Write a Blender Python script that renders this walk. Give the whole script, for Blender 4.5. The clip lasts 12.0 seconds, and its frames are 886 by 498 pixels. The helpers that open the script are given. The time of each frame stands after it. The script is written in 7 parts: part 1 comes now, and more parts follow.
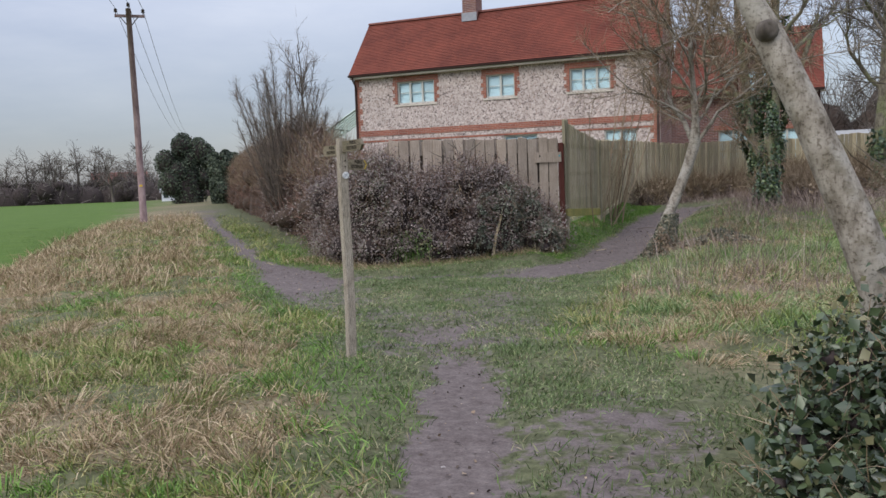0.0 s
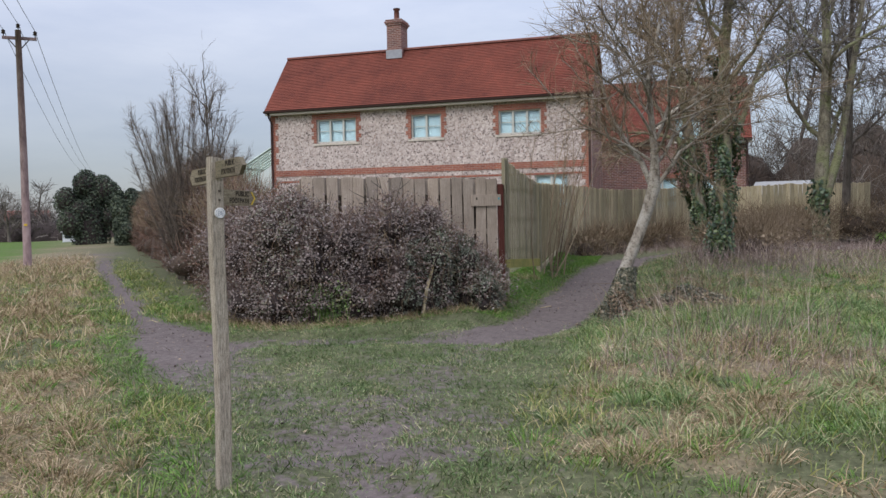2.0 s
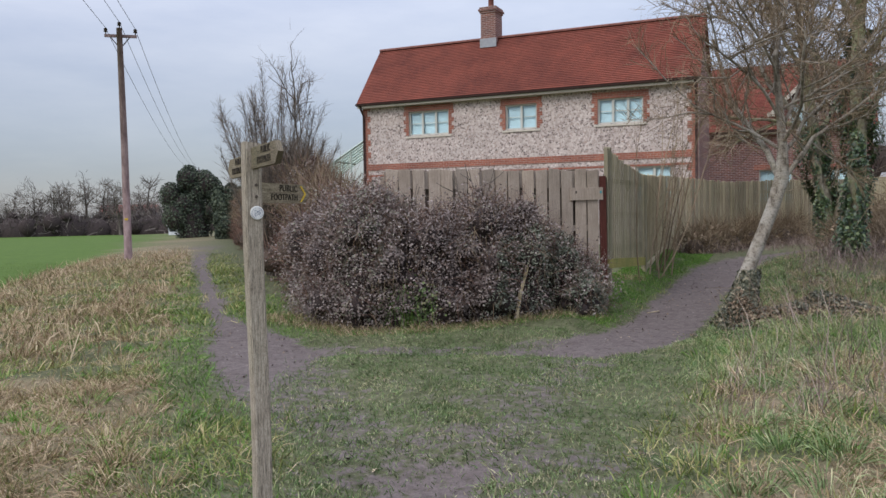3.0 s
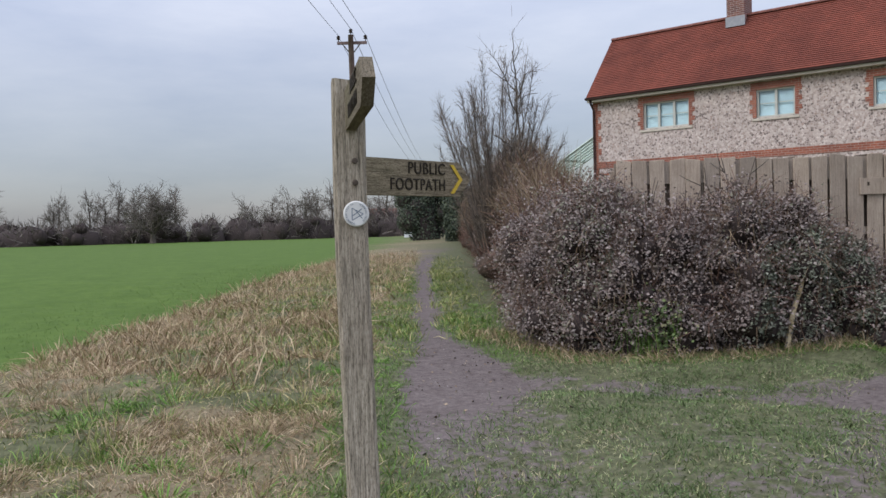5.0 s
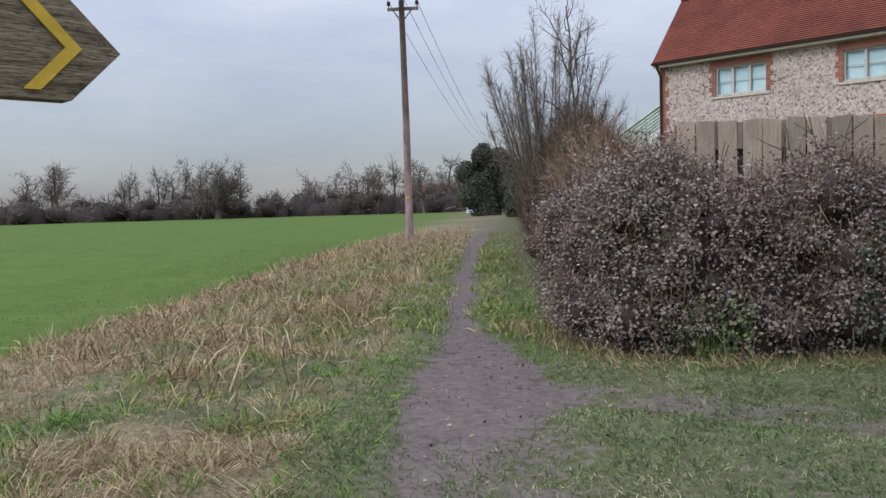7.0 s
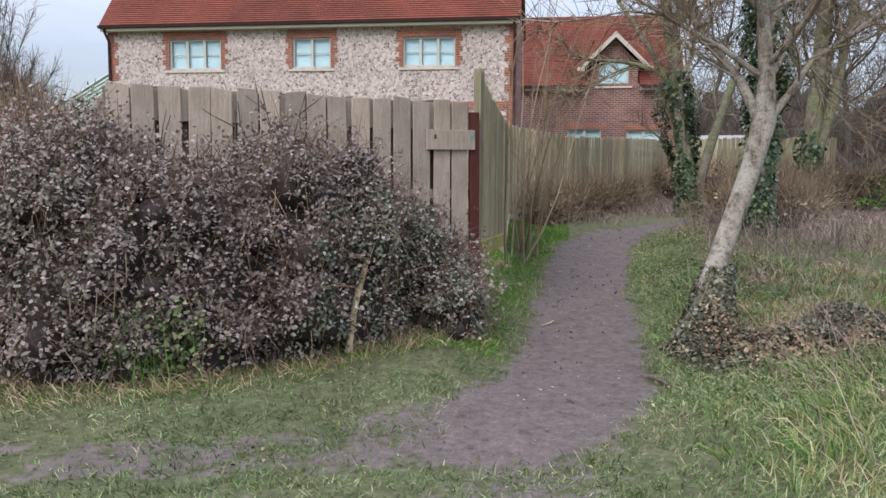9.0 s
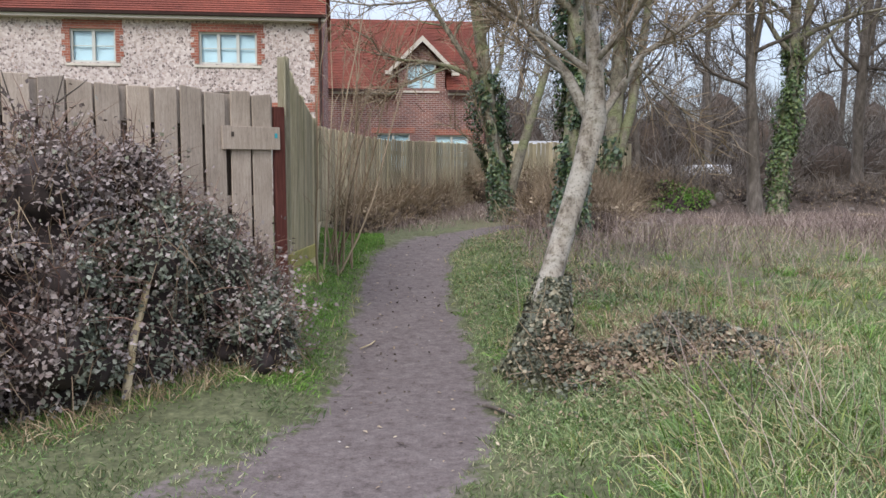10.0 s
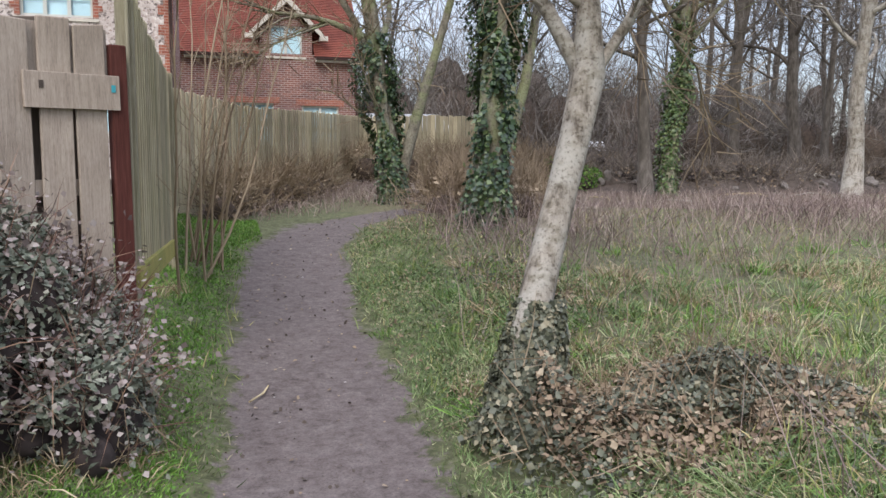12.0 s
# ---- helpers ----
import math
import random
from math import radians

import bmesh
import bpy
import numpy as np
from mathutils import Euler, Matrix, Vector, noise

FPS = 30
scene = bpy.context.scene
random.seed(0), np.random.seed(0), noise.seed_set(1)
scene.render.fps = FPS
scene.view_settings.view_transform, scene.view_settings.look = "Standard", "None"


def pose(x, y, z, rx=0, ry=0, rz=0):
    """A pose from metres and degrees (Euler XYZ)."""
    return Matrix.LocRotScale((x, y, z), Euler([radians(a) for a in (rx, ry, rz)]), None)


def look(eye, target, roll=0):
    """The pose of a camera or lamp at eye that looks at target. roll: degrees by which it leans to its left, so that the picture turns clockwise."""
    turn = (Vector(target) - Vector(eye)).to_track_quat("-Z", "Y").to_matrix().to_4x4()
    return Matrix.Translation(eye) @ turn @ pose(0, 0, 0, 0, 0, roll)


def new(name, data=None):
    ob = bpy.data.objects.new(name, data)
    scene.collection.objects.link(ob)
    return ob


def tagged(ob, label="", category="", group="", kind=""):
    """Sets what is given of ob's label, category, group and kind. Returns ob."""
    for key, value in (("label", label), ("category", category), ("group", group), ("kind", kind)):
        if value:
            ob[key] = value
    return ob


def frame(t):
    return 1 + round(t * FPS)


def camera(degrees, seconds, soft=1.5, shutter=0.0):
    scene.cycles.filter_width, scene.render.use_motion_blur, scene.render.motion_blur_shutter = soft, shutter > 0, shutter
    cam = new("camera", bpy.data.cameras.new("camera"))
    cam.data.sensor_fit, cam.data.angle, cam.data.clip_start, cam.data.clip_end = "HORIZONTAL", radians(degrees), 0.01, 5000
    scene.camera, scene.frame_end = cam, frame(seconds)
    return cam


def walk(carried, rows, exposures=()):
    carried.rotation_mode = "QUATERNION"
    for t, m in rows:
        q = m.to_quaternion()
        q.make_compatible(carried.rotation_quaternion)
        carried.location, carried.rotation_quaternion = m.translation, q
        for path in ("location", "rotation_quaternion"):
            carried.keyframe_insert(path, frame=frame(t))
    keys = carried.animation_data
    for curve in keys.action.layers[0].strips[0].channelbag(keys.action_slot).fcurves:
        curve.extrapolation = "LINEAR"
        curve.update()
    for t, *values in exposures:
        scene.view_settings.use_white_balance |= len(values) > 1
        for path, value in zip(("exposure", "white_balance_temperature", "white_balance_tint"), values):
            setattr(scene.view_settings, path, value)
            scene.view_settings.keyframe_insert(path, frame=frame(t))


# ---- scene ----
cam = camera(58.0, 12.0)
PATH = [
    (0, (0.011, 0.12, 1.362), (-0.768, 1.954, 1.189), -1.9),
    (0.5, (-0.275, 0.658, 1.362), (-0.942, 2.536, 1.191), -1.4),
    (1, (-0.491, 1.181, 1.368), (-1.123, 3.073, 1.223), -1.0),
    (1.5, (-0.702, 1.614, 1.378), (-1.33, 3.512, 1.315), -0.9),
    (2, (-0.852, 2.111, 1.35), (-1.443, 4.02, 1.285), -0.9),
    (2.5, (-0.994, 2.607, 1.366), (-1.648, 4.496, 1.294), -0.7),
    (3, (-1.172, 3.101, 1.39), (-1.984, 4.927, 1.312), -0.9),
    (3.5, (-1.321, 3.56, 1.401), (-2.432, 5.221, 1.328), -0.4),
    (5.5, (-2.164, 5.045, 1.389), (-3.464, 6.564, 1.327), -1.4),
    (6, (-2.285, 5.414, 1.364), (-3.613, 6.908, 1.3), -1.6),
    (6.5, (-2.454, 5.759, 1.365), (-3.908, 7.128, 1.249), -1.4),
    (8.5, (-3.016, 7.097, 1.403), (-3.737, 8.954, 1.227), -0.9),
    (9, (-3.127, 7.483, 1.388), (-3.404, 9.455, 1.202), 0.3),
    (9.5, (-3.17, 7.929, 1.398), (-3.19, 9.921, 1.223), 1.0),
    (10, (-3.212, 8.385, 1.369), (-3.016, 10.368, 1.199), 0.1),
    (10.5, (-3.264, 8.88, 1.366), (-2.829, 10.824, 1.187), -0.5),
    (11, (-3.283, 9.414, 1.396), (-2.82, 11.351, 1.206), 0.3),
    (11.5, (-3.381, 9.967, 1.415), (-2.911, 11.901, 1.217), 0.5),
    (12, (-3.407, 10.484, 1.389), (-2.867, 12.396, 1.159), 0.5),
]
EXPOSURES = [(0.0, 0.2), (6.5, 0.15), (8.5, 0.38), (9.5, 0.66), (12, 0.7)]
walk(cam, [(t, look(eye, target, roll)) for t, eye, target, roll in PATH], EXPOSURES)

# ---- world and light ----
world = bpy.data.worlds.new("overcast_sky")
scene.world = world
world.use_nodes = True
wn, wl = world.node_tree.nodes, world.node_tree.links
wn.clear()


def wnode(kind, **values):
    n = wn.new(kind)
    for k, v in values.items():
        n.inputs[k].default_value = v
    return n


SUN_ELEV, SUN_ROT = radians(38), radians(205)
sky = wn.new("ShaderNodeTexSky")
sky.sky_type, sky.sun_disc = "NISHITA", False
sky.sun_elevation, sky.sun_rotation = SUN_ELEV, SUN_ROT
w_co = wn.new("ShaderNodeTexCoord")
w_sep = wn.new("ShaderNodeSeparateXYZ")
wl.new(w_co.outputs["Generated"], w_sep.inputs[0])
# overcast sky: three times as bright overhead as at the horizon
w_up = wn.new("ShaderNodeMapRange")
w_up.inputs["From Min"].default_value, w_up.inputs["From Max"].default_value = 0.0, 1.0
w_up.inputs["To Min"].default_value, w_up.inputs["To Max"].default_value = 0.56, 5.1
w_pow = wn.new("ShaderNodeMath")
w_pow.operation = "POWER"
w_pow.inputs[1].default_value = 1.15
wl.new(w_sep.outputs["Z"], w_pow.inputs[0])
wl.new(w_pow.outputs[0], w_up.inputs["Value"])
w_map = wn.new("ShaderNodeMapping")
w_map.inputs["Scale"].default_value = (1.0, 1.0, 4.2)
wl.new(w_co.outputs["Generated"], w_map.inputs[0])
w_noise = wnode("ShaderNodeTexNoise", Scale=2.6, Detail=7.0, Roughness=0.6)
wl.new(w_map.outputs[0], w_noise.inputs["Vector"])
w_ramp = wn.new("ShaderNodeValToRGB")
w_ramp.color_ramp.elements[0].position, w_ramp.color_ramp.elements[0].color = 0.30, (0.435, 0.47, 0.60, 1)
w_ramp.color_ramp.elements[1].position, w_ramp.color_ramp.elements[1].color = 0.74, (0.64, 0.655, 0.75, 1)
wl.new(w_noise.outputs["Fac"], w_ramp.inputs[0])
w_mul = wn.new("ShaderNodeVectorMath")
w_mul.operation = "SCALE"
wl.new(w_ramp.outputs[0], w_mul.inputs[0])
wl.new(w_up.outputs[0], w_mul.inputs["Scale"])
w_cloud = wn.new("ShaderNodeBackground")
w_cloud.inputs["Strength"].default_value = 0.60
wl.new(w_mul.outputs[0], w_cloud.inputs["Color"])
w_blue = wn.new("ShaderNodeBackground")
w_blue.inputs["Strength"].default_value = 0.04
wl.new(sky.outputs[0], w_blue.inputs["Color"])
w_add = wn.new("ShaderNodeAddShader")
wl.new(w_cloud.outputs[0], w_add.inputs[0])
wl.new(w_blue.outputs[0], w_add.inputs[1])
w_out = wn.new("ShaderNodeOutputWorld")
wl.new(w_add.outputs[0], w_out.inputs["Surface"])

sun = new("sun", bpy.data.lights.new("sun", "SUN"))
sun.data.energy, sun.data.angle, sun.data.color = 1.2, radians(25), (1.0, 0.95, 0.88)
sun.matrix_world = look((-20, -40, 42), (0, 0, 0))

# ---- materials ----


def material(name, rough=0.85, metal=0.0, spec=0.3):
    m = bpy.data.materials.new(name)
    m.use_nodes = True
    b = m.node_tree.nodes["Principled BSDF"]
    b.inputs["Roughness"].default_value = rough
    b.inputs["Metallic"].default_value = metal
    b.inputs["Specular IOR Level"].default_value = spec
    return m, m.node_tree.nodes, m.node_tree.links, b


def ramp(nodes, links, fac, stops):
    r = nodes.new("ShaderNodeValToRGB")
    e = r.color_ramp.elements
    while len(e) < len(stops):
        e.new(0.5)
    for k, (p, c) in zip(e, stops):
        k.position, k.color = p, (*c, 1)
    links.new(fac, r.inputs[0])
    return r.outputs[0]


def noise_tex(nodes, links, vec, scale, detail=4.0, rough=0.6, stretch=None):
    n = nodes.new("ShaderNodeTexNoise")
    n.inputs["Scale"].default_value, n.inputs["Detail"].default_value, n.inputs["Roughness"].default_value = scale, detail, rough
    if stretch:
        mp = nodes.new("ShaderNodeMapping")
        mp.inputs["Scale"].default_value = stretch
        links.new(vec, mp.inputs[0])
        vec = mp.outputs[0]
    links.new(vec, n.inputs["Vector"])
    return n.outputs["Fac"]


def mix(nodes, links, fac, a, b, mode="MIX"):
    m = nodes.new("ShaderNodeMix")
    m.data_type, m.blend_type = "RGBA", mode
    for sock, v in ((m.inputs[0], fac), (m.inputs[6], a), (m.inputs[7], b)):
        if isinstance(v, (int, float)):
            sock.default_value = v
        elif isinstance(v, tuple):
            sock.default_value = (*v, 1)
        else:
            links.new(v, sock)
    return m.outputs[2]


def math_node(nodes, links, op, a, b=0.0):
    m = nodes.new("ShaderNodeMath")
    m.operation = op
    for sock, v in ((m.inputs[0], a), (m.inputs[1], b)):
        if isinstance(v, (int, float)):
            sock.default_value = v
        else:
            links.new(v, sock)
    return m.outputs[0]


def bump(nodes, links, b, height, strength=0.4, dist=0.01):
    n = nodes.new("ShaderNodeBump")
    n.inputs["Strength"].default_value, n.inputs["Distance"].default_value = strength, dist
    links.new(height, n.inputs["Height"])
    links.new(n.outputs[0], b.inputs["Normal"])


def position(nodes):
    return nodes.new("ShaderNodeNewGeometry").outputs["Position"]


def plain(name, colour, rough=0.7, metal=0.0, vary=0.15, scale=8.0, spec=0.3):
    m, n, l, b = material(name, rough, metal, spec)
    f = noise_tex(n, l, position(n), scale, 6.0)
    c = ramp(n, l, f, [(0.25, tuple(v * (1 - vary) for v in colour)), (0.75, tuple(min(1, v * (1 + vary)) for v in colour))])
    l.new(c, b.inputs["Base Color"])
    bump(n, l, b, f, 0.15, 0.004)
    return m


def leafy(name, stops, rough=0.55, spec=0.35, patch=0.35, patch_scale=1.2):
    """Leaves, blades and twigs: each its own tint, with broad patches over the whole plant."""
    m, n, l, b = material(name, rough, 0.0, spec)
    g = n.new("ShaderNodeNewGeometry")
    f = noise_tex(n, l, g.outputs["Position"], patch_scale, 3.0)
    f = math_node(n, l, "MULTIPLY", math_node(n, l, "SUBTRACT", f, 0.5), patch * 3)
    k = math_node(n, l, "ADD", g.outputs["Random Per Island"], f)
    l.new(ramp(n, l, k, stops), b.inputs["Base Color"])
    return m


def bark(name, dark, mid, light, scale=14.0, lichen=None):
    m, n, l, b = material(name, 0.9, 0.0, 0.2)
    p = position(n)
    f1 = noise_tex(n, l, p, scale, 6.0, 0.65, (1.0, 1.0, 0.35))
    f2 = noise_tex(n, l, p, scale * 0.22, 3.0)
    c = ramp(n, l, f1, [(0.32, dark), (0.5, mid), (0.68, light)])
    if lichen:
        c = mix(n, l, ramp(n, l, f2, [(0.48, (0, 0, 0)), (0.6, (1, 1, 1))]), c, lichen)
        f3 = noise_tex(n, l, p, scale * 3.2, 3.0, 0.6)
        f4 = noise_tex(n, l, p, scale * 0.5, 4.0, 0.6, (1.0, 1.0, 1.8))
        c = mix(n, l, 0.8, c, ramp(n, l, f3, [(0.34, (0.42, 0.38, 0.34)), (0.46, (1, 1, 1)), (0.62, (1.12, 1.12, 1.12))]), "MULTIPLY")
        c = mix(n, l, 0.5, c, ramp(n, l, f4, [(0.36, (0.45, 0.42, 0.33)), (0.48, (1, 1, 1))]), "MULTIPLY")
    l.new(c, b.inputs["Base Color"])
    bump(n, l, b, f1, 0.6, 0.012)
    return m


def weathered_wood(name, dark, mid, light, along="Z", green=0.0, scale=9.0, crack=0.0):
    m, n, l, b = material(name, 0.88, 0.0, 0.2)
    co = n.new("ShaderNodeTexCoord").outputs["Object"]
    info = n.new("ShaderNodeObjectInfo").outputs["Random"]
    off = n.new("ShaderNodeVectorMath")
    off.operation = "ADD"
    sc = n.new("ShaderNodeVectorMath")
    sc.operation = "SCALE"
    sc.inputs[0].default_value = (7.3, 3.1, 11.7)
    l.new(info, sc.inputs["Scale"])
    l.new(co, off.inputs[0])
    l.new(sc.outputs[0], off.inputs[1])
    stretch = {"Z": (9, 9, 0.5), "X": (0.5, 9, 9), "Y": (9, 0.5, 9)}[along]
    f1 = noise_tex(n, l, off.outputs[0], scale, 8.0, 0.7, stretch)
    f2 = noise_tex(n, l, off.outputs[0], 2.2, 4.0, 0.6)
    f3 = noise_tex(n, l, position(n), 1.7, 4.0)
    c = ramp(n, l, f1, [(0.3, dark), (0.5, mid), (0.7, light)])
    tone = ramp(n, l, info, [(0.0, (0.72, 0.72, 0.72)), (1.0, (1.15, 1.12, 1.08))])
    c = mix(n, l, 1.0, c, tone, "MULTIPLY")
    c = mix(n, l, 0.6, c, ramp(n, l, f2, [(0.35, (0.7, 0.68, 0.65)), (0.6, (1, 1, 1))]), "MULTIPLY")
    if green:
        gm = math_node(n, l, "MULTIPLY", ramp(n, l, f3, [(0.45, (0, 0, 0)), (0.65, (1, 1, 1))]), green)
        c = mix(n, l, gm, c, (0.16, 0.19, 0.06))
    height = f1
    if crack:
        # short checks along the grain and pitted weathering between them
        s5 = {"Z": (12, 12, 2.2), "X": (2.2, 12, 12), "Y": (12, 2.2, 12)}[along]
        f5 = noise_tex(n, l, off.outputs[0], scale * 1.7, 4.0, 0.65, s5)
        pit = ramp(n, l, f5, [(0.36, (0.3, 0.28, 0.25)), (0.45, (0.88, 0.87, 0.85)), (0.62, (1.2, 1.2, 1.2))])
        c = mix(n, l, crack, c, pit, "MULTIPLY")
        height = math_node(n, l, "ADD", f1, math_node(n, l, "MULTIPLY", f5, 1.5))
    l.new(c, b.inputs["Base Color"])
    bump(n, l, b, height, 0.7 if crack else 0.5, 0.004)
    return m


def wall_vector(n, l, axis):
    s = n.new("ShaderNodeSeparateXYZ")
    l.new(position(n), s.inputs[0])
    k = n.new("ShaderNodeCombineXYZ")
    l.new(s.outputs[axis], k.inputs[0])
    l.new(s.outputs["Z"], k.inputs[1])
    return k.outputs[0]


def brickwork(name, axis="X", c1=(0.245, 0.112, 0.09), c2=(0.14, 0.07, 0.062), mortar=(0.43, 0.37, 0.34), tile=False):
    m, n, l, b = material(name, 0.9, 0.0, 0.2)
    v = wall_vector(n, l, axis)
    t = n.new("ShaderNodeTexBrick")
    t.inputs["Scale"].default_value = 1.0
    t.inputs["Brick Width"].default_value, t.inputs["Row Height"].default_value = (0.165, 0.1) if tile else (0.225, 0.075)
    t.inputs["Mortar Size"].default_value = 0.004 if tile else 0.008
    t.inputs["Bias"].default_value = -0.1
    t.inputs["Color1"].default_value, t.inputs["Color2"].default_value, t.inputs["Mortar"].default_value = (*c1, 1), (*c2, 1), (*mortar, 1)
    l.new(v, t.inputs["Vector"])
    f = noise_tex(n, l, position(n), 0.9, 5.0)
    g = noise_tex(n, l, position(n), 26.0, 3.0)
    c = mix(n, l, 1.0, t.outputs["Color"], ramp(n, l, f, [(0.3, (0.72, 0.72, 0.74)), (0.7, (1.15, 1.1, 1.05))]), "MULTIPLY")
    c = mix(n, l, 1.0, c, ramp(n, l, g, [(0.3, (0.8, 0.8, 0.8)), (0.7, (1.2, 1.2, 1.2))]), "MULTIPLY")
    l.new(c, b.inputs["Base Color"])
    bump(n, l, b, math_node(n, l, "SUBTRACT", 1.0, t.outputs["Fac"]), 0.6, 0.008)
    return m


def flintwork(name):
    """Knapped and cobble flints in pale lime mortar."""
    m, n, l, b = material(name, 0.8, 0.0, 0.35)
    p = position(n)
    w = n.new("ShaderNodeTexNoise")
    w.inputs["Scale"].default_value = 3.0
    l.new(p, w.inputs["Vector"])
    d = n.new("ShaderNodeMix")
    d.data_type = "VECTOR"
    d.inputs[0].default_value = 0.03
    l.new(p, d.inputs[4])
    l.new(w.outputs["Color"], d.inputs[5])
    vor = n.new("ShaderNodeTexVoronoi")
    vor.inputs["Scale"].default_value = 15.0
    l.new(d.outputs[1], vor.inputs["Vector"])
    edge = n.new("ShaderNodeTexVoronoi")
    edge.feature = "DISTANCE_TO_EDGE"
    edge.inputs["Scale"].default_value = 15.0
    l.new(d.outputs[1], edge.inputs["Vector"])
    s = n.new("ShaderNodeSeparateColor")
    l.new(vor.outputs["Color"], s.inputs[0])
    stone = ramp(n, l, s.outputs[0], [(0.0, (0.13, 0.105, 0.095)), (0.2, (0.31, 0.25, 0.225)), (0.45, (0.47, 0.395, 0.355)), (0.75, (0.66, 0.60, 0.56)), (1.0, (0.38, 0.285, 0.245))])
    f = noise_tex(n, l, p, 1.1, 4.0)
    stone = mix(n, l, 1.0, stone, ramp(n, l, f, [(0.3, (0.82, 0.8, 0.78)), (0.7, (1.12, 1.1, 1.08))]), "MULTIPLY")
    gap = ramp(n, l, edge.outputs["Distance"], [(0.03, (1, 1, 1)), (0.09, (0, 0, 0))])
    l.new(mix(n, l, gap, stone, (0.53, 0.45, 0.41)), b.inputs["Base Color"])
    bump(n, l, b, edge.outputs["Distance"], 0.6, 0.025)
    return m


def glass_material(name):
    m, n, l, b = material(name, 0.03, 0.0, 0.5)
    b.inputs["Base Color"].default_value = (0.85, 0.93, 0.95, 1)
    b.inputs["Transmission Weight"].default_value = 1.0
    b.inputs["IOR"].default_value = 1.45
    return m


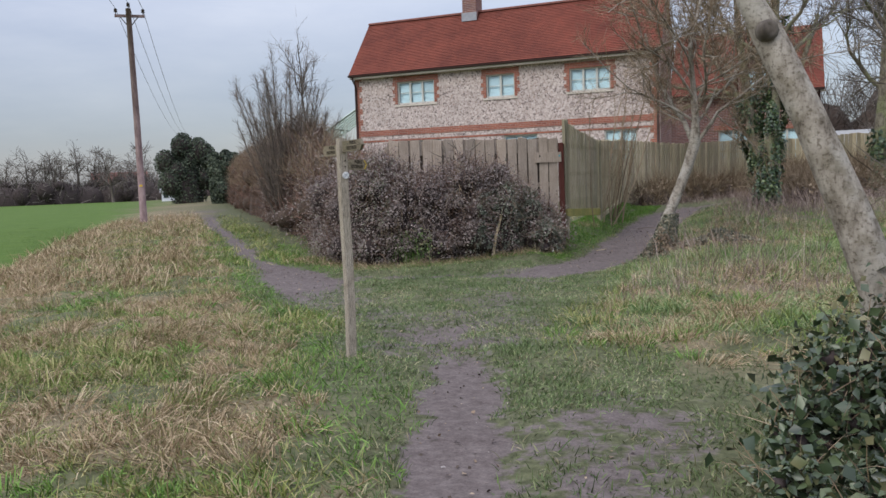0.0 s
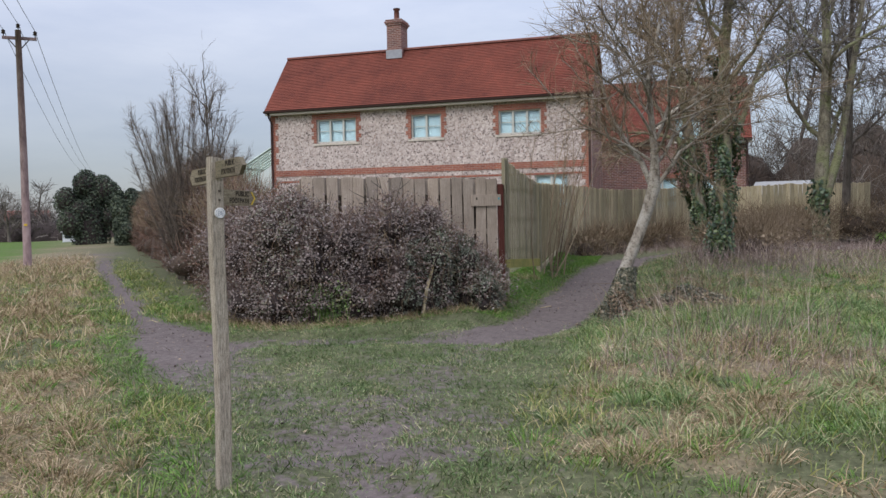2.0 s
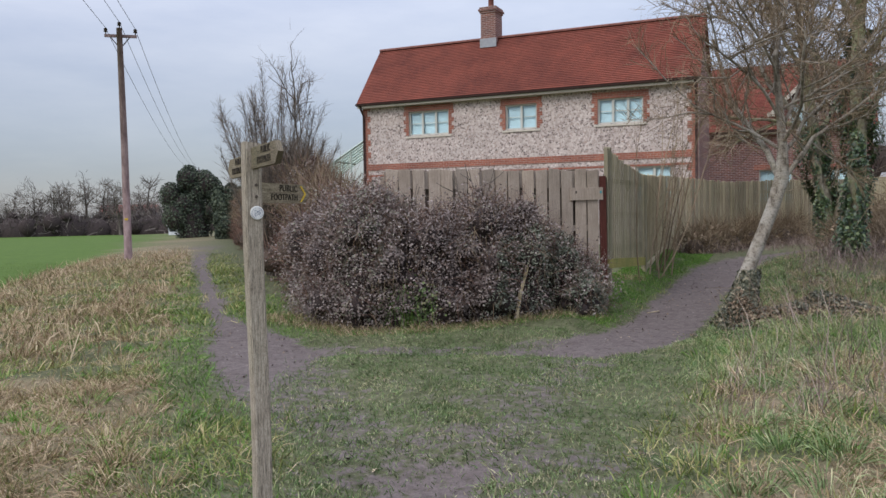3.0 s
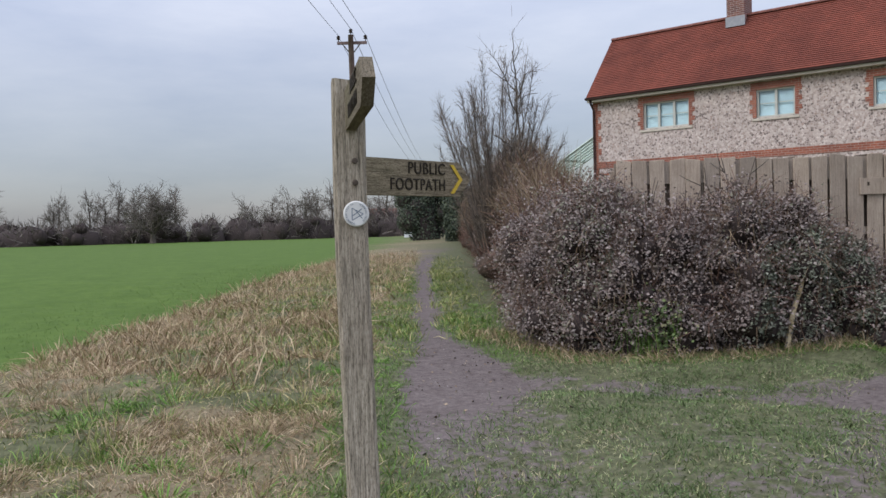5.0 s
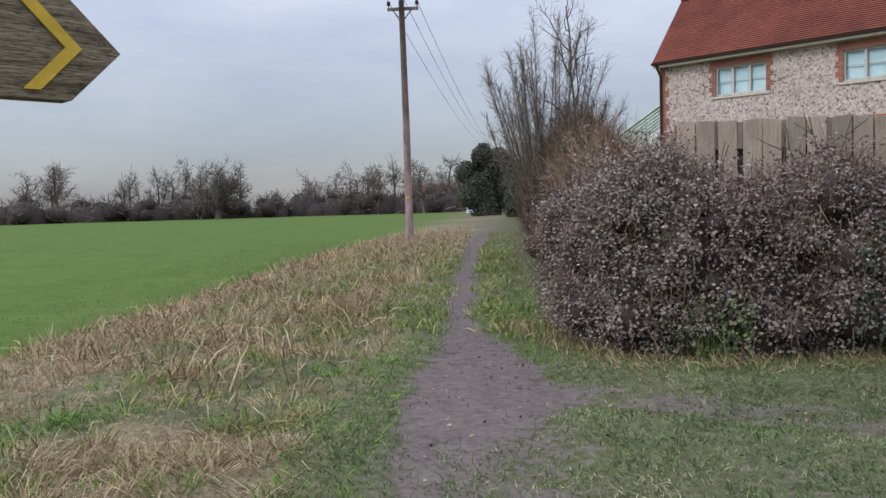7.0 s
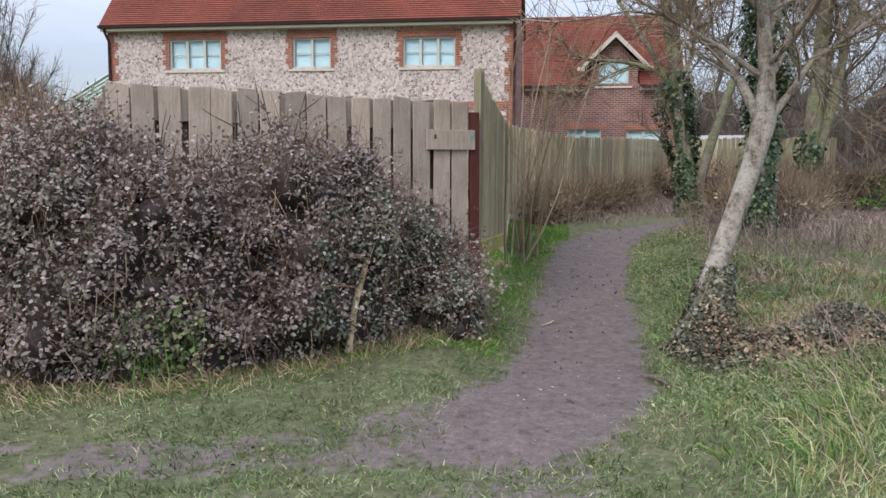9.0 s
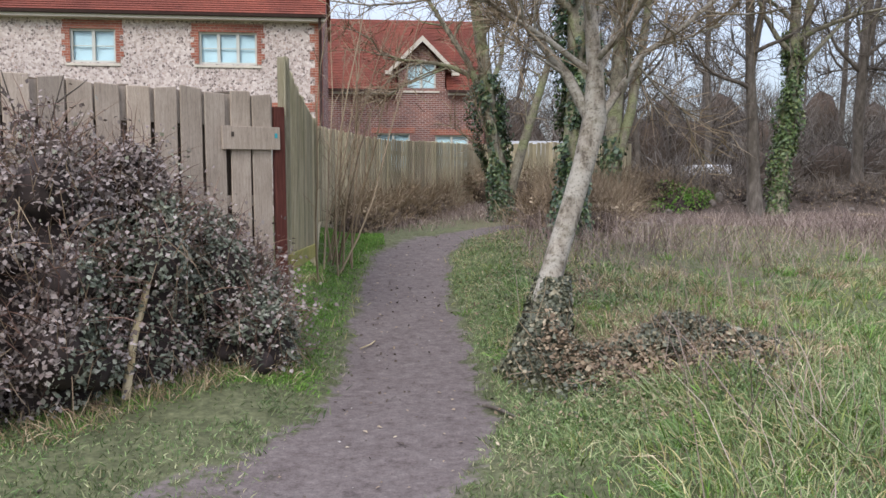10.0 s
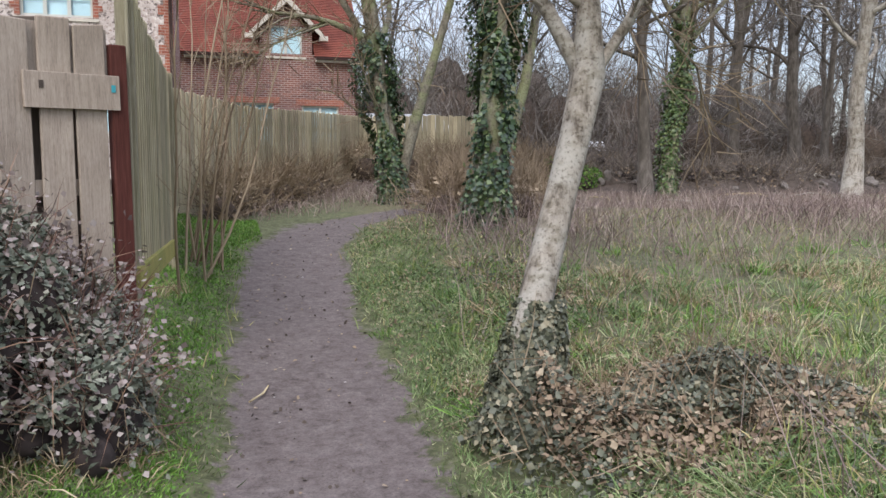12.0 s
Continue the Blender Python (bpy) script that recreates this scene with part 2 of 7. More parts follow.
MAT = {
    "flint": flintwork("flint_wall"),
    "brick": brickwork("red_brick_x", "X"),
    "brick_y": brickwork("red_brick_y", "Y"),
    "quoin": brickwork("orange_brick", "X", (0.36, 0.13, 0.085), (0.26, 0.09, 0.065), (0.40, 0.30, 0.25)),
    "tiles": brickwork("clay_roof_tiles", "X", (0.215, 0.067, 0.047), (0.18, 0.059, 0.042), (0.14, 0.049, 0.037), True),
    "ridge": plain("clay_ridge", (0.17, 0.068, 0.052), 0.85, vary=0.45),
    "cream": plain("cream_paint", (0.54, 0.49, 0.41), 0.55, vary=0.06),
    "frame": plain("pale_window_paint", (0.52, 0.52, 0.47), 0.45, vary=0.05),
    "stone": plain("pale_sill_stone", (0.55, 0.50, 0.42), 0.85, vary=0.15),
    "blind": plain("pale_blind", (0.50, 0.64, 0.70), 0.8, vary=0.1, scale=2.0),
    "dark_room": plain("dark_interior", (0.04, 0.05, 0.06), 0.9),
    "glass": glass_material("window_glass"),
    "gutter": plain("brown_gutter", (0.055, 0.03, 0.026), 0.5, vary=0.2),
    "lead": plain("lead_flashing", (0.30, 0.31, 0.33), 0.6, vary=0.2),
    "green_metal": plain("pale_green_frame", (0.42, 0.50, 0.44), 0.6, vary=0.15),
    "picket": weathered_wood("grey_picket_wood", (0.315, 0.258, 0.213), (0.43, 0.36, 0.297), (0.50, 0.43, 0.355), crack=0.25),
    "panel": weathered_wood("green_grey_fence_wood", (0.25, 0.222, 0.15), (0.395, 0.356, 0.25), (0.49, 0.445, 0.325), green=0.2),
    "lane_board": weathered_wood("tan_lane_boards", (0.30, 0.255, 0.165), (0.47, 0.41, 0.28), (0.58, 0.515, 0.37), green=0.12),
    "gravelboard": weathered_wood("mossy_gravel_board", (0.17, 0.16, 0.05), (0.29, 0.27, 0.09), (0.38, 0.34, 0.14), "Y", green=0.6),
    # picket wood darkened: the shade behind the fence put into the colour
    "picket_back": weathered_wood("shaded_back_boards", (0.11, 0.085, 0.068), (0.17, 0.137, 0.11), (0.23, 0.19, 0.15)),
    "redpost": weathered_wood("dark_red_post", (0.05, 0.016, 0.013), (0.085, 0.028, 0.022), (0.12, 0.045, 0.035)),
    "oak": weathered_wood("weathered_oak", (0.075, 0.066, 0.052), (0.43, 0.38, 0.315), (0.66, 0.60, 0.51), green=0.06, scale=22.0, crack=0.7),
    "oak_arm": weathered_wood("weathered_oak_arm", (0.10, 0.083, 0.058), (0.25, 0.212, 0.152), (0.37, 0.32, 0.235), "X", green=0.12, scale=26.0, crack=0.75),
    # the shadow inside cut letters, given as a dark colour on thin letters
    "letter_shade": plain("cut_letter_shadow", (0.035, 0.028, 0.02), 0.95, vary=0.3, scale=60.0),
    "yellow": plain("yellow_paint", (0.62, 0.42, 0.05), 0.7, vary=0.25, scale=40.0),
    "white_disc": plain("white_plastic", (0.68, 0.68, 0.66), 0.5, vary=0.08, scale=30.0),
    "disc_ink": plain("grey_blue_ink", (0.16, 0.2, 0.26), 0.6),
    "steel": plain("dull_steel", (0.10, 0.08, 0.065), 0.7, 0.6, vary=0.3, scale=60.0),
    "pole": bark("creosoted_pole", (0.13, 0.09, 0.085), (0.22, 0.155, 0.145), (0.30, 0.225, 0.21), 6.0),
    "insulator": plain("dark_porcelain", (0.05, 0.035, 0.03), 0.25, vary=0.2),
    "wire": plain("grey_wire", (0.10, 0.10, 0.11), 0.5, 0.3),
    "bark_pale": bark("pale_lichened_bark", (0.085, 0.068, 0.052), (0.26, 0.228, 0.185), (0.375, 0.338, 0.285), 15.0, (0.33, 0.305, 0.26)),
    "bark_grey": bark("grey_green_bark", (0.10, 0.085, 0.065), (0.19, 0.17, 0.125), (0.29, 0.27, 0.20), 12.0, (0.21, 0.22, 0.12)),
    "bark_brown": bark("brown_bark", (0.055, 0.045, 0.037), (0.10, 0.085, 0.07), (0.16, 0.138, 0.115), 10.0),
    "twig_tan": leafy("tan_twigs", [(0.0, (0.11, 0.075, 0.045)), (0.5, (0.20, 0.145, 0.09)), (1.0, (0.30, 0.23, 0.15))], 0.8),
    "twig_hazel": leafy("hazel_twigs", [(0.0, (0.085, 0.068, 0.056)), (0.5, (0.145, 0.117, 0.096)), (1.0, (0.23, 0.186, 0.146))], 0.8),
    "twig_red": leafy("red_brown_twigs", [(0.0, (0.07, 0.035, 0.028)), (0.5, (0.14, 0.075, 0.055)), (1.0, (0.24, 0.15, 0.10))], 0.8),
    "twig_grey": leafy("grey_twigs", [(0.0, (0.07, 0.058, 0.049)), (0.5, (0.125, 0.106, 0.09)), (1.0, (0.20, 0.174, 0.147))], 0.8),
    "ivy": leafy("ivy_leaves", [(0.0, (0.014, 0.028, 0.012)), (0.45, (0.03, 0.062, 0.022)), (0.8, (0.06, 0.10, 0.032)), (1.0, (0.13, 0.17, 0.06))], 0.4, 0.5),
    # brighter copy of the ivy, its sunlit look put into the leaf colour
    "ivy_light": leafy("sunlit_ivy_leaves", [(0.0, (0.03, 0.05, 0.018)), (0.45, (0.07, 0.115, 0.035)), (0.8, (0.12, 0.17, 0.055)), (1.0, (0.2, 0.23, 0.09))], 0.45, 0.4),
    "bush_leaf": leafy("glossy_bush_leaves", [(0.0, (0.018, 0.03, 0.014)), (0.45, (0.045, 0.07, 0.03)), (0.8, (0.085, 0.115, 0.05)), (1.0, (0.17, 0.16, 0.08))], 0.35, 0.5, 0.3, 3.0),
    "bramble": leafy("bramble_leaves", [(0.0, (0.135, 0.104, 0.093)), (0.3, (0.222, 0.177, 0.16)), (0.6, (0.278, 0.231, 0.21)), (0.85, (0.312, 0.27, 0.244)), (1.0, (0.205, 0.21, 0.148))], 0.7, 0.2, 0.5, 0.8),
    "bramble_green": leafy("green_bramble_leaves", [(0.0, (0.07, 0.082, 0.058)), (0.4, (0.15, 0.168, 0.122)), (0.75, (0.225, 0.236, 0.182)), (1.0, (0.25, 0.24, 0.19))], 0.7, 0.25, 0.4, 1.3),
    "lush": leafy("lush_grass", [(0.0, (0.06, 0.14, 0.018)), (0.5, (0.115, 0.235, 0.036)), (1.0, (0.20, 0.32, 0.07))], 0.6, 0.25, 0.3, 0.9),
    "bank_grass": leafy("bank_grass_blades", [(0.0, (0.068, 0.122, 0.038)), (0.4, (0.138, 0.214, 0.075)), (0.75, (0.228, 0.298, 0.124)), (1.0, (0.44, 0.42, 0.24))], 0.6, 0.25, 0.5, 0.9),
    "mound_leaf": leafy("dull_ivy_leaves", [(0.0, (0.04, 0.044, 0.028)), (0.5, (0.095, 0.102, 0.068)), (0.85, (0.155, 0.158, 0.105)), (1.0, (0.28, 0.245, 0.16))], 0.5, 0.4, 0.3, 2.5),
    "herb": leafy("low_herb_leaves", [(0.0, (0.05, 0.075, 0.03)), (0.45, (0.10, 0.145, 0.055)), (0.8, (0.165, 0.21, 0.085)), (1.0, (0.24, 0.22, 0.13))], 0.65, 0.25, 0.5, 1.6),
    "dead_leaf": leafy("dead_leaves", [(0.0, (0.13, 0.09, 0.06)), (0.5, (0.25, 0.18, 0.118)), (0.9, (0.33, 0.255, 0.17)), (1.0, (0.40, 0.33, 0.23))], 0.8),
    # near-black filling for plants: the shade among inner stems put into the colour
    "core": plain("shaded_twig_mass", (0.045, 0.034, 0.031), 0.95, vary=0.5, scale=9.0),
    # browner filling, with the shade inside hedge and thickets put into its colour
    "core_tan": plain("shaded_tan_twig_mass", (0.075, 0.054, 0.040), 0.95, vary=0.5, scale=9.0),
    "evergreen": leafy("evergreen_foliage", [(0.0, (0.022, 0.03, 0.022)), (0.5, (0.05, 0.066, 0.044)), (1.0, (0.11, 0.13, 0.085))], 0.7, 0.2, 0.4, 0.25),
    "grass": leafy("green_grass", [(0.0, (0.078, 0.115, 0.025)), (0.4, (0.162, 0.212, 0.053)), (0.75, (0.27, 0.295, 0.092)), (1.0, (0.48, 0.40, 0.2))], 0.6, 0.25, 0.6, 0.7),
    "grass_dull": leafy("worn_grass", [(0.0, (0.052, 0.083, 0.03)), (0.45, (0.108, 0.15, 0.057)), (0.8, (0.175, 0.208, 0.092)), (1.0, (0.31, 0.27, 0.17))], 0.7, 0.2, 0.55, 0.9),
    "straw": leafy("dry_straw_grass", [(0.0, (0.16, 0.15, 0.06)), (0.15, (0.17, 0.12, 0.07)), (0.42, (0.33, 0.24, 0.142)), (0.72, (0.465, 0.36, 0.23)), (0.92, (0.58, 0.465, 0.31)), (1.0, (0.22, 0.24, 0.09))], 0.8, 0.2, 0.4, 0.7),
    "dead_stem": leafy("dead_weed_stems", [(0.0, (0.11, 0.077, 0.07)), (0.5, (0.225, 0.167, 0.15)), (1.0, (0.41, 0.33, 0.27))], 0.85, 0.2, 0.4, 0.4),
    "crop": leafy("young_crop", [(0.0, (0.055, 0.10, 0.018)), (0.5, (0.085, 0.145, 0.028)), (1.0, (0.13, 0.19, 0.045))], 0.6, 0.25, 0.2, 0.3),
    "soil": plain("tipped_earth", (0.085, 0.066, 0.054), 0.95, vary=0.45, scale=5.0),
    "rubble": plain("rubble_stone", (0.17, 0.148, 0.13), 0.9, vary=0.35),
    "white_paint": plain("white_paint", (0.75, 0.76, 0.78), 0.35, vary=0.04),
    "slate": plain("grey_sheet_roof", (0.30, 0.30, 0.29), 0.8, vary=0.2),
    "stick": bark("bleached_stick", (0.33, 0.24, 0.12), (0.48, 0.38, 0.22), (0.58, 0.49, 0.32), 12.0),
    "tyre": plain("black_rubber", (0.02, 0.02, 0.02), 0.8),
    "pebble": plain("pale_flint_pebble", (0.30, 0.27, 0.25), 0.7, vary=0.4, scale=30.0),
}

# ---- mesh helpers ----


class Geo:
    """Gathers vertices and faces for one mesh."""

    def __init__(self):
        self.v, self.f, self.n = [], [], 0

    def add(self, verts, faces):
        self.v.append(np.asarray(verts, float).reshape(-1, 3))
        self.f += [tuple(i + self.n for i in f) for f in faces]
        self.n += len(self.v[-1])

    def mesh(self, name, mat, smooth=False):
        me = bpy.data.meshes.new(name)
        v = np.concatenate(self.v) if self.v else np.zeros((0, 3))
        me.from_pydata(v.tolist(), [], self.f)
        me.materials.append(mat)
        if smooth:
            me.polygons.foreach_set("use_smooth", np.ones(len(me.polygons), bool))
        me.update()
        return me


def fast_mesh(name, verts, faces, mat, smooth=False):
    """A mesh from arrays; all faces have the same number of corners."""
    verts, faces = np.ascontiguousarray(verts, np.float32), np.ascontiguousarray(faces, np.int32)
    me = bpy.data.meshes.new(name)
    me.vertices.add(len(verts))
    me.vertices.foreach_set("co", verts.ravel())
    k = faces.shape[1]
    me.loops.add(faces.size)
    me.loops.foreach_set("vertex_index", faces.ravel())
    me.polygons.add(len(faces))
    me.polygons.foreach_set("loop_start", np.arange(0, faces.size, k, dtype=np.int32))
    if smooth:
        me.polygons.foreach_set("use_smooth", np.ones(len(faces), bool))
    me.materials.append(mat)
    me.update(calc_edges=True)
    return me


def thing(name, label, category, at=(0, 0, 0), turn=0.0, group="", kind=""):
    ob = new(name)
    ob.matrix_world = pose(*at, 0, 0, turn)
    return tagged(ob, label, category, group, kind)


def piece(name, me, parent=None, label="", m=None):
    ob = new(name, me)
    if parent is not None:
        ob.parent = parent
    if m is not None:
        ob.matrix_basis = m
    if label:
        ob["label"] = label
    if name in ("leaves", "green_leaves", "dead_leaves", "shoot_mass", "shoot_leaves", "twig_mass", "pale_twig_mass", "stem_mass", "trunk_mass", "ridge_tiles", "glazing_bars", "ivy", "crown"):
        ob["kind"] = "stuff"
    return ob


def box(x0, y0, z0, x1, y1, z1, c=0.0):
    """A box with its upright edges chamfered by c."""
    if not c:
        v = [(x, y, z) for z in (z0, z1) for x, y in ((x0, y0), (x1, y0), (x1, y1), (x0, y1))]
        return v, [(3, 2, 1, 0), (4, 5, 6, 7), (0, 1, 5, 4), (1, 2, 6, 5), (2, 3, 7, 6), (3, 0, 4, 7)]
    ring = [(x0 + c, y0), (x1 - c, y0), (x1, y0 + c), (x1, y1 - c), (x1 - c, y1), (x0 + c, y1), (x0, y1 - c), (x0, y0 + c)]
    mx, my = (x0 + x1) / 2, (y0 + y1) / 2
    v = [(x, y, z0) for x, y in ring] + [(x, y, z1 - c) for x, y in ring]
    v += [(mx + (x - mx) * (1 - c / abs(x1 - x0) * 2), my + (y - my) * (1 - c / max(abs(y1 - y0), 1e-6)), z1) for x, y in ring]
    f = [tuple(range(7, -1, -1)), tuple(range(16, 24))]
    for r in (0, 8):
        f += [(r + i, r + (i + 1) % 8, r + 8 + (i + 1) % 8, r + 8 + i) for i in range(8)]
    return v, f


def box_mesh(name, dims, mat, c=0.0):
    g = Geo()
    g.add(*box(*dims, c))
    return g.mesh(name, mat)


def prism(profile, axis_from, axis_to, axis=0):
    """A closed profile (list of 2D points) swept along one axis."""
    k = len(profile)
    v = []
    for s in (axis_from, axis_to):
        for a, b in profile:
            p = [a, b]
            p.insert(axis, s)
            v.append(p)
    f = [tuple(range(k)), tuple(range(2 * k - 1, k - 1, -1))]
    f += [(i, k + i, k + (i + 1) % k, (i + 1) % k) for i in range(k)]
    return v, f


def tube(points, radii, sides=6, cap=True):
    p = np.asarray(points, float)
    r = np.asarray(radii, float)
    d = np.gradient(p, axis=0)
    d /= np.linalg.norm(d, axis=1)[:, None] + 1e-9
    ref = np.where(np.abs(d[:, 2:3]) > 0.9, np.array([[1.0, 0, 0]]), np.array([[0, 0, 1.0]]))
    ref = np.broadcast_to(ref[0] if np.ptp(np.abs(d[:, 2])) < 0.5 else ref[len(ref) // 2], d.shape)
    a = np.cross(d, ref)
    a /= np.linalg.norm(a, axis=1)[:, None] + 1e-9
    b = np.cross(d, a)
    th = np.arange(sides) / sides * 2 * np.pi
    v = (p[:, None] + r[:, None, None] * (np.cos(th)[None, :, None] * a[:, None] + np.sin(th)[None, :, None] * b[:, None])).reshape(-1, 3)
    f = []
    for i in range(len(p) - 1):
        for k in range(sides):
            k2 = (k + 1) % sides
            f.append((i * sides + k, i * sides + k2, (i + 1) * sides + k2, (i + 1) * sides + k))
    if cap:
        f.append(tuple(range(sides)))
        f.append(tuple((len(p) - 1) * sides + k for k in range(sides - 1, -1, -1)))
    return v, f


def value_noise(x, y, seed=0):
    """Smooth 2D noise from 0 to 1."""
    xi, yi = np.floor(x).astype(np.int64), np.floor(y).astype(np.int64)
    xf, yf = x - xi, y - yi

    def h(a, b):
        n = (a * 374761393 + b * 668265263 + seed * 974634777) & 0xFFFFFFFF
        n = ((n ^ (n >> 13)) * 1274126177) & 0xFFFFFFFF
        return ((n ^ (n >> 16)) & 0xFFFF) / 65535.0
    u, v = xf * xf * (3 - 2 * xf), yf * yf * (3 - 2 * yf)
    return (h(xi, yi) * (1 - u) + h(xi + 1, yi) * u) * (1 - v) + (h(xi, yi + 1) * (1 - u) + h(xi + 1, yi + 1) * u) * v


def fbm(x, y, scale=1.0, octaves=4, seed=0):
    s, a, t = 0.0, 0.5, 0.0
    for o in range(octaves):
        s = s + a * value_noise(x * scale, y * scale, seed + o * 17)
        t += a
        a, scale = a * 0.55, scale * 2.07
    return s / t


def smooth(a, b, x):
    t = np.clip((x - a) / (b - a), 0, 1)
    return t * t * (3 - 2 * t)


def to_line(x, y, pts):
    """Distance to a polyline of (x, y, width) and the width at the nearest place."""
    best, width = np.full(np.shape(x), 1e9), np.zeros(np.shape(x))
    for (ax, ay, aw), (bx, by, bw) in zip(pts[:-1], pts[1:]):
        dx, dy = bx - ax, by - ay
        t = np.clip(((x - ax) * dx + (y - ay) * dy) / (dx * dx + dy * dy), 0, 1)
        d = np.hypot(x - ax - t * dx, y - ay - t * dy)
        near = d < best
        best, width = np.where(near, d, best), np.where(near, aw + t * (bw - aw), width)
    return best, width


# ---- plan of the ground ----
# half widths of the trodden paths
PATH_NEAR = [(0.3, -6, 0.35), (-0.1, -1, 0.33), (-0.75, 1.6, 0.27), (-1.3, 3.25, 0.22), (-1.9, 4.8, 0.27), (-2.45, 6.2, 0.22), (-3.2, 7.2, 0.3)]
PATH_FIELD = [(-3.2, 7.2, 0.3), (-5.2, 8.9, 0.6), (-7.1, 11.0, 0.62), (-8.4, 12.2, 0.36), (-10.1, 13.8, 0.2), (-12.2, 16.1, 0.19), (-19.6, 24.3, 0.22), (-34.8, 42.4, 0.35), (-62, 75, 0.5)]
PATH_LANE = [(-6.6, 11.2, 0.35), (-4.9, 11.5, 0.38), (-3.5, 12.2, 0.62), (-2.95, 13.4, 0.55), (-2.85, 15.0, 0.5), (-2.75, 18.0, 0.5), (-2.5, 20.0, 0.5), (-1.9, 21.4, 0.5), (-0.7, 22.0, 0.4), (2.0, 22.4, 0.35)]
PATH_CUT = [(-3.0, 7.4, 0.4), (-3.2, 9.6, 0.5), (-3.2, 12.0, 0.6)]
U, N0 = np.array([-0.65, 0.76]), np.array([-7.5, 11.4])


def along(x, y):
    """Distance along the field path, and to the left of its line."""
    rx, ry = x - N0[0], y - N0[1]
    return rx * U[0] + ry * U[1], -rx * U[1] + ry * U[0]


def ground_z(x, y):
    x, y = np.asarray(x, float), np.asarray(y, float)
    s, n = along(x, y)
    z = -0.12 * smooth(2, 7, y) + 0.12 * smooth(14, 17, y)
    z = z + 0.26 * smooth(-2.3, -0.6, x) * smooth(6, 12, y) * (1 - 0.7 * smooth(17, 26, y))
    z = z + (0.48 * smooth(15.5, 22.5, y) + 0.15 * smooth(23, 32, y)) * smooth(-5.0, -3.4, x)
    z = z - 0.22 * smooth(2.2, 6.0, n)
    # humps and hollows under the rough grass
    rough = np.maximum(smooth(0.8, 1.6, n) * smooth(6.0, 5.2, n) * smooth(40, 25, s), 0.5 * smooth(-1.9, -1.0, x) * smooth(5.5, 7.5, y) * smooth(20, 17, y))
    z = z + 0.20 * (fbm(x, y, 1.9, 3, 8) - 0.5) * rough
    z = z - 0.30 * smooth(1.0, 4.5, x) * smooth(20, 27, y)
    z = z + 0.30 * smooth(-1.5, -3.5, n) * smooth(11, 18, y) * smooth(-3.4, -4.2, x)
    for pts in (PATH_NEAR, PATH_FIELD, PATH_LANE):
        d, w = to_line(x, y, pts)
        z = z - 0.045 * smooth(w + 0.3, w - 0.05, d)
    near = smooth(60, 20, np.hypot(x + 4, y - 10))
    z = z + near * (0.05 * (fbm(x, y, 0.9, 3, 3) - 0.5) + 0.03 * (fbm(x, y, 5.0, 2, 5) - 0.5))
    return z


def gz(x, y):
    return float(ground_z(np.array([x]), np.array([y]))[0])


def mud_mask(x, y):
    """How far the grass is worn to bare mud, 0 to 1."""
    edge = 0.28 * (fbm(x, y, 2.6, 4, 11) - 0.5)
    m = np.zeros(np.shape(x))
    for pts, strong, soft in ((PATH_NEAR, 1.0, 0.16), (PATH_FIELD, 1.0, 0.2), (PATH_LANE, 1.0, 0.24), (PATH_CUT, 0.5, 0.55)):
        d, w = to_line(x, y, pts)
        k = strong * smooth(w + soft, w - soft, d + edge)
        if pts is PATH_NEAR:
            k = k * (1.0 - 0.5 * smooth(5.2, 6.8, y))
        if pts is PATH_FIELD:
            k = k * (0.45 + 0.55 * smooth(-5.2, -7.2, x))
        if pts is PATH_LANE:
            k = k * (0.56 + 0.44 * smooth(-4.1, -3.2, x)) * (1.0 - 0.45 * smooth(-4.0, -4.8, x) * smooth(0.42, 0.6, fbm(x, y, 3.0, 3, 27)))
        m = np.maximum(m, k)
    # trampled ground beside the first stretch and at the fork
    worn = 0.58 * np.exp(-(((x + 0.8) / 0.65) ** 2 + ((y - 4.2) / 1.5) ** 2)) + 0.56 * np.exp(-(((x + 3.0) / 1.5) ** 2 + ((y - 7.0) / 1.9) ** 2)) + 0.3 * np.exp(-(((x + 4.0) / 2.2) ** 2 + ((y - 10.0) / 1.6) ** 2))
    m = np.maximum(m, np.clip(worn * (0.1 + 1.6 * fbm(x, y, 3.6, 4, 23)), 0, 0.75))
    return m


def dry_mask(x, y):
    """Where dead straw-coloured grass lies over the green, 0 to 1."""
    s, n = along(x, y)
    verge = smooth(0.7, 1.2, n) * smooth(6.2, 5.4, n)
    bank = smooth(-2.2, -1.2, x) * smooth(5.5, 7.5, y)
    patch = fbm(x, y, 0.8, 4, 31)
    clump = fbm(x, y, 1.4, 4, 33)
    # from the path outwards: mixed, greener, then a straw band against the field
    band = 0.03 + 0.80 * smooth(0.47, 0.55, clump) + 0.45 * smooth(3.9, 4.7, n) - 0.25 * smooth(2.4, 2.9, n) * smooth(3.9, 3.3, n) + 0.5 * smooth(12, 24, s)
    far_band = smooth(16.5, 19.0, y) * smooth(-1.6, -0.6, x)
    return np.clip(verge * band + bank * smooth(0.44, 0.55, patch) * (0.95 - 0.75 * smooth(9.0, 11.5, y)) + far_band * 0.2, 0, 1)


def field_mask(x, y):
    s, n = along(x, y)
    return smooth(5.5, 5.8, n + 0.02 * s - 0.1 + 0.25 * (fbm(x, y, 1.2, 3, 41) - 0.5)) * smooth(130, 120, s)

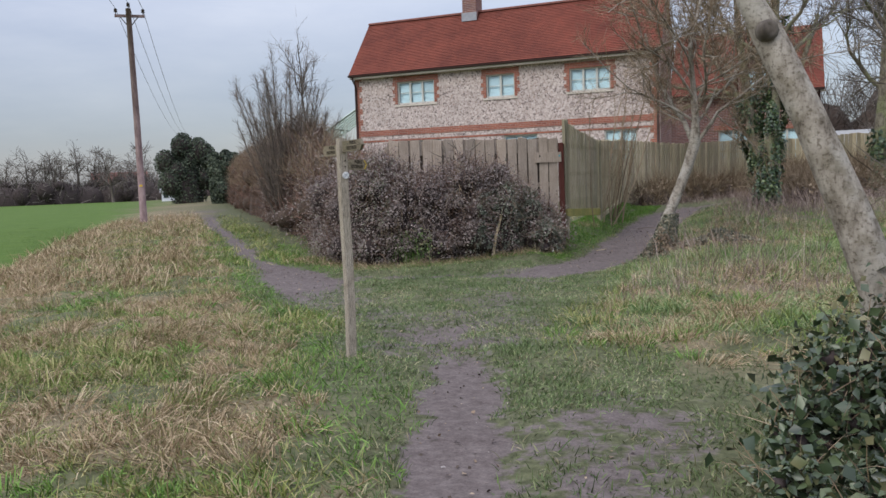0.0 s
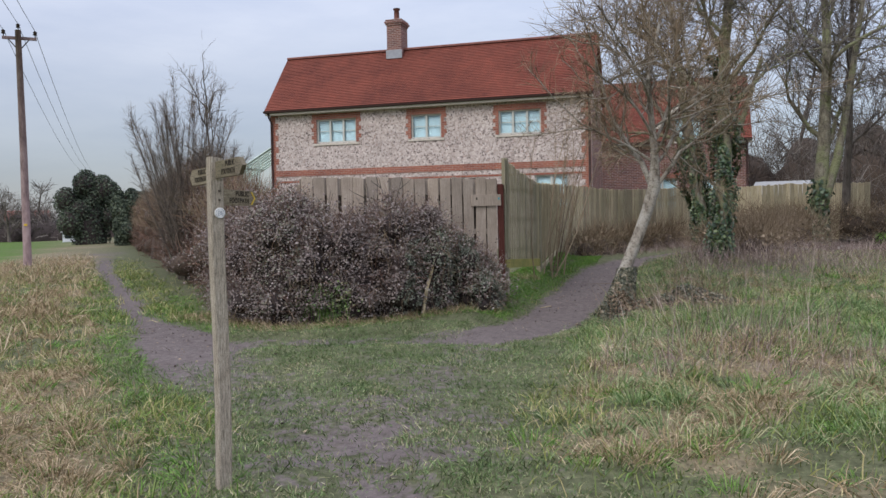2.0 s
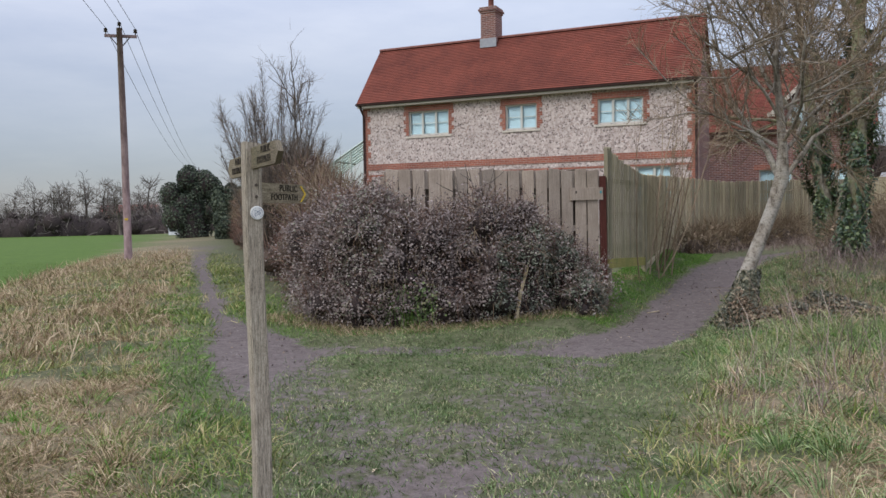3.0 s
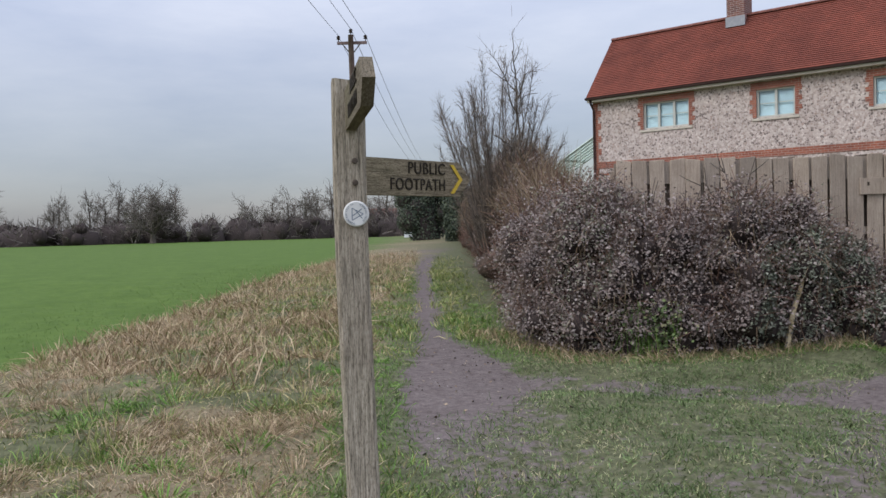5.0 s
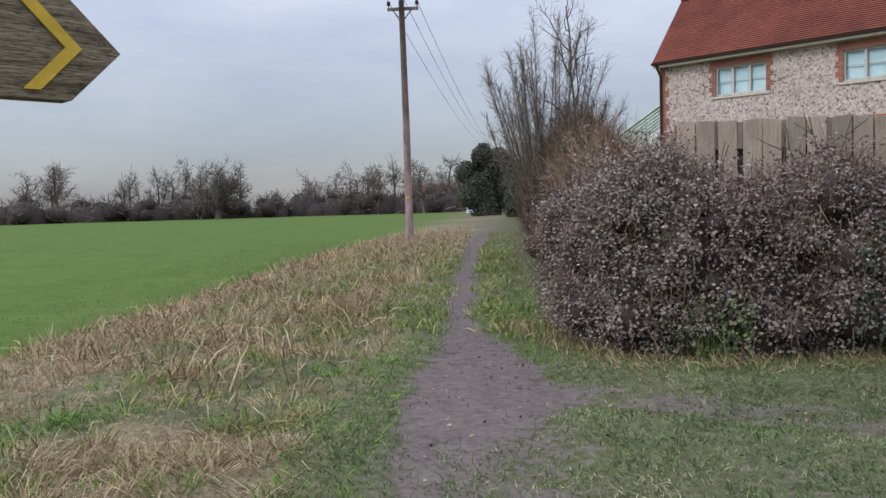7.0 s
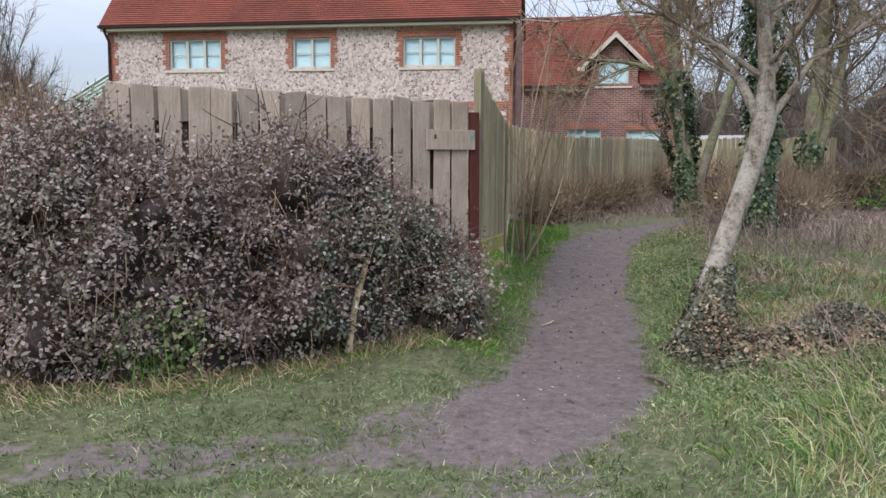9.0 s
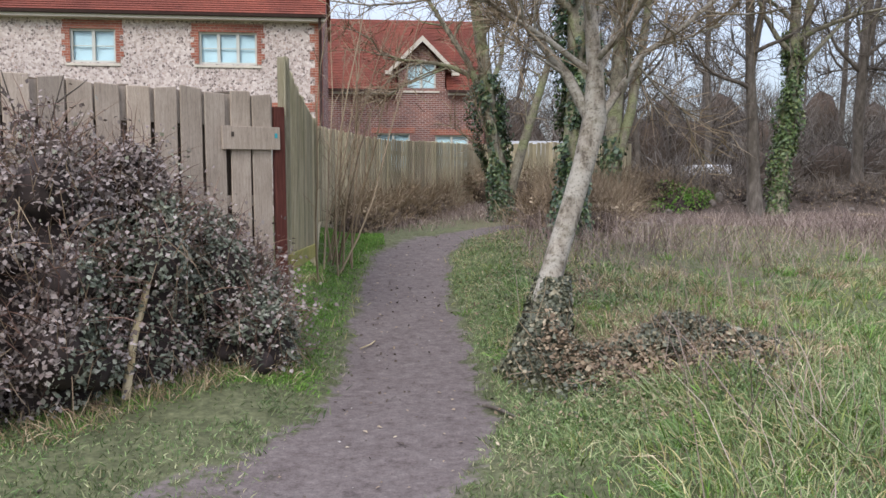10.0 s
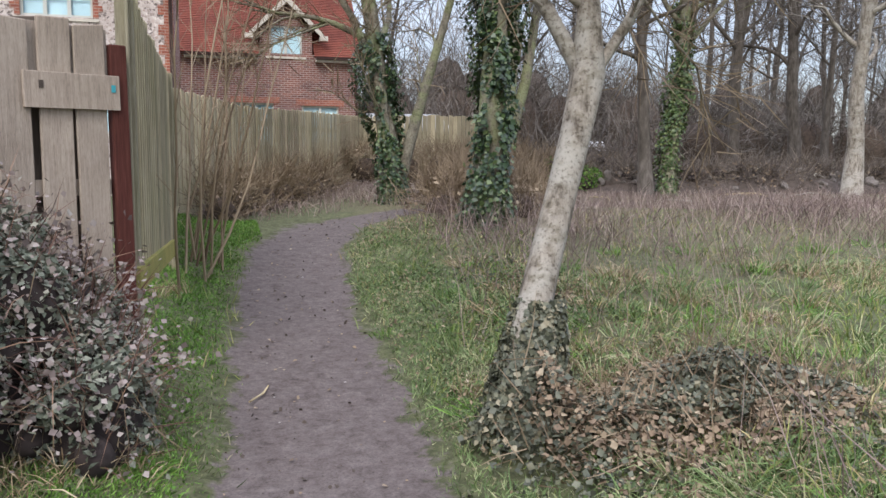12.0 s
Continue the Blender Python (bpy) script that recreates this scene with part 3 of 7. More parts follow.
# ---- ground: one sheet to the horizon ----


def spread(fine0, fine1, step, far0, far1, growth=1.16):
    mid = list(np.arange(fine0, fine1 + step / 2, step))
    lo, s = [mid[0]], step
    while lo[-1] > far0:
        s *= growth
        lo.append(lo[-1] - s)
    hi, s = [mid[-1]], step
    while hi[-1] < far1:
        s *= growth
        hi.append(hi[-1] + s)
    return np.array(lo[:0:-1] + mid + hi[1:])


def ground_material():
    m, n, l, b = material("field_edge_ground", 0.95, 0.0, 0.15)
    p = position(n)

    def attr(name):
        a = n.new("ShaderNodeAttribute")
        a.attribute_name = name
        return a.outputs["Fac"]
    fine = noise_tex(n, l, p, 22.0, 6.0, 0.7)
    clod = noise_tex(n, l, p, 8.5, 7.0, 0.68)
    broad = noise_tex(n, l, p, 0.7, 4.0)
    mud = ramp(n, l, clod, [(0.28, (0.058, 0.046, 0.043)), (0.42, (0.112, 0.092, 0.087)), (0.7, (0.152, 0.129, 0.122))])
    mud = mix(n, l, 0.5, mud, ramp(n, l, fine, [(0.35, (0.52, 0.5, 0.48)), (0.65, (1.3, 1.27, 1.25))]), "MULTIPLY")
    crumb = noise_tex(n, l, p, 75.0, 4.0, 0.7)
    mud = mix(n, l, 0.6, mud, ramp(n, l, crumb, [(0.34, (0.5, 0.48, 0.46)), (0.46, (1, 1, 1)), (0.66, (1.3, 1.28, 1.25))]), "MULTIPLY")
    turf = ramp(n, l, fine, [(0.3, (0.052, 0.056, 0.031)), (0.5, (0.096, 0.102, 0.055)), (0.7, (0.14, 0.144, 0.077))])
    turf = mix(n, l, 0.8, turf, ramp(n, l, clod, [(0.35, (0.55, 0.56, 0.5)), (0.65, (1.3, 1.28, 1.25))]), "MULTIPLY")
    dry = ramp(n, l, fine, [(0.3, (0.09, 0.072, 0.045)), (0.6, (0.24, 0.19, 0.12))])
    crop = ramp(n, l, noise_tex(n, l, p, 3.0, 8.0, 0.75), [(0.3, (0.052, 0.095, 0.016)), (0.7, (0.09, 0.142, 0.028))])
    crop = mix(n, l, 1.0, crop, ramp(n, l, broad, [(0.3, (0.85, 0.88, 0.8)), (0.7, (1.1, 1.08, 1.1))]), "MULTIPLY")
    c = mix(n, l, attr("dry"), turf, dry)
    k = math_node(n, l, "ADD", attr("mud"), math_node(n, l, "MULTIPLY", math_node(n, l, "SUBTRACT", clod, 0.5), 1.7))
    c = mix(n, l, ramp(n, l, k, [(0.34, (0, 0, 0)), (0.56, (1, 1, 1))]), c, mud)
    c = mix(n, l, attr("crop"), c, crop)
    l.new(c, b.inputs["Base Color"])
    bump(n, l, b, math_node(n, l, "ADD", clod, math_node(n, l, "MULTIPLY", crumb, 0.35)), 0.6, 0.016)
    return m


gx, gy = spread(-23, 4, 0.145, -700, 700), spread(0, 27, 0.145, -500, 900)
GX, GY = np.meshgrid(gx, gy)
GZ = ground_z(GX, GY)
idx = np.arange(GX.size).reshape(GX.shape)
quads = np.stack([idx[:-1, :-1], idx[:-1, 1:], idx[1:, 1:], idx[1:, :-1]], -1).reshape(-1, 4)
ground_me = fast_mesh("ground", np.stack([GX, GY, GZ], -1).reshape(-1, 3), quads, ground_material(), True)
for name, values in (("mud", mud_mask(GX, GY)), ("dry", dry_mask(GX, GY)), ("crop", field_mask(GX, GY))):
    ground_me.attributes.new(name, "FLOAT", "POINT").data.foreach_set("value", values.astype(np.float32).ravel())
ground = tagged(new("ground", ground_me), "muddy trodden paths through rough grass beside a green crop field", "ground", kind="structure")

# ---- flint house ----


def window_unit(parent, x0, x1, z0, z1, y, lights, bars=1):
    """A casement window in the wall's opening: frame, sill, panes and what hangs behind them."""
    w = piece("window", box_mesh("window_lining", (x0, y + 0.10, z0, x1, y + 0.12, z1), MAT["blind"]), parent, "pale painted casement window")
    g = Geo()
    t = 0.06
    for a in ((x0, z0, x1, z0 + t), (x0, z1 - t, x1, z1), (x0, z0 + t, x0 + t, z1 - t), (x1 - t, z0 + t, x1, z1 - t)):
        g.add(*box(a[0], y + 0.0, a[1], a[2], y + 0.07, a[3]))
    step = (x1 - x0) / lights
    for i in range(1, lights):
        g.add(*box(x0 + i * step - 0.045, y + 0.005, z0 + t, x0 + i * step + 0.045, y + 0.068, z1 - t))
    piece("frame", g.mesh("window_frame", MAT["frame"]), w)
    g = Geo()
    for i in range(lights):
        for k in range(1, bars + 1):
            zb = z0 + t + (z1 - z0 - 2 * t) * k / (bars + 1)
            g.add(*box(x0 + i * step + 0.05, y + 0.02, zb - 0.012, x0 + (i + 1) * step - 0.05, y + 0.05, zb + 0.012))
    piece("glazing_bars", g.mesh("glazing_bars", MAT["frame"]), w)
    for i in range(lights):
        pane = piece("pane", box_mesh("pane", (x0 + i * step + 0.05, y + 0.054, z0 + t, x0 + (i + 1) * step - 0.05, y + 0.06, z1 - t), MAT["glass"]), w)
        pane.visible_shadow = False
    g = Geo()
    g.add(*prism([(y - 0.10, z0 - 0.10), (y + 0.06, z0 - 0.10), (y + 0.06, z0), (y - 0.10, z0 - 0.03)], x0 - 0.14, x1 + 0.14))
    piece("sill", g.mesh("sill", MAT["stone"]), w, "pale stone sill")
    return w


def pierced_wall(g, x0, x1, z0, z1, y0, y1, holes):
    """A wall along x, of one piece, with rectangular openings right through it."""
    xs = sorted({x0, x1, *(h[0] for h in holes), *(h[1] for h in holes)})
    zs = sorted({z0, z1, *(h[2] for h in holes), *(h[3] for h in holes)})
    nx, nz = len(xs), len(zs)
    v = [(x, y, z) for y in (y0, y1) for z in zs for x in xs]

    def at(i, k, back):
        return back * nx * nz + k * nx + i

    def full(i, k):
        if not (0 <= i < nx - 1 and 0 <= k < nz - 1):
            return False
        mx, mz = (xs[i] + xs[i + 1]) / 2, (zs[k] + zs[k + 1]) / 2
        return not any(h[0] < mx < h[1] and h[2] < mz < h[3] for h in holes)
    f = []
    for i in range(nx - 1):
        for k in range(nz - 1):
            if not full(i, k):
                continue
            f.append((at(i, k, 0), at(i + 1, k, 0), at(i + 1, k + 1, 0), at(i, k + 1, 0)))
            f.append((at(i, k + 1, 1), at(i + 1, k + 1, 1), at(i + 1, k, 1), at(i, k, 1)))
            for di, dk, p, q in ((-1, 0, (i, k + 1), (i, k)), (1, 0, (i + 1, k), (i + 1, k + 1)), (0, -1, (i, k), (i + 1, k)), (0, 1, (i + 1, k + 1), (i, k + 1))):
                if not full(i + di, k + dk):
                    f.append((at(*q, 0), at(*p, 0), at(*p, 1), at(*q, 1)))
    g.add(v, f)


def tiled_slope(g, x0, x1, y0, z0, y1, z1, gauge=0.1):
    """One roof slope, stepped into overlapping courses of plain tiles."""
    ln = math.hypot(y1 - y0, z1 - z0)
    n = int(ln / gauge)
    ny, nz = -(z1 - z0) / ln, (y1 - y0) / ln
    if nz < 0:
        ny, nz = -ny, -nz
    prof = []
    for i in range(n):
        for t, up in ((i / n, 0.034), ((i + 0.995) / n, 0.012)):
            prof.append((y0 + (y1 - y0) * t + ny * up, z0 + (z1 - z0) * t + nz * up))
    prof += [(y1 - ny * 0.03, z1 - nz * 0.03), (y0 - ny * 0.03, z0 - nz * 0.03)]
    g.add(*prism(prof, x0, x1))


HOUSE_Y, EAVE_Z, RIDGE_Y, RIDGE_Z, BACK_Y = 32.83, 6.22, 34.75, 8.82, 36.7
house = thing("flint_house", "two-storey flint and brick house with a red clay tile roof", "house", (0, 0, 0))
HX0, HX1 = -18.0, -4.42
wins = [(-15.84, -14.05, 4.78, 5.76, 3), (-11.63, -10.36, 4.78, 5.74, 2), (-8.0, -6.33, 4.78, 5.71, 3)]
low = [(-15.5, -13.8, 1.9, 3.15, 3), (-10.9, -9.4, 1.9, 3.15, 2), (-6.6, -5.3, 1.9, 3.15, 2)]
g = Geo()
pierced_wall(g, HX0, HX1, -0.3, EAVE_Z, HOUSE_Y, HOUSE_Y + 0.3, [w[:4] for w in wins + low])
piece("front_wall", g.mesh("front_wall", MAT["flint"]), house, "flint wall in pale mortar")
g = Geo()
g.add(*box(HX0 + 0.3, BACK_Y - 0.3, -0.3, HX1 - 0.3, BACK_Y, EAVE_Z))
piece("back_wall", g.mesh("back_wall", MAT["flint"]), house)
for xa, xb, side in ((HX0, HX0 + 0.3, "flint"), (HX1 - 0.3, HX1, "brick_y")):
    g = Geo()
    g.add(*prism([(HOUSE_Y + 0.3, -0.3), (BACK_Y, -0.3), (BACK_Y, EAVE_Z), (RIDGE_Y, RIDGE_Z - 0.12), (HOUSE_Y + 0.3, EAVE_Z + 0.25)], xa, xb))
    piece("side_wall", g.mesh("side_wall", MAT[side]), house)
for z0, z1, d in ((3.42, 3.68, 0.02), (3.15, 3.24, 0.012)):
    piece("brick_band", box_mesh("brick_band", (HX0 + 0.25, HOUSE_Y - d, z0, HX1 - 0.02, HOUSE_Y - 0.003, z1), MAT["quoin"]), house, "red brick string course")
for x0, x1, z0, z1, lights in wins + low:
    if z0 > 4:
        window_unit(house, x0, x1, z0, z1, HOUSE_Y + 0.06, lights)
        piece("brick_lintel", box_mesh("brick_lintel", (x0 - 0.2, HOUSE_Y - 0.018, z1, x1 + 0.2, HOUSE_Y - 0.003, z1 + 0.24), MAT["quoin"]), house, "red brick soldier lintel")
        for k in range(6):
            w = 0.23 if k % 2 else 0.13
            za, zb = z0 + (z1 - z0) * k / 6, z0 + (z1 - z0) * (k + 1) / 6
            piece("quoin", box_mesh("quoin", (x0 - w, HOUSE_Y - 0.016, za, x0, HOUSE_Y - 0.003, zb), MAT["quoin"]), house)
            piece("quoin", box_mesh("quoin", (x1, HOUSE_Y - 0.016, za, x1 + w, HOUSE_Y - 0.003, zb), MAT["quoin"]), house)
    else:
        window_unit(house, x0, x1, z0, z1, HOUSE_Y + 0.06, lights)
for k in range(26):
    for xa, sgn in ((HX0, 1), (HX1, -1)):
        w = 0.36 if k % 2 else 0.22
        za = -0.3 + k * 0.25
        if za + 0.25 > EAVE_Z:
            continue
        xs = sorted((xa - sgn * 0.014, xa + sgn * w))
        piece("quoin", box_mesh("quoin", (xs[0], HOUSE_Y - 0.014, za, xs[1], HOUSE_Y - 0.003, za + 0.25), MAT["quoin"]), house)
g = Geo()
tiled_slope(g, HX0 - 0.12, HX1 + 0.12, HOUSE_Y - 0.32, EAVE_Z - 0.02, RIDGE_Y, RIDGE_Z)
piece("front_roof", g.mesh("front_roof", MAT["tiles"]), house, "orange-red plain clay tiles")
g = Geo()
tiled_slope(g, HX0 - 0.12, HX1 + 0.12, BACK_Y + 0.32, EAVE_Z - 0.02, RIDGE_Y, RIDGE_Z)
piece("back_roof", g.mesh("back_roof", MAT["tiles"]), house)
g = Geo()
x = HX0 - 0.12
while x < HX1 + 0.1:
    arc = [(RIDGE_Y + 0.13 * math.cos(a), RIDGE_Z - 0.03 + 0.11 * math.sin(a)) for a in np.linspace(0, math.pi, 7)]
    g.add(*prism(arc, x, x + 0.29))
    x += 0.3
piece("ridge_tiles", g.mesh("ridge_tiles", MAT["ridge"]), house, "rounded clay ridge tiles")
piece("fascia", box_mesh("fascia", (HX0 - 0.1, HOUSE_Y - 0.29, EAVE_Z - 0.2, HX1 + 0.1, HOUSE_Y - 0.003, EAVE_Z - 0.08), MAT["cream"]), house, "cream eaves board")
g = Geo()
g.add(*prism([(HOUSE_Y - 0.41, EAVE_Z - 0.03), (HOUSE_Y - 0.39, EAVE_Z - 0.1), (HOUSE_Y - 0.32, EAVE_Z - 0.12), (HOUSE_Y - 0.295, EAVE_Z - 0.03)], HX0 - 0.14, HX1 + 0.14))
piece("gutter", g.mesh("gutter", MAT["gutter"]), house, "dark brown gutter")
for xp in (HX0 + 0.07, HX1 - 0.05):
    g = Geo()
    g.add(*tube([(xp, HOUSE_Y - 0.34, EAVE_Z - 0.1), (xp, HOUSE_Y - 0.3, EAVE_Z - 0.25), (xp, HOUSE_Y - 0.07, EAVE_Z - 0.5), (xp, HOUSE_Y - 0.07, 0.4)], [0.045] * 4, 8))
    piece("downpipe", g.mesh("downpipe", MAT["gutter"], True), house)
chim = piece("chimney", box_mesh("chimney_stack", (-13.2, RIDGE_Y - 0.4, RIDGE_Z - 0.5, -12.55, RIDGE_Y + 0.4, 9.82), MAT["brick"]), house, "red brick chimney with a clay pot")
g = Geo()
for j, (e, z) in enumerate(((0.04, 9.82), (0.08, 9.90), (0.04, 9.98))):
    g.add(*box(-13.2 - e, RIDGE_Y - 0.4 - e, z, -12.55 + e, RIDGE_Y + 0.4 + e, z + 0.078))
piece("corbel", g.mesh("corbel", MAT["brick"]), chim)
g = Geo()
g.add(*tube([(-12.88, RIDGE_Y, 10.05), (-12.88, RIDGE_Y, 10.15), (-12.88, RIDGE_Y, 10.52), (-12.88, RIDGE_Y, 10.54), (-12.88, RIDGE_Y, 10.6)], [0.15, 0.12, 0.11, 0.15, 0.15], 12))
piece("chimney_pot", g.mesh("chimney_pot", MAT["ridge"], True), chim)
piece("flashing", box_mesh("flashing", (-13.23, RIDGE_Y - 0.44, RIDGE_Z - 0.42, -12.52, RIDGE_Y - 0.403, RIDGE_Z - 0.06), MAT["lead"]), chim, "grey lead flashing")

# glazed lean-to at the house's end
lean = thing("conservatory", "pale green glazed lean-to with a sloping roof beside the house", "conservatory")
g = Geo()
CX0, CX1, CY0, CY1, CZ0, CZ1 = -21.4, -18.05, 33.3, 36.2, 3.0, 4.85
for i in range(7):
    y = CY0 + (CY1 - CY0) * i / 6
    g.add(*tube([(CX0, y, CZ0), (CX1, y, CZ1)], [0.035] * 2, 4))
    g.add(*tube([(CX0, y, 0.3), (CX0, y, CZ0)], [0.04] * 2, 4))
for i in range(5):
    x = CX0 + (CX1 - CX0) * i / 4
    g.add(*tube([(x, CY0, 0.3), (x, CY0, CZ0 + (CZ1 - CZ0) * i / 4)], [0.04] * 2, 4))
for f in (0, 0.5, 1):
    x, z = CX0 + (CX1 - CX0) * f, CZ0 + (CZ1 - CZ0) * f
    g.add(*tube([(x, CY0 - 0.05, z), (x, CY1, z)], [0.05] * 2, 4))
g.add(*tube([(CX0, CY0, 2.2), (CX1, CY0, 2.2)], [0.035] * 2, 4))
g.add(*tube([(CX0, CY0, CZ0), (CX1, CY0, CZ1)], [0.06] * 2, 4))
piece("frame", g.mesh("lean_to_frame", MAT["green_metal"]), lean)
g = Geo()
g.add([(CX0, CY0, CZ0 + 0.04), (CX1, CY0, CZ1 + 0.04), (CX1, CY1, CZ1 + 0.04), (CX0, CY1, CZ0 + 0.04)], [(0, 1, 2, 3)])
g.add([(CX0, CY0, 0.3), (CX1, CY0, 0.3), (CX1, CY0, CZ1), (CX0, CY0, CZ0)], [(0, 1, 2, 3)])
ob = piece("glazing", g.mesh("lean_to_glass", MAT["glass"]), lean)
ob.visible_shadow = False

# ---- brick house with a dormer ----
B_Y, B_EAVE, B_RY, B_RZ, BX0, BX1 = 40.0, 4.98, 43.0, 8.15, -4.9, 1.62
cottage = thing("brick_house", "red brick house with a gabled dormer and a clay tile roof", "house")
bw = [(-2.71, -1.40, 1.85, 3.22, 2), (-0.41, 0.92, 1.8, 3.17, 2)]
g = Geo()
pierced_wall(g, BX0, BX1, 0.0, B_EAVE, B_Y, B_Y + 0.3, [w[:4] for w in bw])
DX0, DX1, DZ0, DZ1, DXM = -1.52, -0.38, 4.9, 5.95, -0.93
# dormer front, flush with the wall
g2 = Geo()
g2.add(*box(-1.85, B_Y, B_EAVE, DX0, B_Y + 0.25, 5.75))
g2.add(*box(DX1, B_Y, B_EAVE, -0.02, B_Y + 0.25, 5.75))
g2.add(*prism([(DX0, DZ1), (DX1, DZ1), (-0.02, 5.75), (DXM, 6.72), (-1.85, 5.75)], B_Y, B_Y + 0.25, 1))
piece("dormer_wall", g2.mesh("dormer_wall", MAT["brick"]), cottage)
piece("front_wall", g.mesh("front_wall", MAT["brick"]), cottage, "red brick wall")
g = Geo()
for xa, xb in ((BX0, BX0 + 0.3), (BX1 - 0.3, BX1)):
    g.add(*prism([(B_Y + 0.3, 0.0), (46, 0.0), (46, B_EAVE), (B_RY, B_RZ - 0.12), (B_Y + 0.3, B_EAVE + 0.2)], xa, xb))
g.add(*box(BX0 + 0.3, 45.7, 0, BX1 - 0.3, 46, B_EAVE))
piece("side_wall", g.mesh("side_walls", MAT["brick_y"]), cottage)
for w in bw:
    window_unit(cottage, *w[:4], B_Y + 0.06, w[4], 0)
    piece("brick_lintel", box_mesh("brick_lintel", (w[0] - 0.2, B_Y - 0.016, w[3], w[1] + 0.2, B_Y - 0.003, w[3] + 0.22), MAT["quoin"]), cottage)
window_unit(cottage, DX0, DX1, DZ0, DZ1, B_Y + 0.05, 2, 0)
g = Geo()
tiled_slope(g, BX0, -1.9, B_Y - 0.3, B_EAVE - 0.1, B_RY, B_RZ)
piece("front_roof", g.mesh("front_roof", MAT["tiles"]), cottage, "orange-red plain clay tiles")
for xa, xb, ya, za in ((0.03, BX1 + 0.15, B_Y - 0.3, B_EAVE - 0.1), (-1.9, 0.03, B_Y + 0.75, B_EAVE + 0.92)):
    g = Geo()
    tiled_slope(g, xa, xb, ya, za, B_RY, B_RZ)
    piece("front_roof", g.mesh("front_roof", MAT["tiles"]), cottage)
g = Geo()
tiled_slope(g, BX0, BX1 + 0.15, 46.3, B_EAVE - 0.1, B_RY, B_RZ)
piece("back_roof", g.mesh("back_roof", MAT["tiles"]), cottage)
dorm = piece("dormer", None, cottage, "gabled dormer with cream bargeboards")
for sgn in (-1, 1):
    g = Geo()
    xe, ze = DXM + sgn * 1.3, 5.62
    g.add(*prism([(xe, ze), (xe, ze + 0.05), (DXM, 7.0), (DXM, 6.92)][::1], B_Y - 0.3, 42.6, 1))
    piece("dormer_roof", g.mesh("dormer_roof", MAT["tiles"]), dorm)
    g = Geo()
    g.add(*prism([(xe, ze - 0.16), (xe, ze + 0.02), (DXM, 6.95), (DXM, 6.72)], B_Y - 0.36, B_Y - 0.31, 1))
    g.add(*box(xe - 0.14, B_Y - 0.35, ze - 0.18, xe + 0.14, B_Y - 0.01, ze - 0.02))
    piece("bargeboard", g.mesh("bargeboard", MAT["cream"]), dorm, "cream painted bargeboard")
for xa, xb in ((BX0 + 0.5, -1.95), (0.08, BX1 + 0.15)):
    piece("fascia", box_mesh("fascia", (xa, B_Y - 0.27, B_EAVE - 0.27, xb, B_Y - 0.003, B_EAVE - 0.15), MAT["cream"]), cottage)
    g = Geo()
    g.add(*prism([(B_Y - 0.4, B_EAVE - 0.1), (B_Y - 0.38, B_EAVE - 0.19), (B_Y - 0.3, B_EAVE - 0.2), (B_Y - 0.28, B_EAVE - 0.1)], xa, xb))
    piece("gutter", g.mesh("gutter", MAT["gutter"]), cottage)
g = Geo()
g.add(*tube([(BX1 - 0.06, B_Y - 0.3, B_EAVE - 0.2), (BX1 - 0.06, B_Y - 0.07, B_EAVE - 0.5), (BX1 - 0.06, B_Y - 0.07, 0.4)], [0.045] * 3, 8))
piece("downpipe", g.mesh("downpipe", MAT["gutter"], True), cottage)

# ---- fences ----
rng = np.random.default_rng(7)


def board_meshes(name, w, d, h, mat, n=4):
    out = []
    for i in range(n):
        g = Geo()
        v, f = box(-w / 2, -d / 2, 0, w / 2, d / 2, h, 0.006)
        v = np.array(v)
        v[:, 0] += 0.006 * np.sin(v[:, 2] * (1.5 + i) + i)
        v[v[:, 2] > h - 0.01, 2] += v[v[:, 2] > h - 0.01, 0] * (i - 1.5) * 0.08
        g.add(v, f)
        out.append(g.mesh(name, mat))
    return out


PA, PB = np.array([-6.72, 13.5]), np.array([-3.98, 15.42])
picket = thing("picket_fence", "weathered grey timber fence of spaced upright boards behind brambles", "fence")
vec = PB - PA
span = float(np.hypot(*vec))
ang = math.degrees(math.atan2(vec[1], vec[0]))
boards = board_meshes("picket_board", 0.178, 0.02, 2.0, MAT["picket"])
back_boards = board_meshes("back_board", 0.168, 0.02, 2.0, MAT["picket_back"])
count = int(span / 0.2)
for i in range(count):
    p = PA + vec * (i + 0.5) / count
    zt = 2.11 + 0.012 * rng.standard_normal()
    piece("board", boards[i % 4], picket, "", pose(p[0], p[1], zt - 2.0, 0, 0.5 * rng.standard_normal(), ang))
nrm = np.array([vec[1], -vec[0]]) / span
# back boards in the shade-darkened wood, so the gaps read dark
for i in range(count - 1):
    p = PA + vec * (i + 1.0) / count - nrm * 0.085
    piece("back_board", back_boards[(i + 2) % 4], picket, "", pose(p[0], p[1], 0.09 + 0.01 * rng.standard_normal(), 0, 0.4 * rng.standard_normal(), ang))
for z, half in ((0.55, 0.045), (1.2, 0.045), (1.95, 0.13)):
    a = PA - nrm * 0.042
    g = Geo()
    g.add(*box(0, -0.02, -half, span, 0.02, half))
    piece("rail", g.mesh("rail", MAT["picket"]), picket, "", pose(a[0], a[1], z, 0, 0, ang))
for i in range(3):
    p = PA + vec * i / 2.2 - nrm * 0.16
    piece("post", box_mesh("fence_post", (-0.045, -0.045, 0, 0.045, 0.045, 2.2), MAT["picket"], 0.008), picket, "", pose(p[0], p[1], -0.2, 0, 0, ang))
p = PB - vec / span * 0.2 + nrm * 0.028
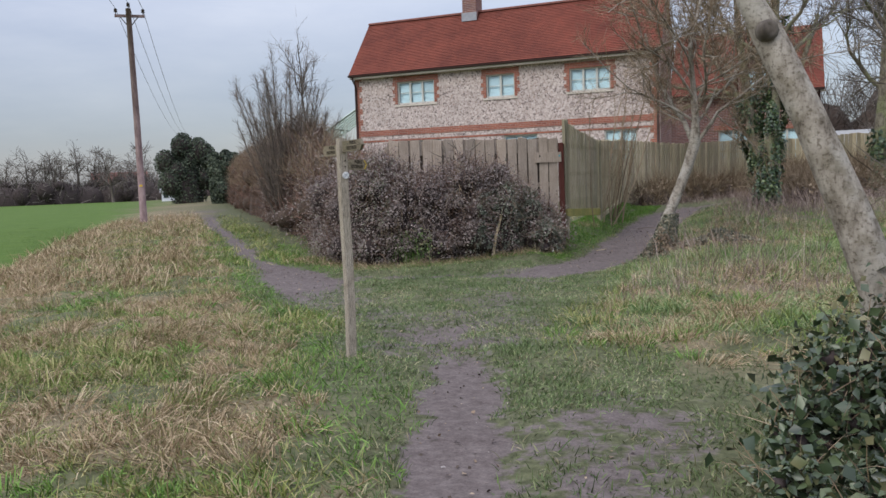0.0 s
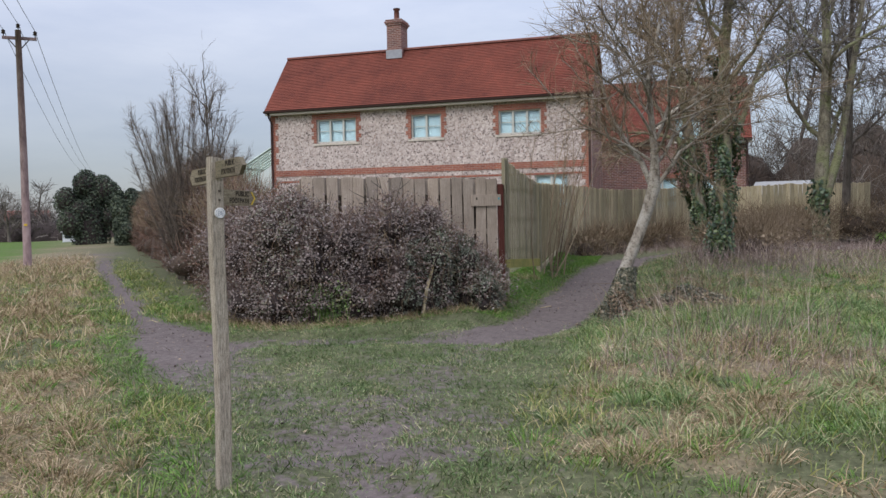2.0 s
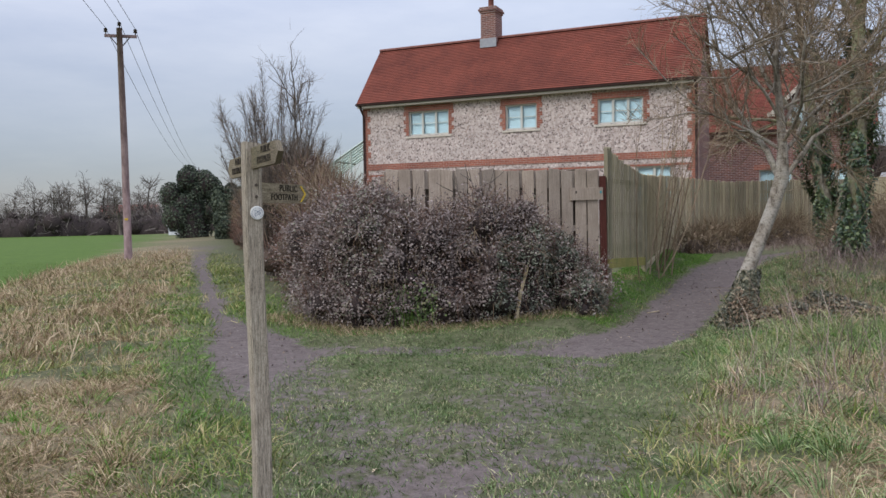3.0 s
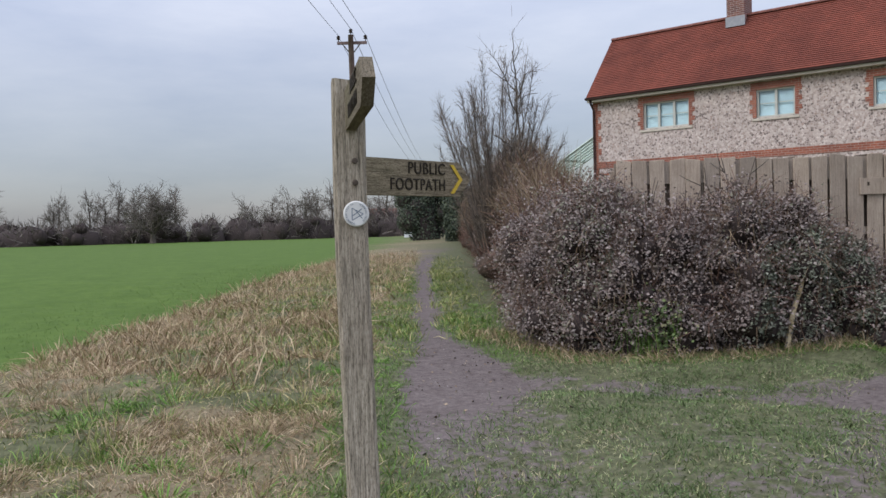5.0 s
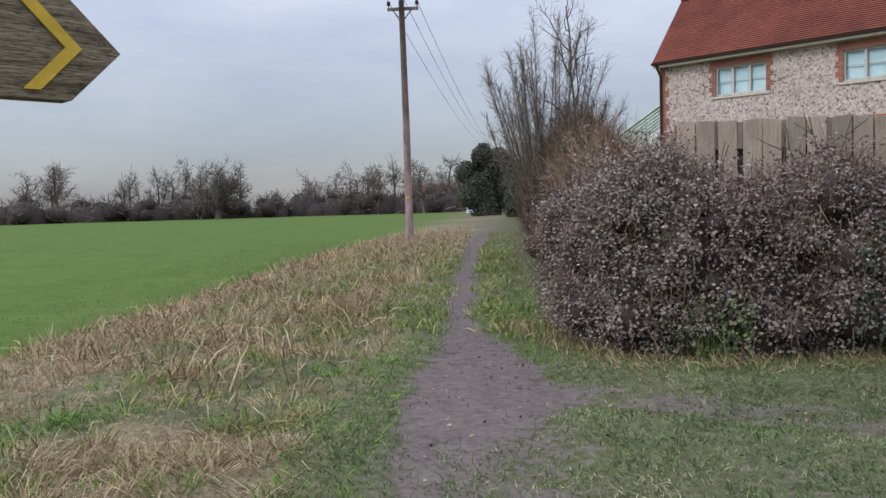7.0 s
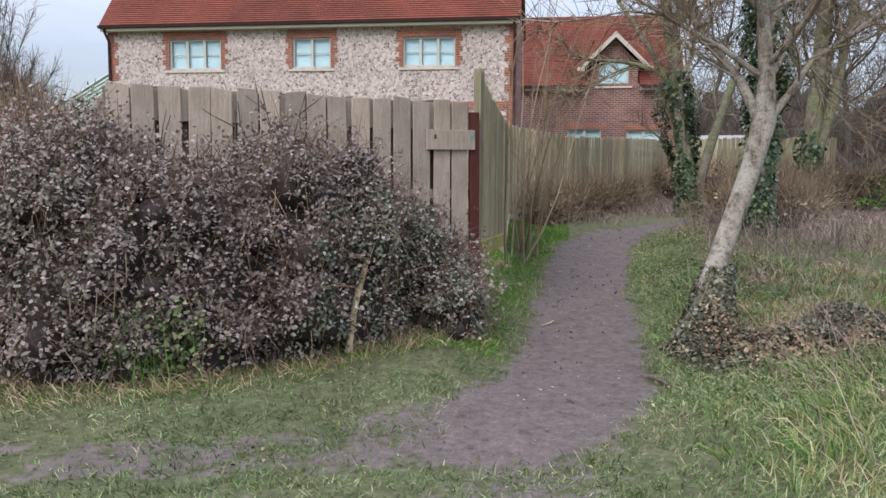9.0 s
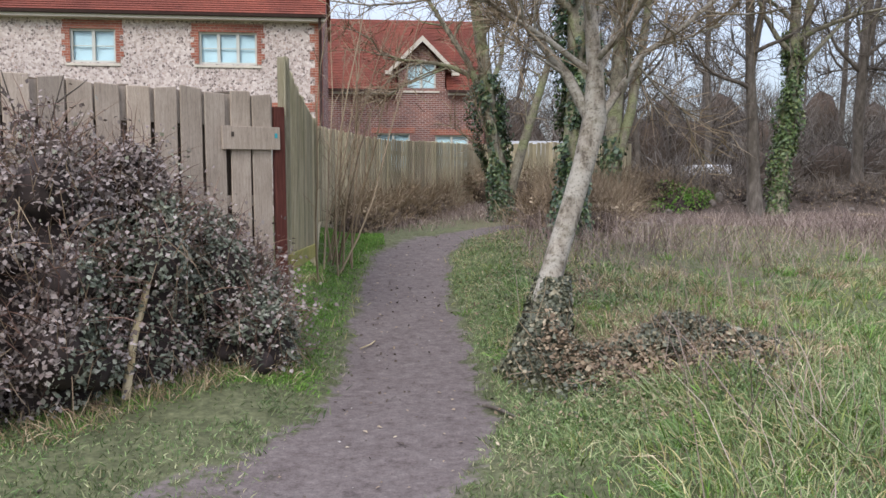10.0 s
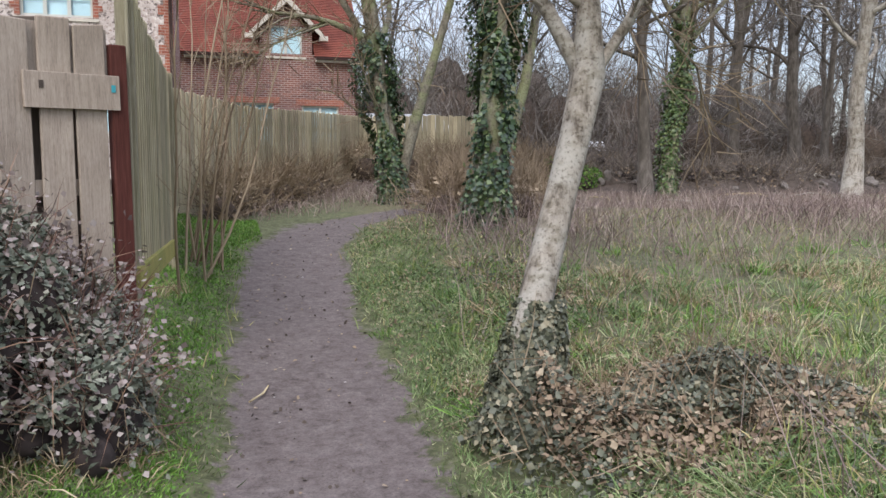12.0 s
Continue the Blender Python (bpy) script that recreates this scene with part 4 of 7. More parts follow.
piece("cross_board", box_mesh("cross_board", (-0.29, -0.011, -0.095, 0.24, 0.011, 0.095), MAT["picket"], 0.004), picket, "short board nailed across three uprights", pose(p[0], p[1], 1.725, 0, -0.8, ang))
for dx in (-0.2, 0.2):
    q = p + vec / span * dx + nrm * 0.012
    piece("clip", box_mesh("clip", (-0.012, -0.003, -0.02, 0.012, 0.003, 0.02), plain("teal_clip", (0.05, 0.32, 0.36), 0.5) if dx > 0 else MAT["steel"]), picket, "teal plastic clip" if dx > 0 else "", pose(q[0], q[1], 1.75, 0, 0, ang))

close = thing("board_fence", "close-boarded timber fence, green with algae, along the lane", "fence")
lane_posts = [(-3.90, 15.56, 2.46), (-3.84, 18.4, 2.14), (-3.98, 21.9, 2.27), (-2.75, 24.7, 2.19), (-1.55, 27.4, 2.3), (0.35, 31.7, 2.42), (2.6, 32.2, 2.52), (5.0, 32.6, 2.52)]
panel_boards = board_meshes("feather_board", 0.135, 0.018, 1.0, MAT["panel"])
lane_boards = board_meshes("lane_board", 0.135, 0.018, 1.0, MAT["lane_board"])
for j, ((ax, ay, az), (bx, by, bz)) in enumerate(zip(lane_posts[:-1], lane_posts[1:])):
    ln = math.hypot(bx - ax, by - ay)
    an = math.degrees(math.atan2(by - ay, bx - ax))
    k = int(ln / 0.132)
    for i in range(k):
        f = (i + 0.5) / k
        x, y = ax + (bx - ax) * f, ay + (by - ay) * f
        top = az + (bz - az) * (f ** 0.75 if j == 0 else f) + 0.012 * rng.standard_normal()
        bot = 0.70 - 0.12 * f if j == 0 else gz(x, y) + 0.1
        m = pose(x, y, bot, 0, 0, an + 8) @ Matrix.Diagonal((1, 1, top - bot, 1))
        piece("board", (lane_boards if j else panel_boards)[(i * 3 + j) % 4], close, "", m)
    nx, ny = -(by - ay) / ln, (bx - ax) / ln
    for z in ((0.85, 1.4, 1.95) if j == 0 else (0.6, 1.3, 1.95)):
        g = Geo()
        g.add(*box(0, -0.03, -0.035, ln, 0.03, 0.035))
        piece("rail", g.mesh("rail", MAT["panel"]), close, "", pose(ax + nx * 0.05, ay + ny * 0.05, z, 0, 0, an))
    g = Geo()
    hb = (0.56, 0.70) if j == 0 else (gz(ax, ay) - 0.05, gz(ax, ay) + 0.12)
    g.add(*box(0, -0.02, 0, ln, 0.02, 0.15, 0.004))
    slope = -math.degrees(math.atan2(-0.12, ln)) if j == 0 else -math.degrees(math.atan2(gz(bx, by) - gz(ax, ay), ln))
    piece("gravel_board", g.mesh("gravel_board", MAT["gravelboard" if j == 0 else "panel"]), close, "mossy yellow-green base board" if j == 0 else "", pose(ax - nx * 0.02, ay - ny * 0.02, hb[0], 0, slope, an))
for j, (x, y, z) in enumerate(lane_posts):
    off = 0.08
    piece("post", box_mesh("fence_post", (-0.05, -0.05, 0, 0.05, 0.05, z + 0.1 - gz(x, y)), MAT["panel"], 0.008), close, "", pose(x - (0.0 if j else 0.02), y + (off if j else 0.16), gz(x, y) - 0.1, 0, 0, 0))
g = Geo()
g.add(*box(-0.05, -0.03, 0, 0.05, 0.03, 2.0, 0.006))
corner = piece("corner_post", g.mesh("corner_post", MAT["redpost"]), picket, "dark red-stained corner post", pose(-3.93, 15.47, 0.0, 0, -0.6, ang))

# ---- fingerpost ----
SIGN_Z = gz(-3.36, 6.02) - 0.05
sign = thing("fingerpost", "weathered oak footpath fingerpost with three arms and a white waymark disc", "signpost", (-3.33, 5.98, SIGN_Z))
PW = 0.0375
POST_H = 1.733 - SIGN_Z
zs = np.linspace(0, 1, 9)
g = Geo()
v, f = [], []
for k, t in enumerate(zs):
    cx, cy = -0.03 + 0.003 * t + 0.005 * math.sin(t * 6), -0.002 * t + 0.008 * math.sin(t * 5)
    for (a, b) in ((-1, -0.8), (-0.8, -1), (0.8, -1), (1, -0.8), (1, 0.8), (0.8, 1), (-0.8, 1), (-1, 0.8)):
        c, s = math.cos(radians(50)), math.sin(radians(50))
        v.append((cx + PW * (a * c - b * s), cy + PW * (a * s + b * c), t * POST_H - (0.008 if k == 8 and a > 0 else 0)))
for k in range(8):
    f += [(k * 8 + i, k * 8 + (i + 1) % 8, k * 8 + 8 + (i + 1) % 8, k * 8 + 8 + i) for i in range(8)]
f += [tuple(range(64, 72)), tuple(range(7, -1, -1))]
g.add(v, f)
piece("post", g.mesh("sign_post", MAT["oak"]), sign)
TOP = np.array([-0.028, -0.004])


def arm_mesh(length, h, t=0.024):
    g = Geo()
    c = 0.045
    prof = [(0, -h / 2), (length - c, -h / 2), (length, 0.0), (length - c, h / 2), (0, h / 2)]
    g.add(*prism(prof, -t / 2, t / 2, 1))
    return g.mesh("finger", MAT["oak_arm"])


def lettering(text, size, mat):
    c = bpy.data.curves.new("letters", "FONT")
    c.body, c.size, c.extrude, c.align_x, c.space_character = text, size, 0.0012, "RIGHT", 1.08
    tmp = bpy.data.objects.new("letters", c)
    scene.collection.objects.link(tmp)
    me = bpy.data.meshes.new_from_object(tmp.evaluated_get(bpy.context.evaluated_depsgraph_get()))
    bpy.data.objects.remove(tmp)
    me.materials.clear()
    me.materials.append(mat)
    return me


def finger(z, turn, length, h, base, painted=False):
    arm = piece("finger_board", arm_mesh(length, h), sign, "weathered oak finger board", pose(base[0], base[1], z, 0, 0, turn))
    for side in (1, -1):
        # on one face the arrow points along the text, on the other the text still reads from left to right
        face = pose(0, -0.0135 * side, 0, 90, 0, 0 if side == 1 else 180)
        for text, dz in (("PUBLIC", 0.012), ("FOOTPATH", -0.036)):
            me = lettering(text, h * 0.47, MAT["letter_shade"])
            if text == "FOOTPATH":
                me.transform(Matrix.Diagonal((0.9, 1, 1, 1)))
            x = length - 0.105
            piece("letters", me, arm, "", face @ pose(x if side == 1 else -0.12, dz * h / 0.105, 0))
        g = Geo()
        xc = (length - 0.085) * (1 if side == 1 else -1)
        sg = 1 if side == 1 else -1
        w = 0.014
        for dz in (1, -1):
            g.add([(xc, dz * h * 0.42, 0.0008), (xc + sg * w, dz * h * 0.42, 0.0008), (xc + sg * (0.036 + w), 0, 0.0008), (xc + sg * 0.036, 0, 0.0008),
                   (xc, dz * h * 0.42, -0.001), (xc + sg * w, dz * h * 0.42, -0.001), (xc + sg * (0.036 + w), 0, -0.001), (xc + sg * 0.036, 0, -0.001)],
                  [(0, 1, 2, 3), (7, 6, 5, 4), (0, 4, 5, 1), (1, 5, 6, 2), (2, 6, 7, 3), (3, 7, 4, 0)])
        if painted:
            piece("chevron", g.mesh("chevron", MAT["yellow"]), arm, "yellow painted arrow head", face)
    return arm


finger(1.514 - SIGN_Z, 90, 0.425, 0.09, TOP + [0.0, 0.002], True)
finger(1.66 - SIGN_Z, -38.5, 0.43, 0.09, TOP + [0.015, -0.015])
finger(1.64 - SIGN_Z, 141, 0.43, 0.09, TOP + [-0.015, 0.015])
g = Geo()
g.add(*tube([(0, 0, 0), (0, 0, 0.004), (0, 0, 0.006)], [0.037, 0.037, 0.034], 24))
DISC = pose(-0.022, -0.003, 1.424 - SIGN_Z, 90, 0, 50) @ pose(0, 0, 0.038) @ Matrix.Diagonal((0.8, 0.8, 1, 1))
disc = piece("waymark_disc", g.mesh("waymark_disc", MAT["white_disc"]), sign, "white round waymark disc with a small arrow", DISC)
g = Geo()
for a0 in np.linspace(0, 2 * math.pi, 40, endpoint=False):
    if int(a0 * 7) % 5 and 1.75 < a0 < 3.6:
        r0, r1, w = 0.0265, 0.031, 0.05
        g.add([(r * math.cos(a0 + s), r * math.sin(a0 + s), 0.0065) for r, s in ((r0, 0), (r1, 0), (r1, w), (r0, w))], [(0, 1, 2, 3)])
for (xa, ya), (xb, yb) in (((-0.012, 0.016), (-0.012, -0.018)), ((-0.012, -0.018), (0.02, -0.001)), ((0.02, -0.001), (-0.012, 0.016)), ((-0.004, 0.012), (0.017, -0.014)), ((0.016, 0.014), (-0.01, -0.006))):
    d = np.array([xb - xa, yb - ya])
    q = np.array([-d[1], d[0]]) / np.hypot(*d) * 0.0012
    g.add([(xa + q[0], ya + q[1], 0.0065), (xb + q[0], yb + q[1], 0.0065), (xb - q[0], yb - q[1], 0.0065), (xa - q[0], ya - q[1], 0.0065)], [(0, 1, 2, 3)])
piece("print", g.mesh("disc_print", MAT["disc_ink"]), disc)
for word, a0, a1, out in (("WINDMILL TRAIL", 62, -48, 1), ("COUNCIL", 212, 258, -1)):
    for k, ch in enumerate(word):
        if ch != " ":
            a = a0 + (a1 - a0) * k / (len(word) - 1)
            r = 0.0262 if out > 0 else 0.0312
            piece("letter", lettering(ch, 0.0062, MAT["disc_ink"]), disc, "", pose(r * math.cos(radians(a)), r * math.sin(radians(a)), 0.0062, 0, 0, a - 90 if out > 0 else a + 90) @ pose(0.002, 0, 0))
for z in (1.495, 1.545):
    g = Geo()
    g.add(*tube([(0, 0, 0), (0, 0, 0.0015), (0, 0, 0.003)], [0.007, 0.007, 0.005], 10))
    piece("bolt", g.mesh("bolt", MAT["steel"]), sign, "rusty bolt head", pose(-0.022, -0.003, z - SIGN_Z, 90, 0, 50) @ pose(0, 0, 0.038))

# ---- power line ----
POLE = (-25.2, 26.7)
WD = np.array([-math.sin(radians(39)), math.cos(radians(39))])
WN = np.array([WD[1], -WD[0]])


def power_pole(x, y, h):
    po = thing("power_pole", "brown wooden power pole with a crossarm and three insulators", "power pole", (x, y, gz(x, y)), math.degrees(math.atan2(WN[1], WN[0])), "power poles")
    g = Geo()
    g.add(*tube([(0.02, 0, -0.3), (0, 0, h * 0.5), (-0.06, 0, h)], [0.155, 0.13, 0.105], 12))
    piece("pole", g.mesh("pole", MAT["pole"], True), po)
    g = Geo()
    g.add(*box(-0.62, 0.11, h - 0.33, 0.56, 0.2, h - 0.22))
    piece("crossarm", g.mesh("crossarm", MAT["pole"]), po)
    for sgn in (-1, 1):
        g = Geo()
        g.add(*tube([(-0.05 + sgn * 0.36, 0.1, h - 0.32), (-0.05 + sgn * 0.09, 0.1, h - 0.66)], [0.022] * 2, 6))
        piece("brace", g.mesh("brace", MAT["steel"]), po)
    for k, xi in enumerate((-0.57, -0.05, 0.51)):
        z = h - 0.22 if k != 1 else h
        g = Geo()
        g.add(*tube([(xi, 0.15 if k != 1 else 0, z), (xi, 0.15 if k != 1 else 0, z + 0.08), (xi, 0.15 if k != 1 else 0, z + 0.1), (xi, 0.15 if k != 1 else 0, z + 0.16), (xi, 0.15 if k != 1 else 0, z + 0.18), (xi, 0.15 if k != 1 else 0, z + 0.24)], [0.02, 0.02, 0.085, 0.05, 0.085, 0.04], 10))
        piece("insulator", g.mesh("insulator", MAT["insulator"], True), po)
    piece("marker", box_mesh("marker", (-0.06, -0.15, 1.55, 0.06, -0.135, 1.63), MAT["yellow"]), po, "small yellow number plate")
    return po


PH = 9.0
power_pole(*POLE, PH)
FAR_POLE = np.array(POLE) + WD * 88
power_pole(*FAR_POLE, PH)
for k, off in enumerate((-0.57, -0.05, 0.51)):
    z = gz(*POLE) + PH + (0.02 if k != 1 else 0.24)
    g = Geo()
    for d0, d1, sag in ((0, 88, 1.6), (0, -62, 0.9)):
        pts = []
        for t in np.linspace(0, 1, 14):
            q = np.array(POLE) + WN * off + WD * (d0 + (d1 - d0) * t)
            pts.append((q[0], q[1], z - sag * 4 * t * (1 - t)))
        g.add(*tube(pts, [0.011] * 14, 4))
    tagged(new("power_line", g.mesh("power_line", MAT["wire"])), "thin grey overhead wire strung from the pole", "wire", "power lines")

# ---- plants: helpers ----


def unit(v):
    return v / (np.linalg.norm(v, axis=-1, keepdims=True) + 1e-9)


def kites(name, c, nrm, size, mat, rng, fat=0.42):
    """Leaves: one folded kite each."""
    n = len(c)
    r = rng.standard_normal((n, 3))
    t = unit(np.cross(nrm, r))
    b = np.cross(nrm, t)
    s = size[:, None]
    fold = nrm * s * 0.22
    v = np.stack([c - t * s, c + b * s * fat * 1.6 + fold - t * s * 0.15, c + t * s, c - b * s * fat * 1.6 + fold - t * s * 0.15], 1).reshape(-1, 3)
    i = np.arange(n)[:, None] * 4
    f = np.concatenate([i + [0, 1, 2], i + [0, 2, 3]], 1).reshape(-1, 3)
    return fast_mesh(name, v, f, mat)


def needles(name, p, d, length, width, mat, rng, bend=0.25, droop=0.0):
    """Blades, stems and twigs: one narrow bent ribbon each, from p along d."""
    n = len(p)
    d = unit(d)
    side = unit(np.cross(d, rng.standard_normal((n, 3))))
    L, w = length[:, None], width[:, None] / 2
    curve = np.cross(d, side) * (rng.standard_normal((n, 1)) * bend) * L
    mid = p + d * L * 0.55 + curve * 0.35
    tip = p + d * L + curve
    tip[:, 2] -= droop * length
    v = np.stack([p - side * w, p + side * w, mid - side * w * 0.8, mid + side * w * 0.8, tip], 1).reshape(-1, 3)
    i = np.arange(n)[:, None] * 5
    f = np.concatenate([i + [0, 1, 3], i + [0, 3, 2], i + [2, 3, 4]], 1).reshape(-1, 3)
    return fast_mesh(name, v, f, mat)


def shell(lumps, n, rng, depth=0.25, low=-0.55):
    """Points and outward normals just inside the outer skin of several ellipsoids."""
    lumps = np.asarray(lumps, float)
    area = lumps[:, 3] * lumps[:, 5] + lumps[:, 4] * lumps[:, 5] + lumps[:, 3] * lumps[:, 4]
    pts, nor = [], []
    pick = rng.choice(len(lumps), int(n * 2.2), p=area / area.sum())
    q = unit(rng.standard_normal((len(pick), 3)))
    q = np.where(q[:, 2:3] < low, q * [1, 1, -1], q)
    L = lumps[pick]
    k = 1.0 - depth * rng.random((len(pick), 1)) ** 1.5 + 0.13 * (fbm(q[:, 0] * 3 + L[:, 0] * 2, q[:, 2] * 3 + L[:, 1] * 2, 1.0, 3, 5)[:, None] - 0.5)
    p = L[:, :3] + q * L[:, 3:6] * k
    keep = np.ones(len(p), bool)
    for e in lumps:
        keep &= (((p - e[:3]) / e[3:6]) ** 2).sum(1) > (1 - depth * 1.25) ** 2
    nn = unit(q / L[:, 3:6])
    g0 = ground_z(p[:, 0], p[:, 1])
    keep &= p[:, 2] > g0 + 0.02
    return p[keep][:n], nn[keep][:n]


def core_mesh(name, lumps, mat, shrink=0.86, seg=12):
    g = Geo()
    for i, (x, y, z, a, b, c) in enumerate(lumps):
        v, f = [], []
        for r in range(7):
            th = math.pi * r / 6
            for k in range(seg):
                ph = 2 * math.pi * k / seg
                w = shrink * (1 + 0.10 * math.sin(3 * ph + i) * math.sin(2 * th + i * 0.7))
                v.append((x + a * w * math.sin(th) * math.cos(ph), y + b * w * math.sin(th) * math.sin(ph), z + c * w * math.cos(th)))
        for r in range(6):
            f += [(r * seg + k, (r + 1) * seg + k, (r + 1) * seg + (k + 1) % seg, r * seg + (k + 1) % seg) for k in range(seg)]
        g.add(v, f)
    return g.mesh(name, mat, True)


def wander(p0, d, length, n, rng, jitter=0.18, up=0.06):
    pts, d, p = [np.array(p0, float)], np.array(d, float) / np.linalg.norm(d), np.array(p0, float)
    for _ in range(n):
        d = d + rng.standard_normal(3) * jitter + np.array([0, 0, up])
        d /= np.linalg.norm(d)
        p = p + d * length / n
        pts.append(p)
    return np.array(pts)


def grow_tree(trunk, radii, rng, limbs=8, limb_len=2.2, first=0.35, twigs=1500, twig_len=0.5, twig_w=0.012, spread=0.9, up=0.08, own_limbs=(), sub=5, limb_r=0.45):
    """Trunk and bough tubes, and the places and directions of the fine twigs."""
    solid = Geo()
    trunk, radii = np.asarray(trunk, float), np.asarray(radii, float)
    solid.add(*tube(trunk, radii, 10))
    lines = []
    segs = np.linspace(0, 1, len(trunk))
    for pts, r in own_limbs:
        pts = np.asarray(pts, float)
        solid.add(*tube(pts, np.linspace(r, r * 0.4, len(pts)), 7, False))
        lines.append((pts, r * 0.6))
    for i in range(limbs):
        t = first + (1 - first) * (i + rng.random()) / limbs
        p = np.array([np.interp(t, segs, trunk[:, k]) for k in range(3)])
        r = np.interp(t, segs, radii)
        a = i * 2.4 + rng.random()
        d = np.array([math.cos(a) * spread, math.sin(a) * spread, 0.55 + 0.5 * t])
        ln = limb_len * (1.1 - 0.45 * t) * (0.7 + 0.6 * rng.random())
        pts = wander(p, d, ln, 6, rng, 0.2, up)
        solid.add(*tube(pts, np.linspace(r * limb_r + 0.008, 0.012, 7), 6, False))
        lines.append((pts, r * limb_r))
    top = wander(trunk[-1], trunk[-1] - trunk[-2], limb_len * 0.8, 6, rng, 0.15, up)
    solid.add(*tube(top, np.linspace(radii[-1], 0.012, 7), 6, False))
    lines.append((top, radii[-1]))
    fine = []
    for pts, r in list(lines):
        for j in range(sub):
            t = 0.2 + 0.8 * (j + rng.random()) / sub
            p = np.array([np.interp(t * (len(pts) - 1), range(len(pts)), pts[:, k]) for k in range(3)])
            d = unit(pts[-1] - pts[0]) + rng.standard_normal(3) * 0.75
            b = wander(p, d, limb_len * (0.25 + 0.35 * rng.random()), 4, rng, 0.25, up)
            solid.add(*tube(b, np.linspace(max(r * 0.35, 0.012), 0.006, 5), 4, False))
            fine.append(b)
    fine += [l[0][2:] for l in lines]
    w = np.array([np.linalg.norm(np.diff(f, axis=0), axis=1).sum() for f in fine])
    pick = rng.choice(len(fine), twigs, p=w / w.sum())
    P, D = np.zeros((twigs, 3)), np.zeros((twigs, 3))
    for k in range(twigs):
        f = fine[pick[k]]
        t = rng.random() ** 0.7 * (len(f) - 1)
        i = min(int(t), len(f) - 2)
        P[k] = f[i] + (f[i + 1] - f[i]) * (t - i)
        D[k] = unit(f[i + 1] - f[i]) * 0.7 + rng.standard_normal(3) * 0.6 + (0, 0, up * 3)
    L = twig_len * (0.4 + rng.random(twigs))
    # second order: side twigs off the twigs
    P2 = P + unit(D) * (L * (0.3 + 0.5 * rng.random(twigs)))[:, None]
    D2 = unit(D) + rng.standard_normal((twigs, 3)) * 0.6
    return solid, np.concatenate([P, P2]), np.concatenate([D, D2]), np.concatenate([L, L * 0.6]), np.full(2 * twigs, twig_w)


def tree(name, label, trunk, radii, seed, bark_mat, twig_mat, ivy=None, category="tree", group="", ivy_mat="ivy", **kw):
    rng = np.random.default_rng(seed)
    ob = thing(name, label, category, (0, 0, 0), 0, group)
    solid, P, D, L, W = grow_tree(trunk, radii, rng, **kw)
    piece("trunk", solid.mesh("trunk", MAT[bark_mat], True), ob)
    piece("crown", needles("crown_twigs", P, D, L, W, MAT[twig_mat], rng, 0.3), ob)
    if ivy:
        top, rad, count, size = ivy
        t = np.asarray(trunk, float)
        z = t[0, 2] + (top - t[0, 2]) * rng.random(count) ** 0.8
        cx, cy = np.interp(z, t[:, 2], t[:, 0]), np.interp(z, t[:, 2], t[:, 1])
        a = rng.random(count) * 2 * np.pi
        f = (z - t[0, 2]) / (top - t[0, 2])
        r = rad * (0.72 + 0.1 * f) * (0.55 + 0.45 * rng.random(count)) * (0.1 + 1.9 * fbm(np.cos(a) * 1.6 + 7, z * 2.2 + np.sin(a) * 1.6, 1.0, 3, seed))
        r = np.maximum(r, np.interp(z, t[:, 2], np.asarray(radii, float)) * 0.95)
        gone = fbm(np.cos(a) * 1.3 + 3, z * 1.5 + np.sin(a) * 1.3, 1.2, 3, seed + 40) + 0.25 * f > 0.72
        r[gone] = np.interp(z[gone], t[:, 2], np.asarray(radii, float)) * 0.5
        c = np.stack([cx + r * np.cos(a), cy + r * np.sin(a), z], 1)
        nn = unit(np.stack([np.cos(a), np.sin(a), 0.5 * np.ones(count)], 1) + 0.45 * rng.standard_normal((count, 3)))
        piece("ivy", kites("ivy", c, nn, size * (0.6 + 0.8 * rng.random(count)), MAT[ivy_mat], rng, 0.6), ob, "dark green ivy")
    return ob


def straight(x, y, h, lean=(0, 0), n=6, seed=0, z0=None):
    r = np.random.default_rng(seed)
    z0 = gz(x, y) - 0.1 if z0 is None else z0
    t = np.linspace(0, 1, n)
    w = np.cumsum(r.standard_normal((n, 2)) * 0.06, 0) * h / 8
    return np.stack([x + lean[0] * t + w[:, 0] - w[0, 0], y + lean[1] * t + w[:, 1] - w[0, 1], z0 + h * t], 1)


def bushy(base, k, rng, low=0.26, high=0.45):
    """Smaller lumps over the skin of larger ones, for an uneven outline."""
    out = list(base)
    for x, y, z, a, b, c in base:
        for _ in range(k):
            q = unit(rng.standard_normal(3))
            q[2] = abs(q[2])
            r = low + (high - low) * rng.random()
            out.append((x + a * q[0] * 0.86, y + b * q[1] * 0.86, z + c * q[2] * 0.84, a * r, b * r, min(a, b) * r * (0.8 + 0.5 * rng.random())))
    return out


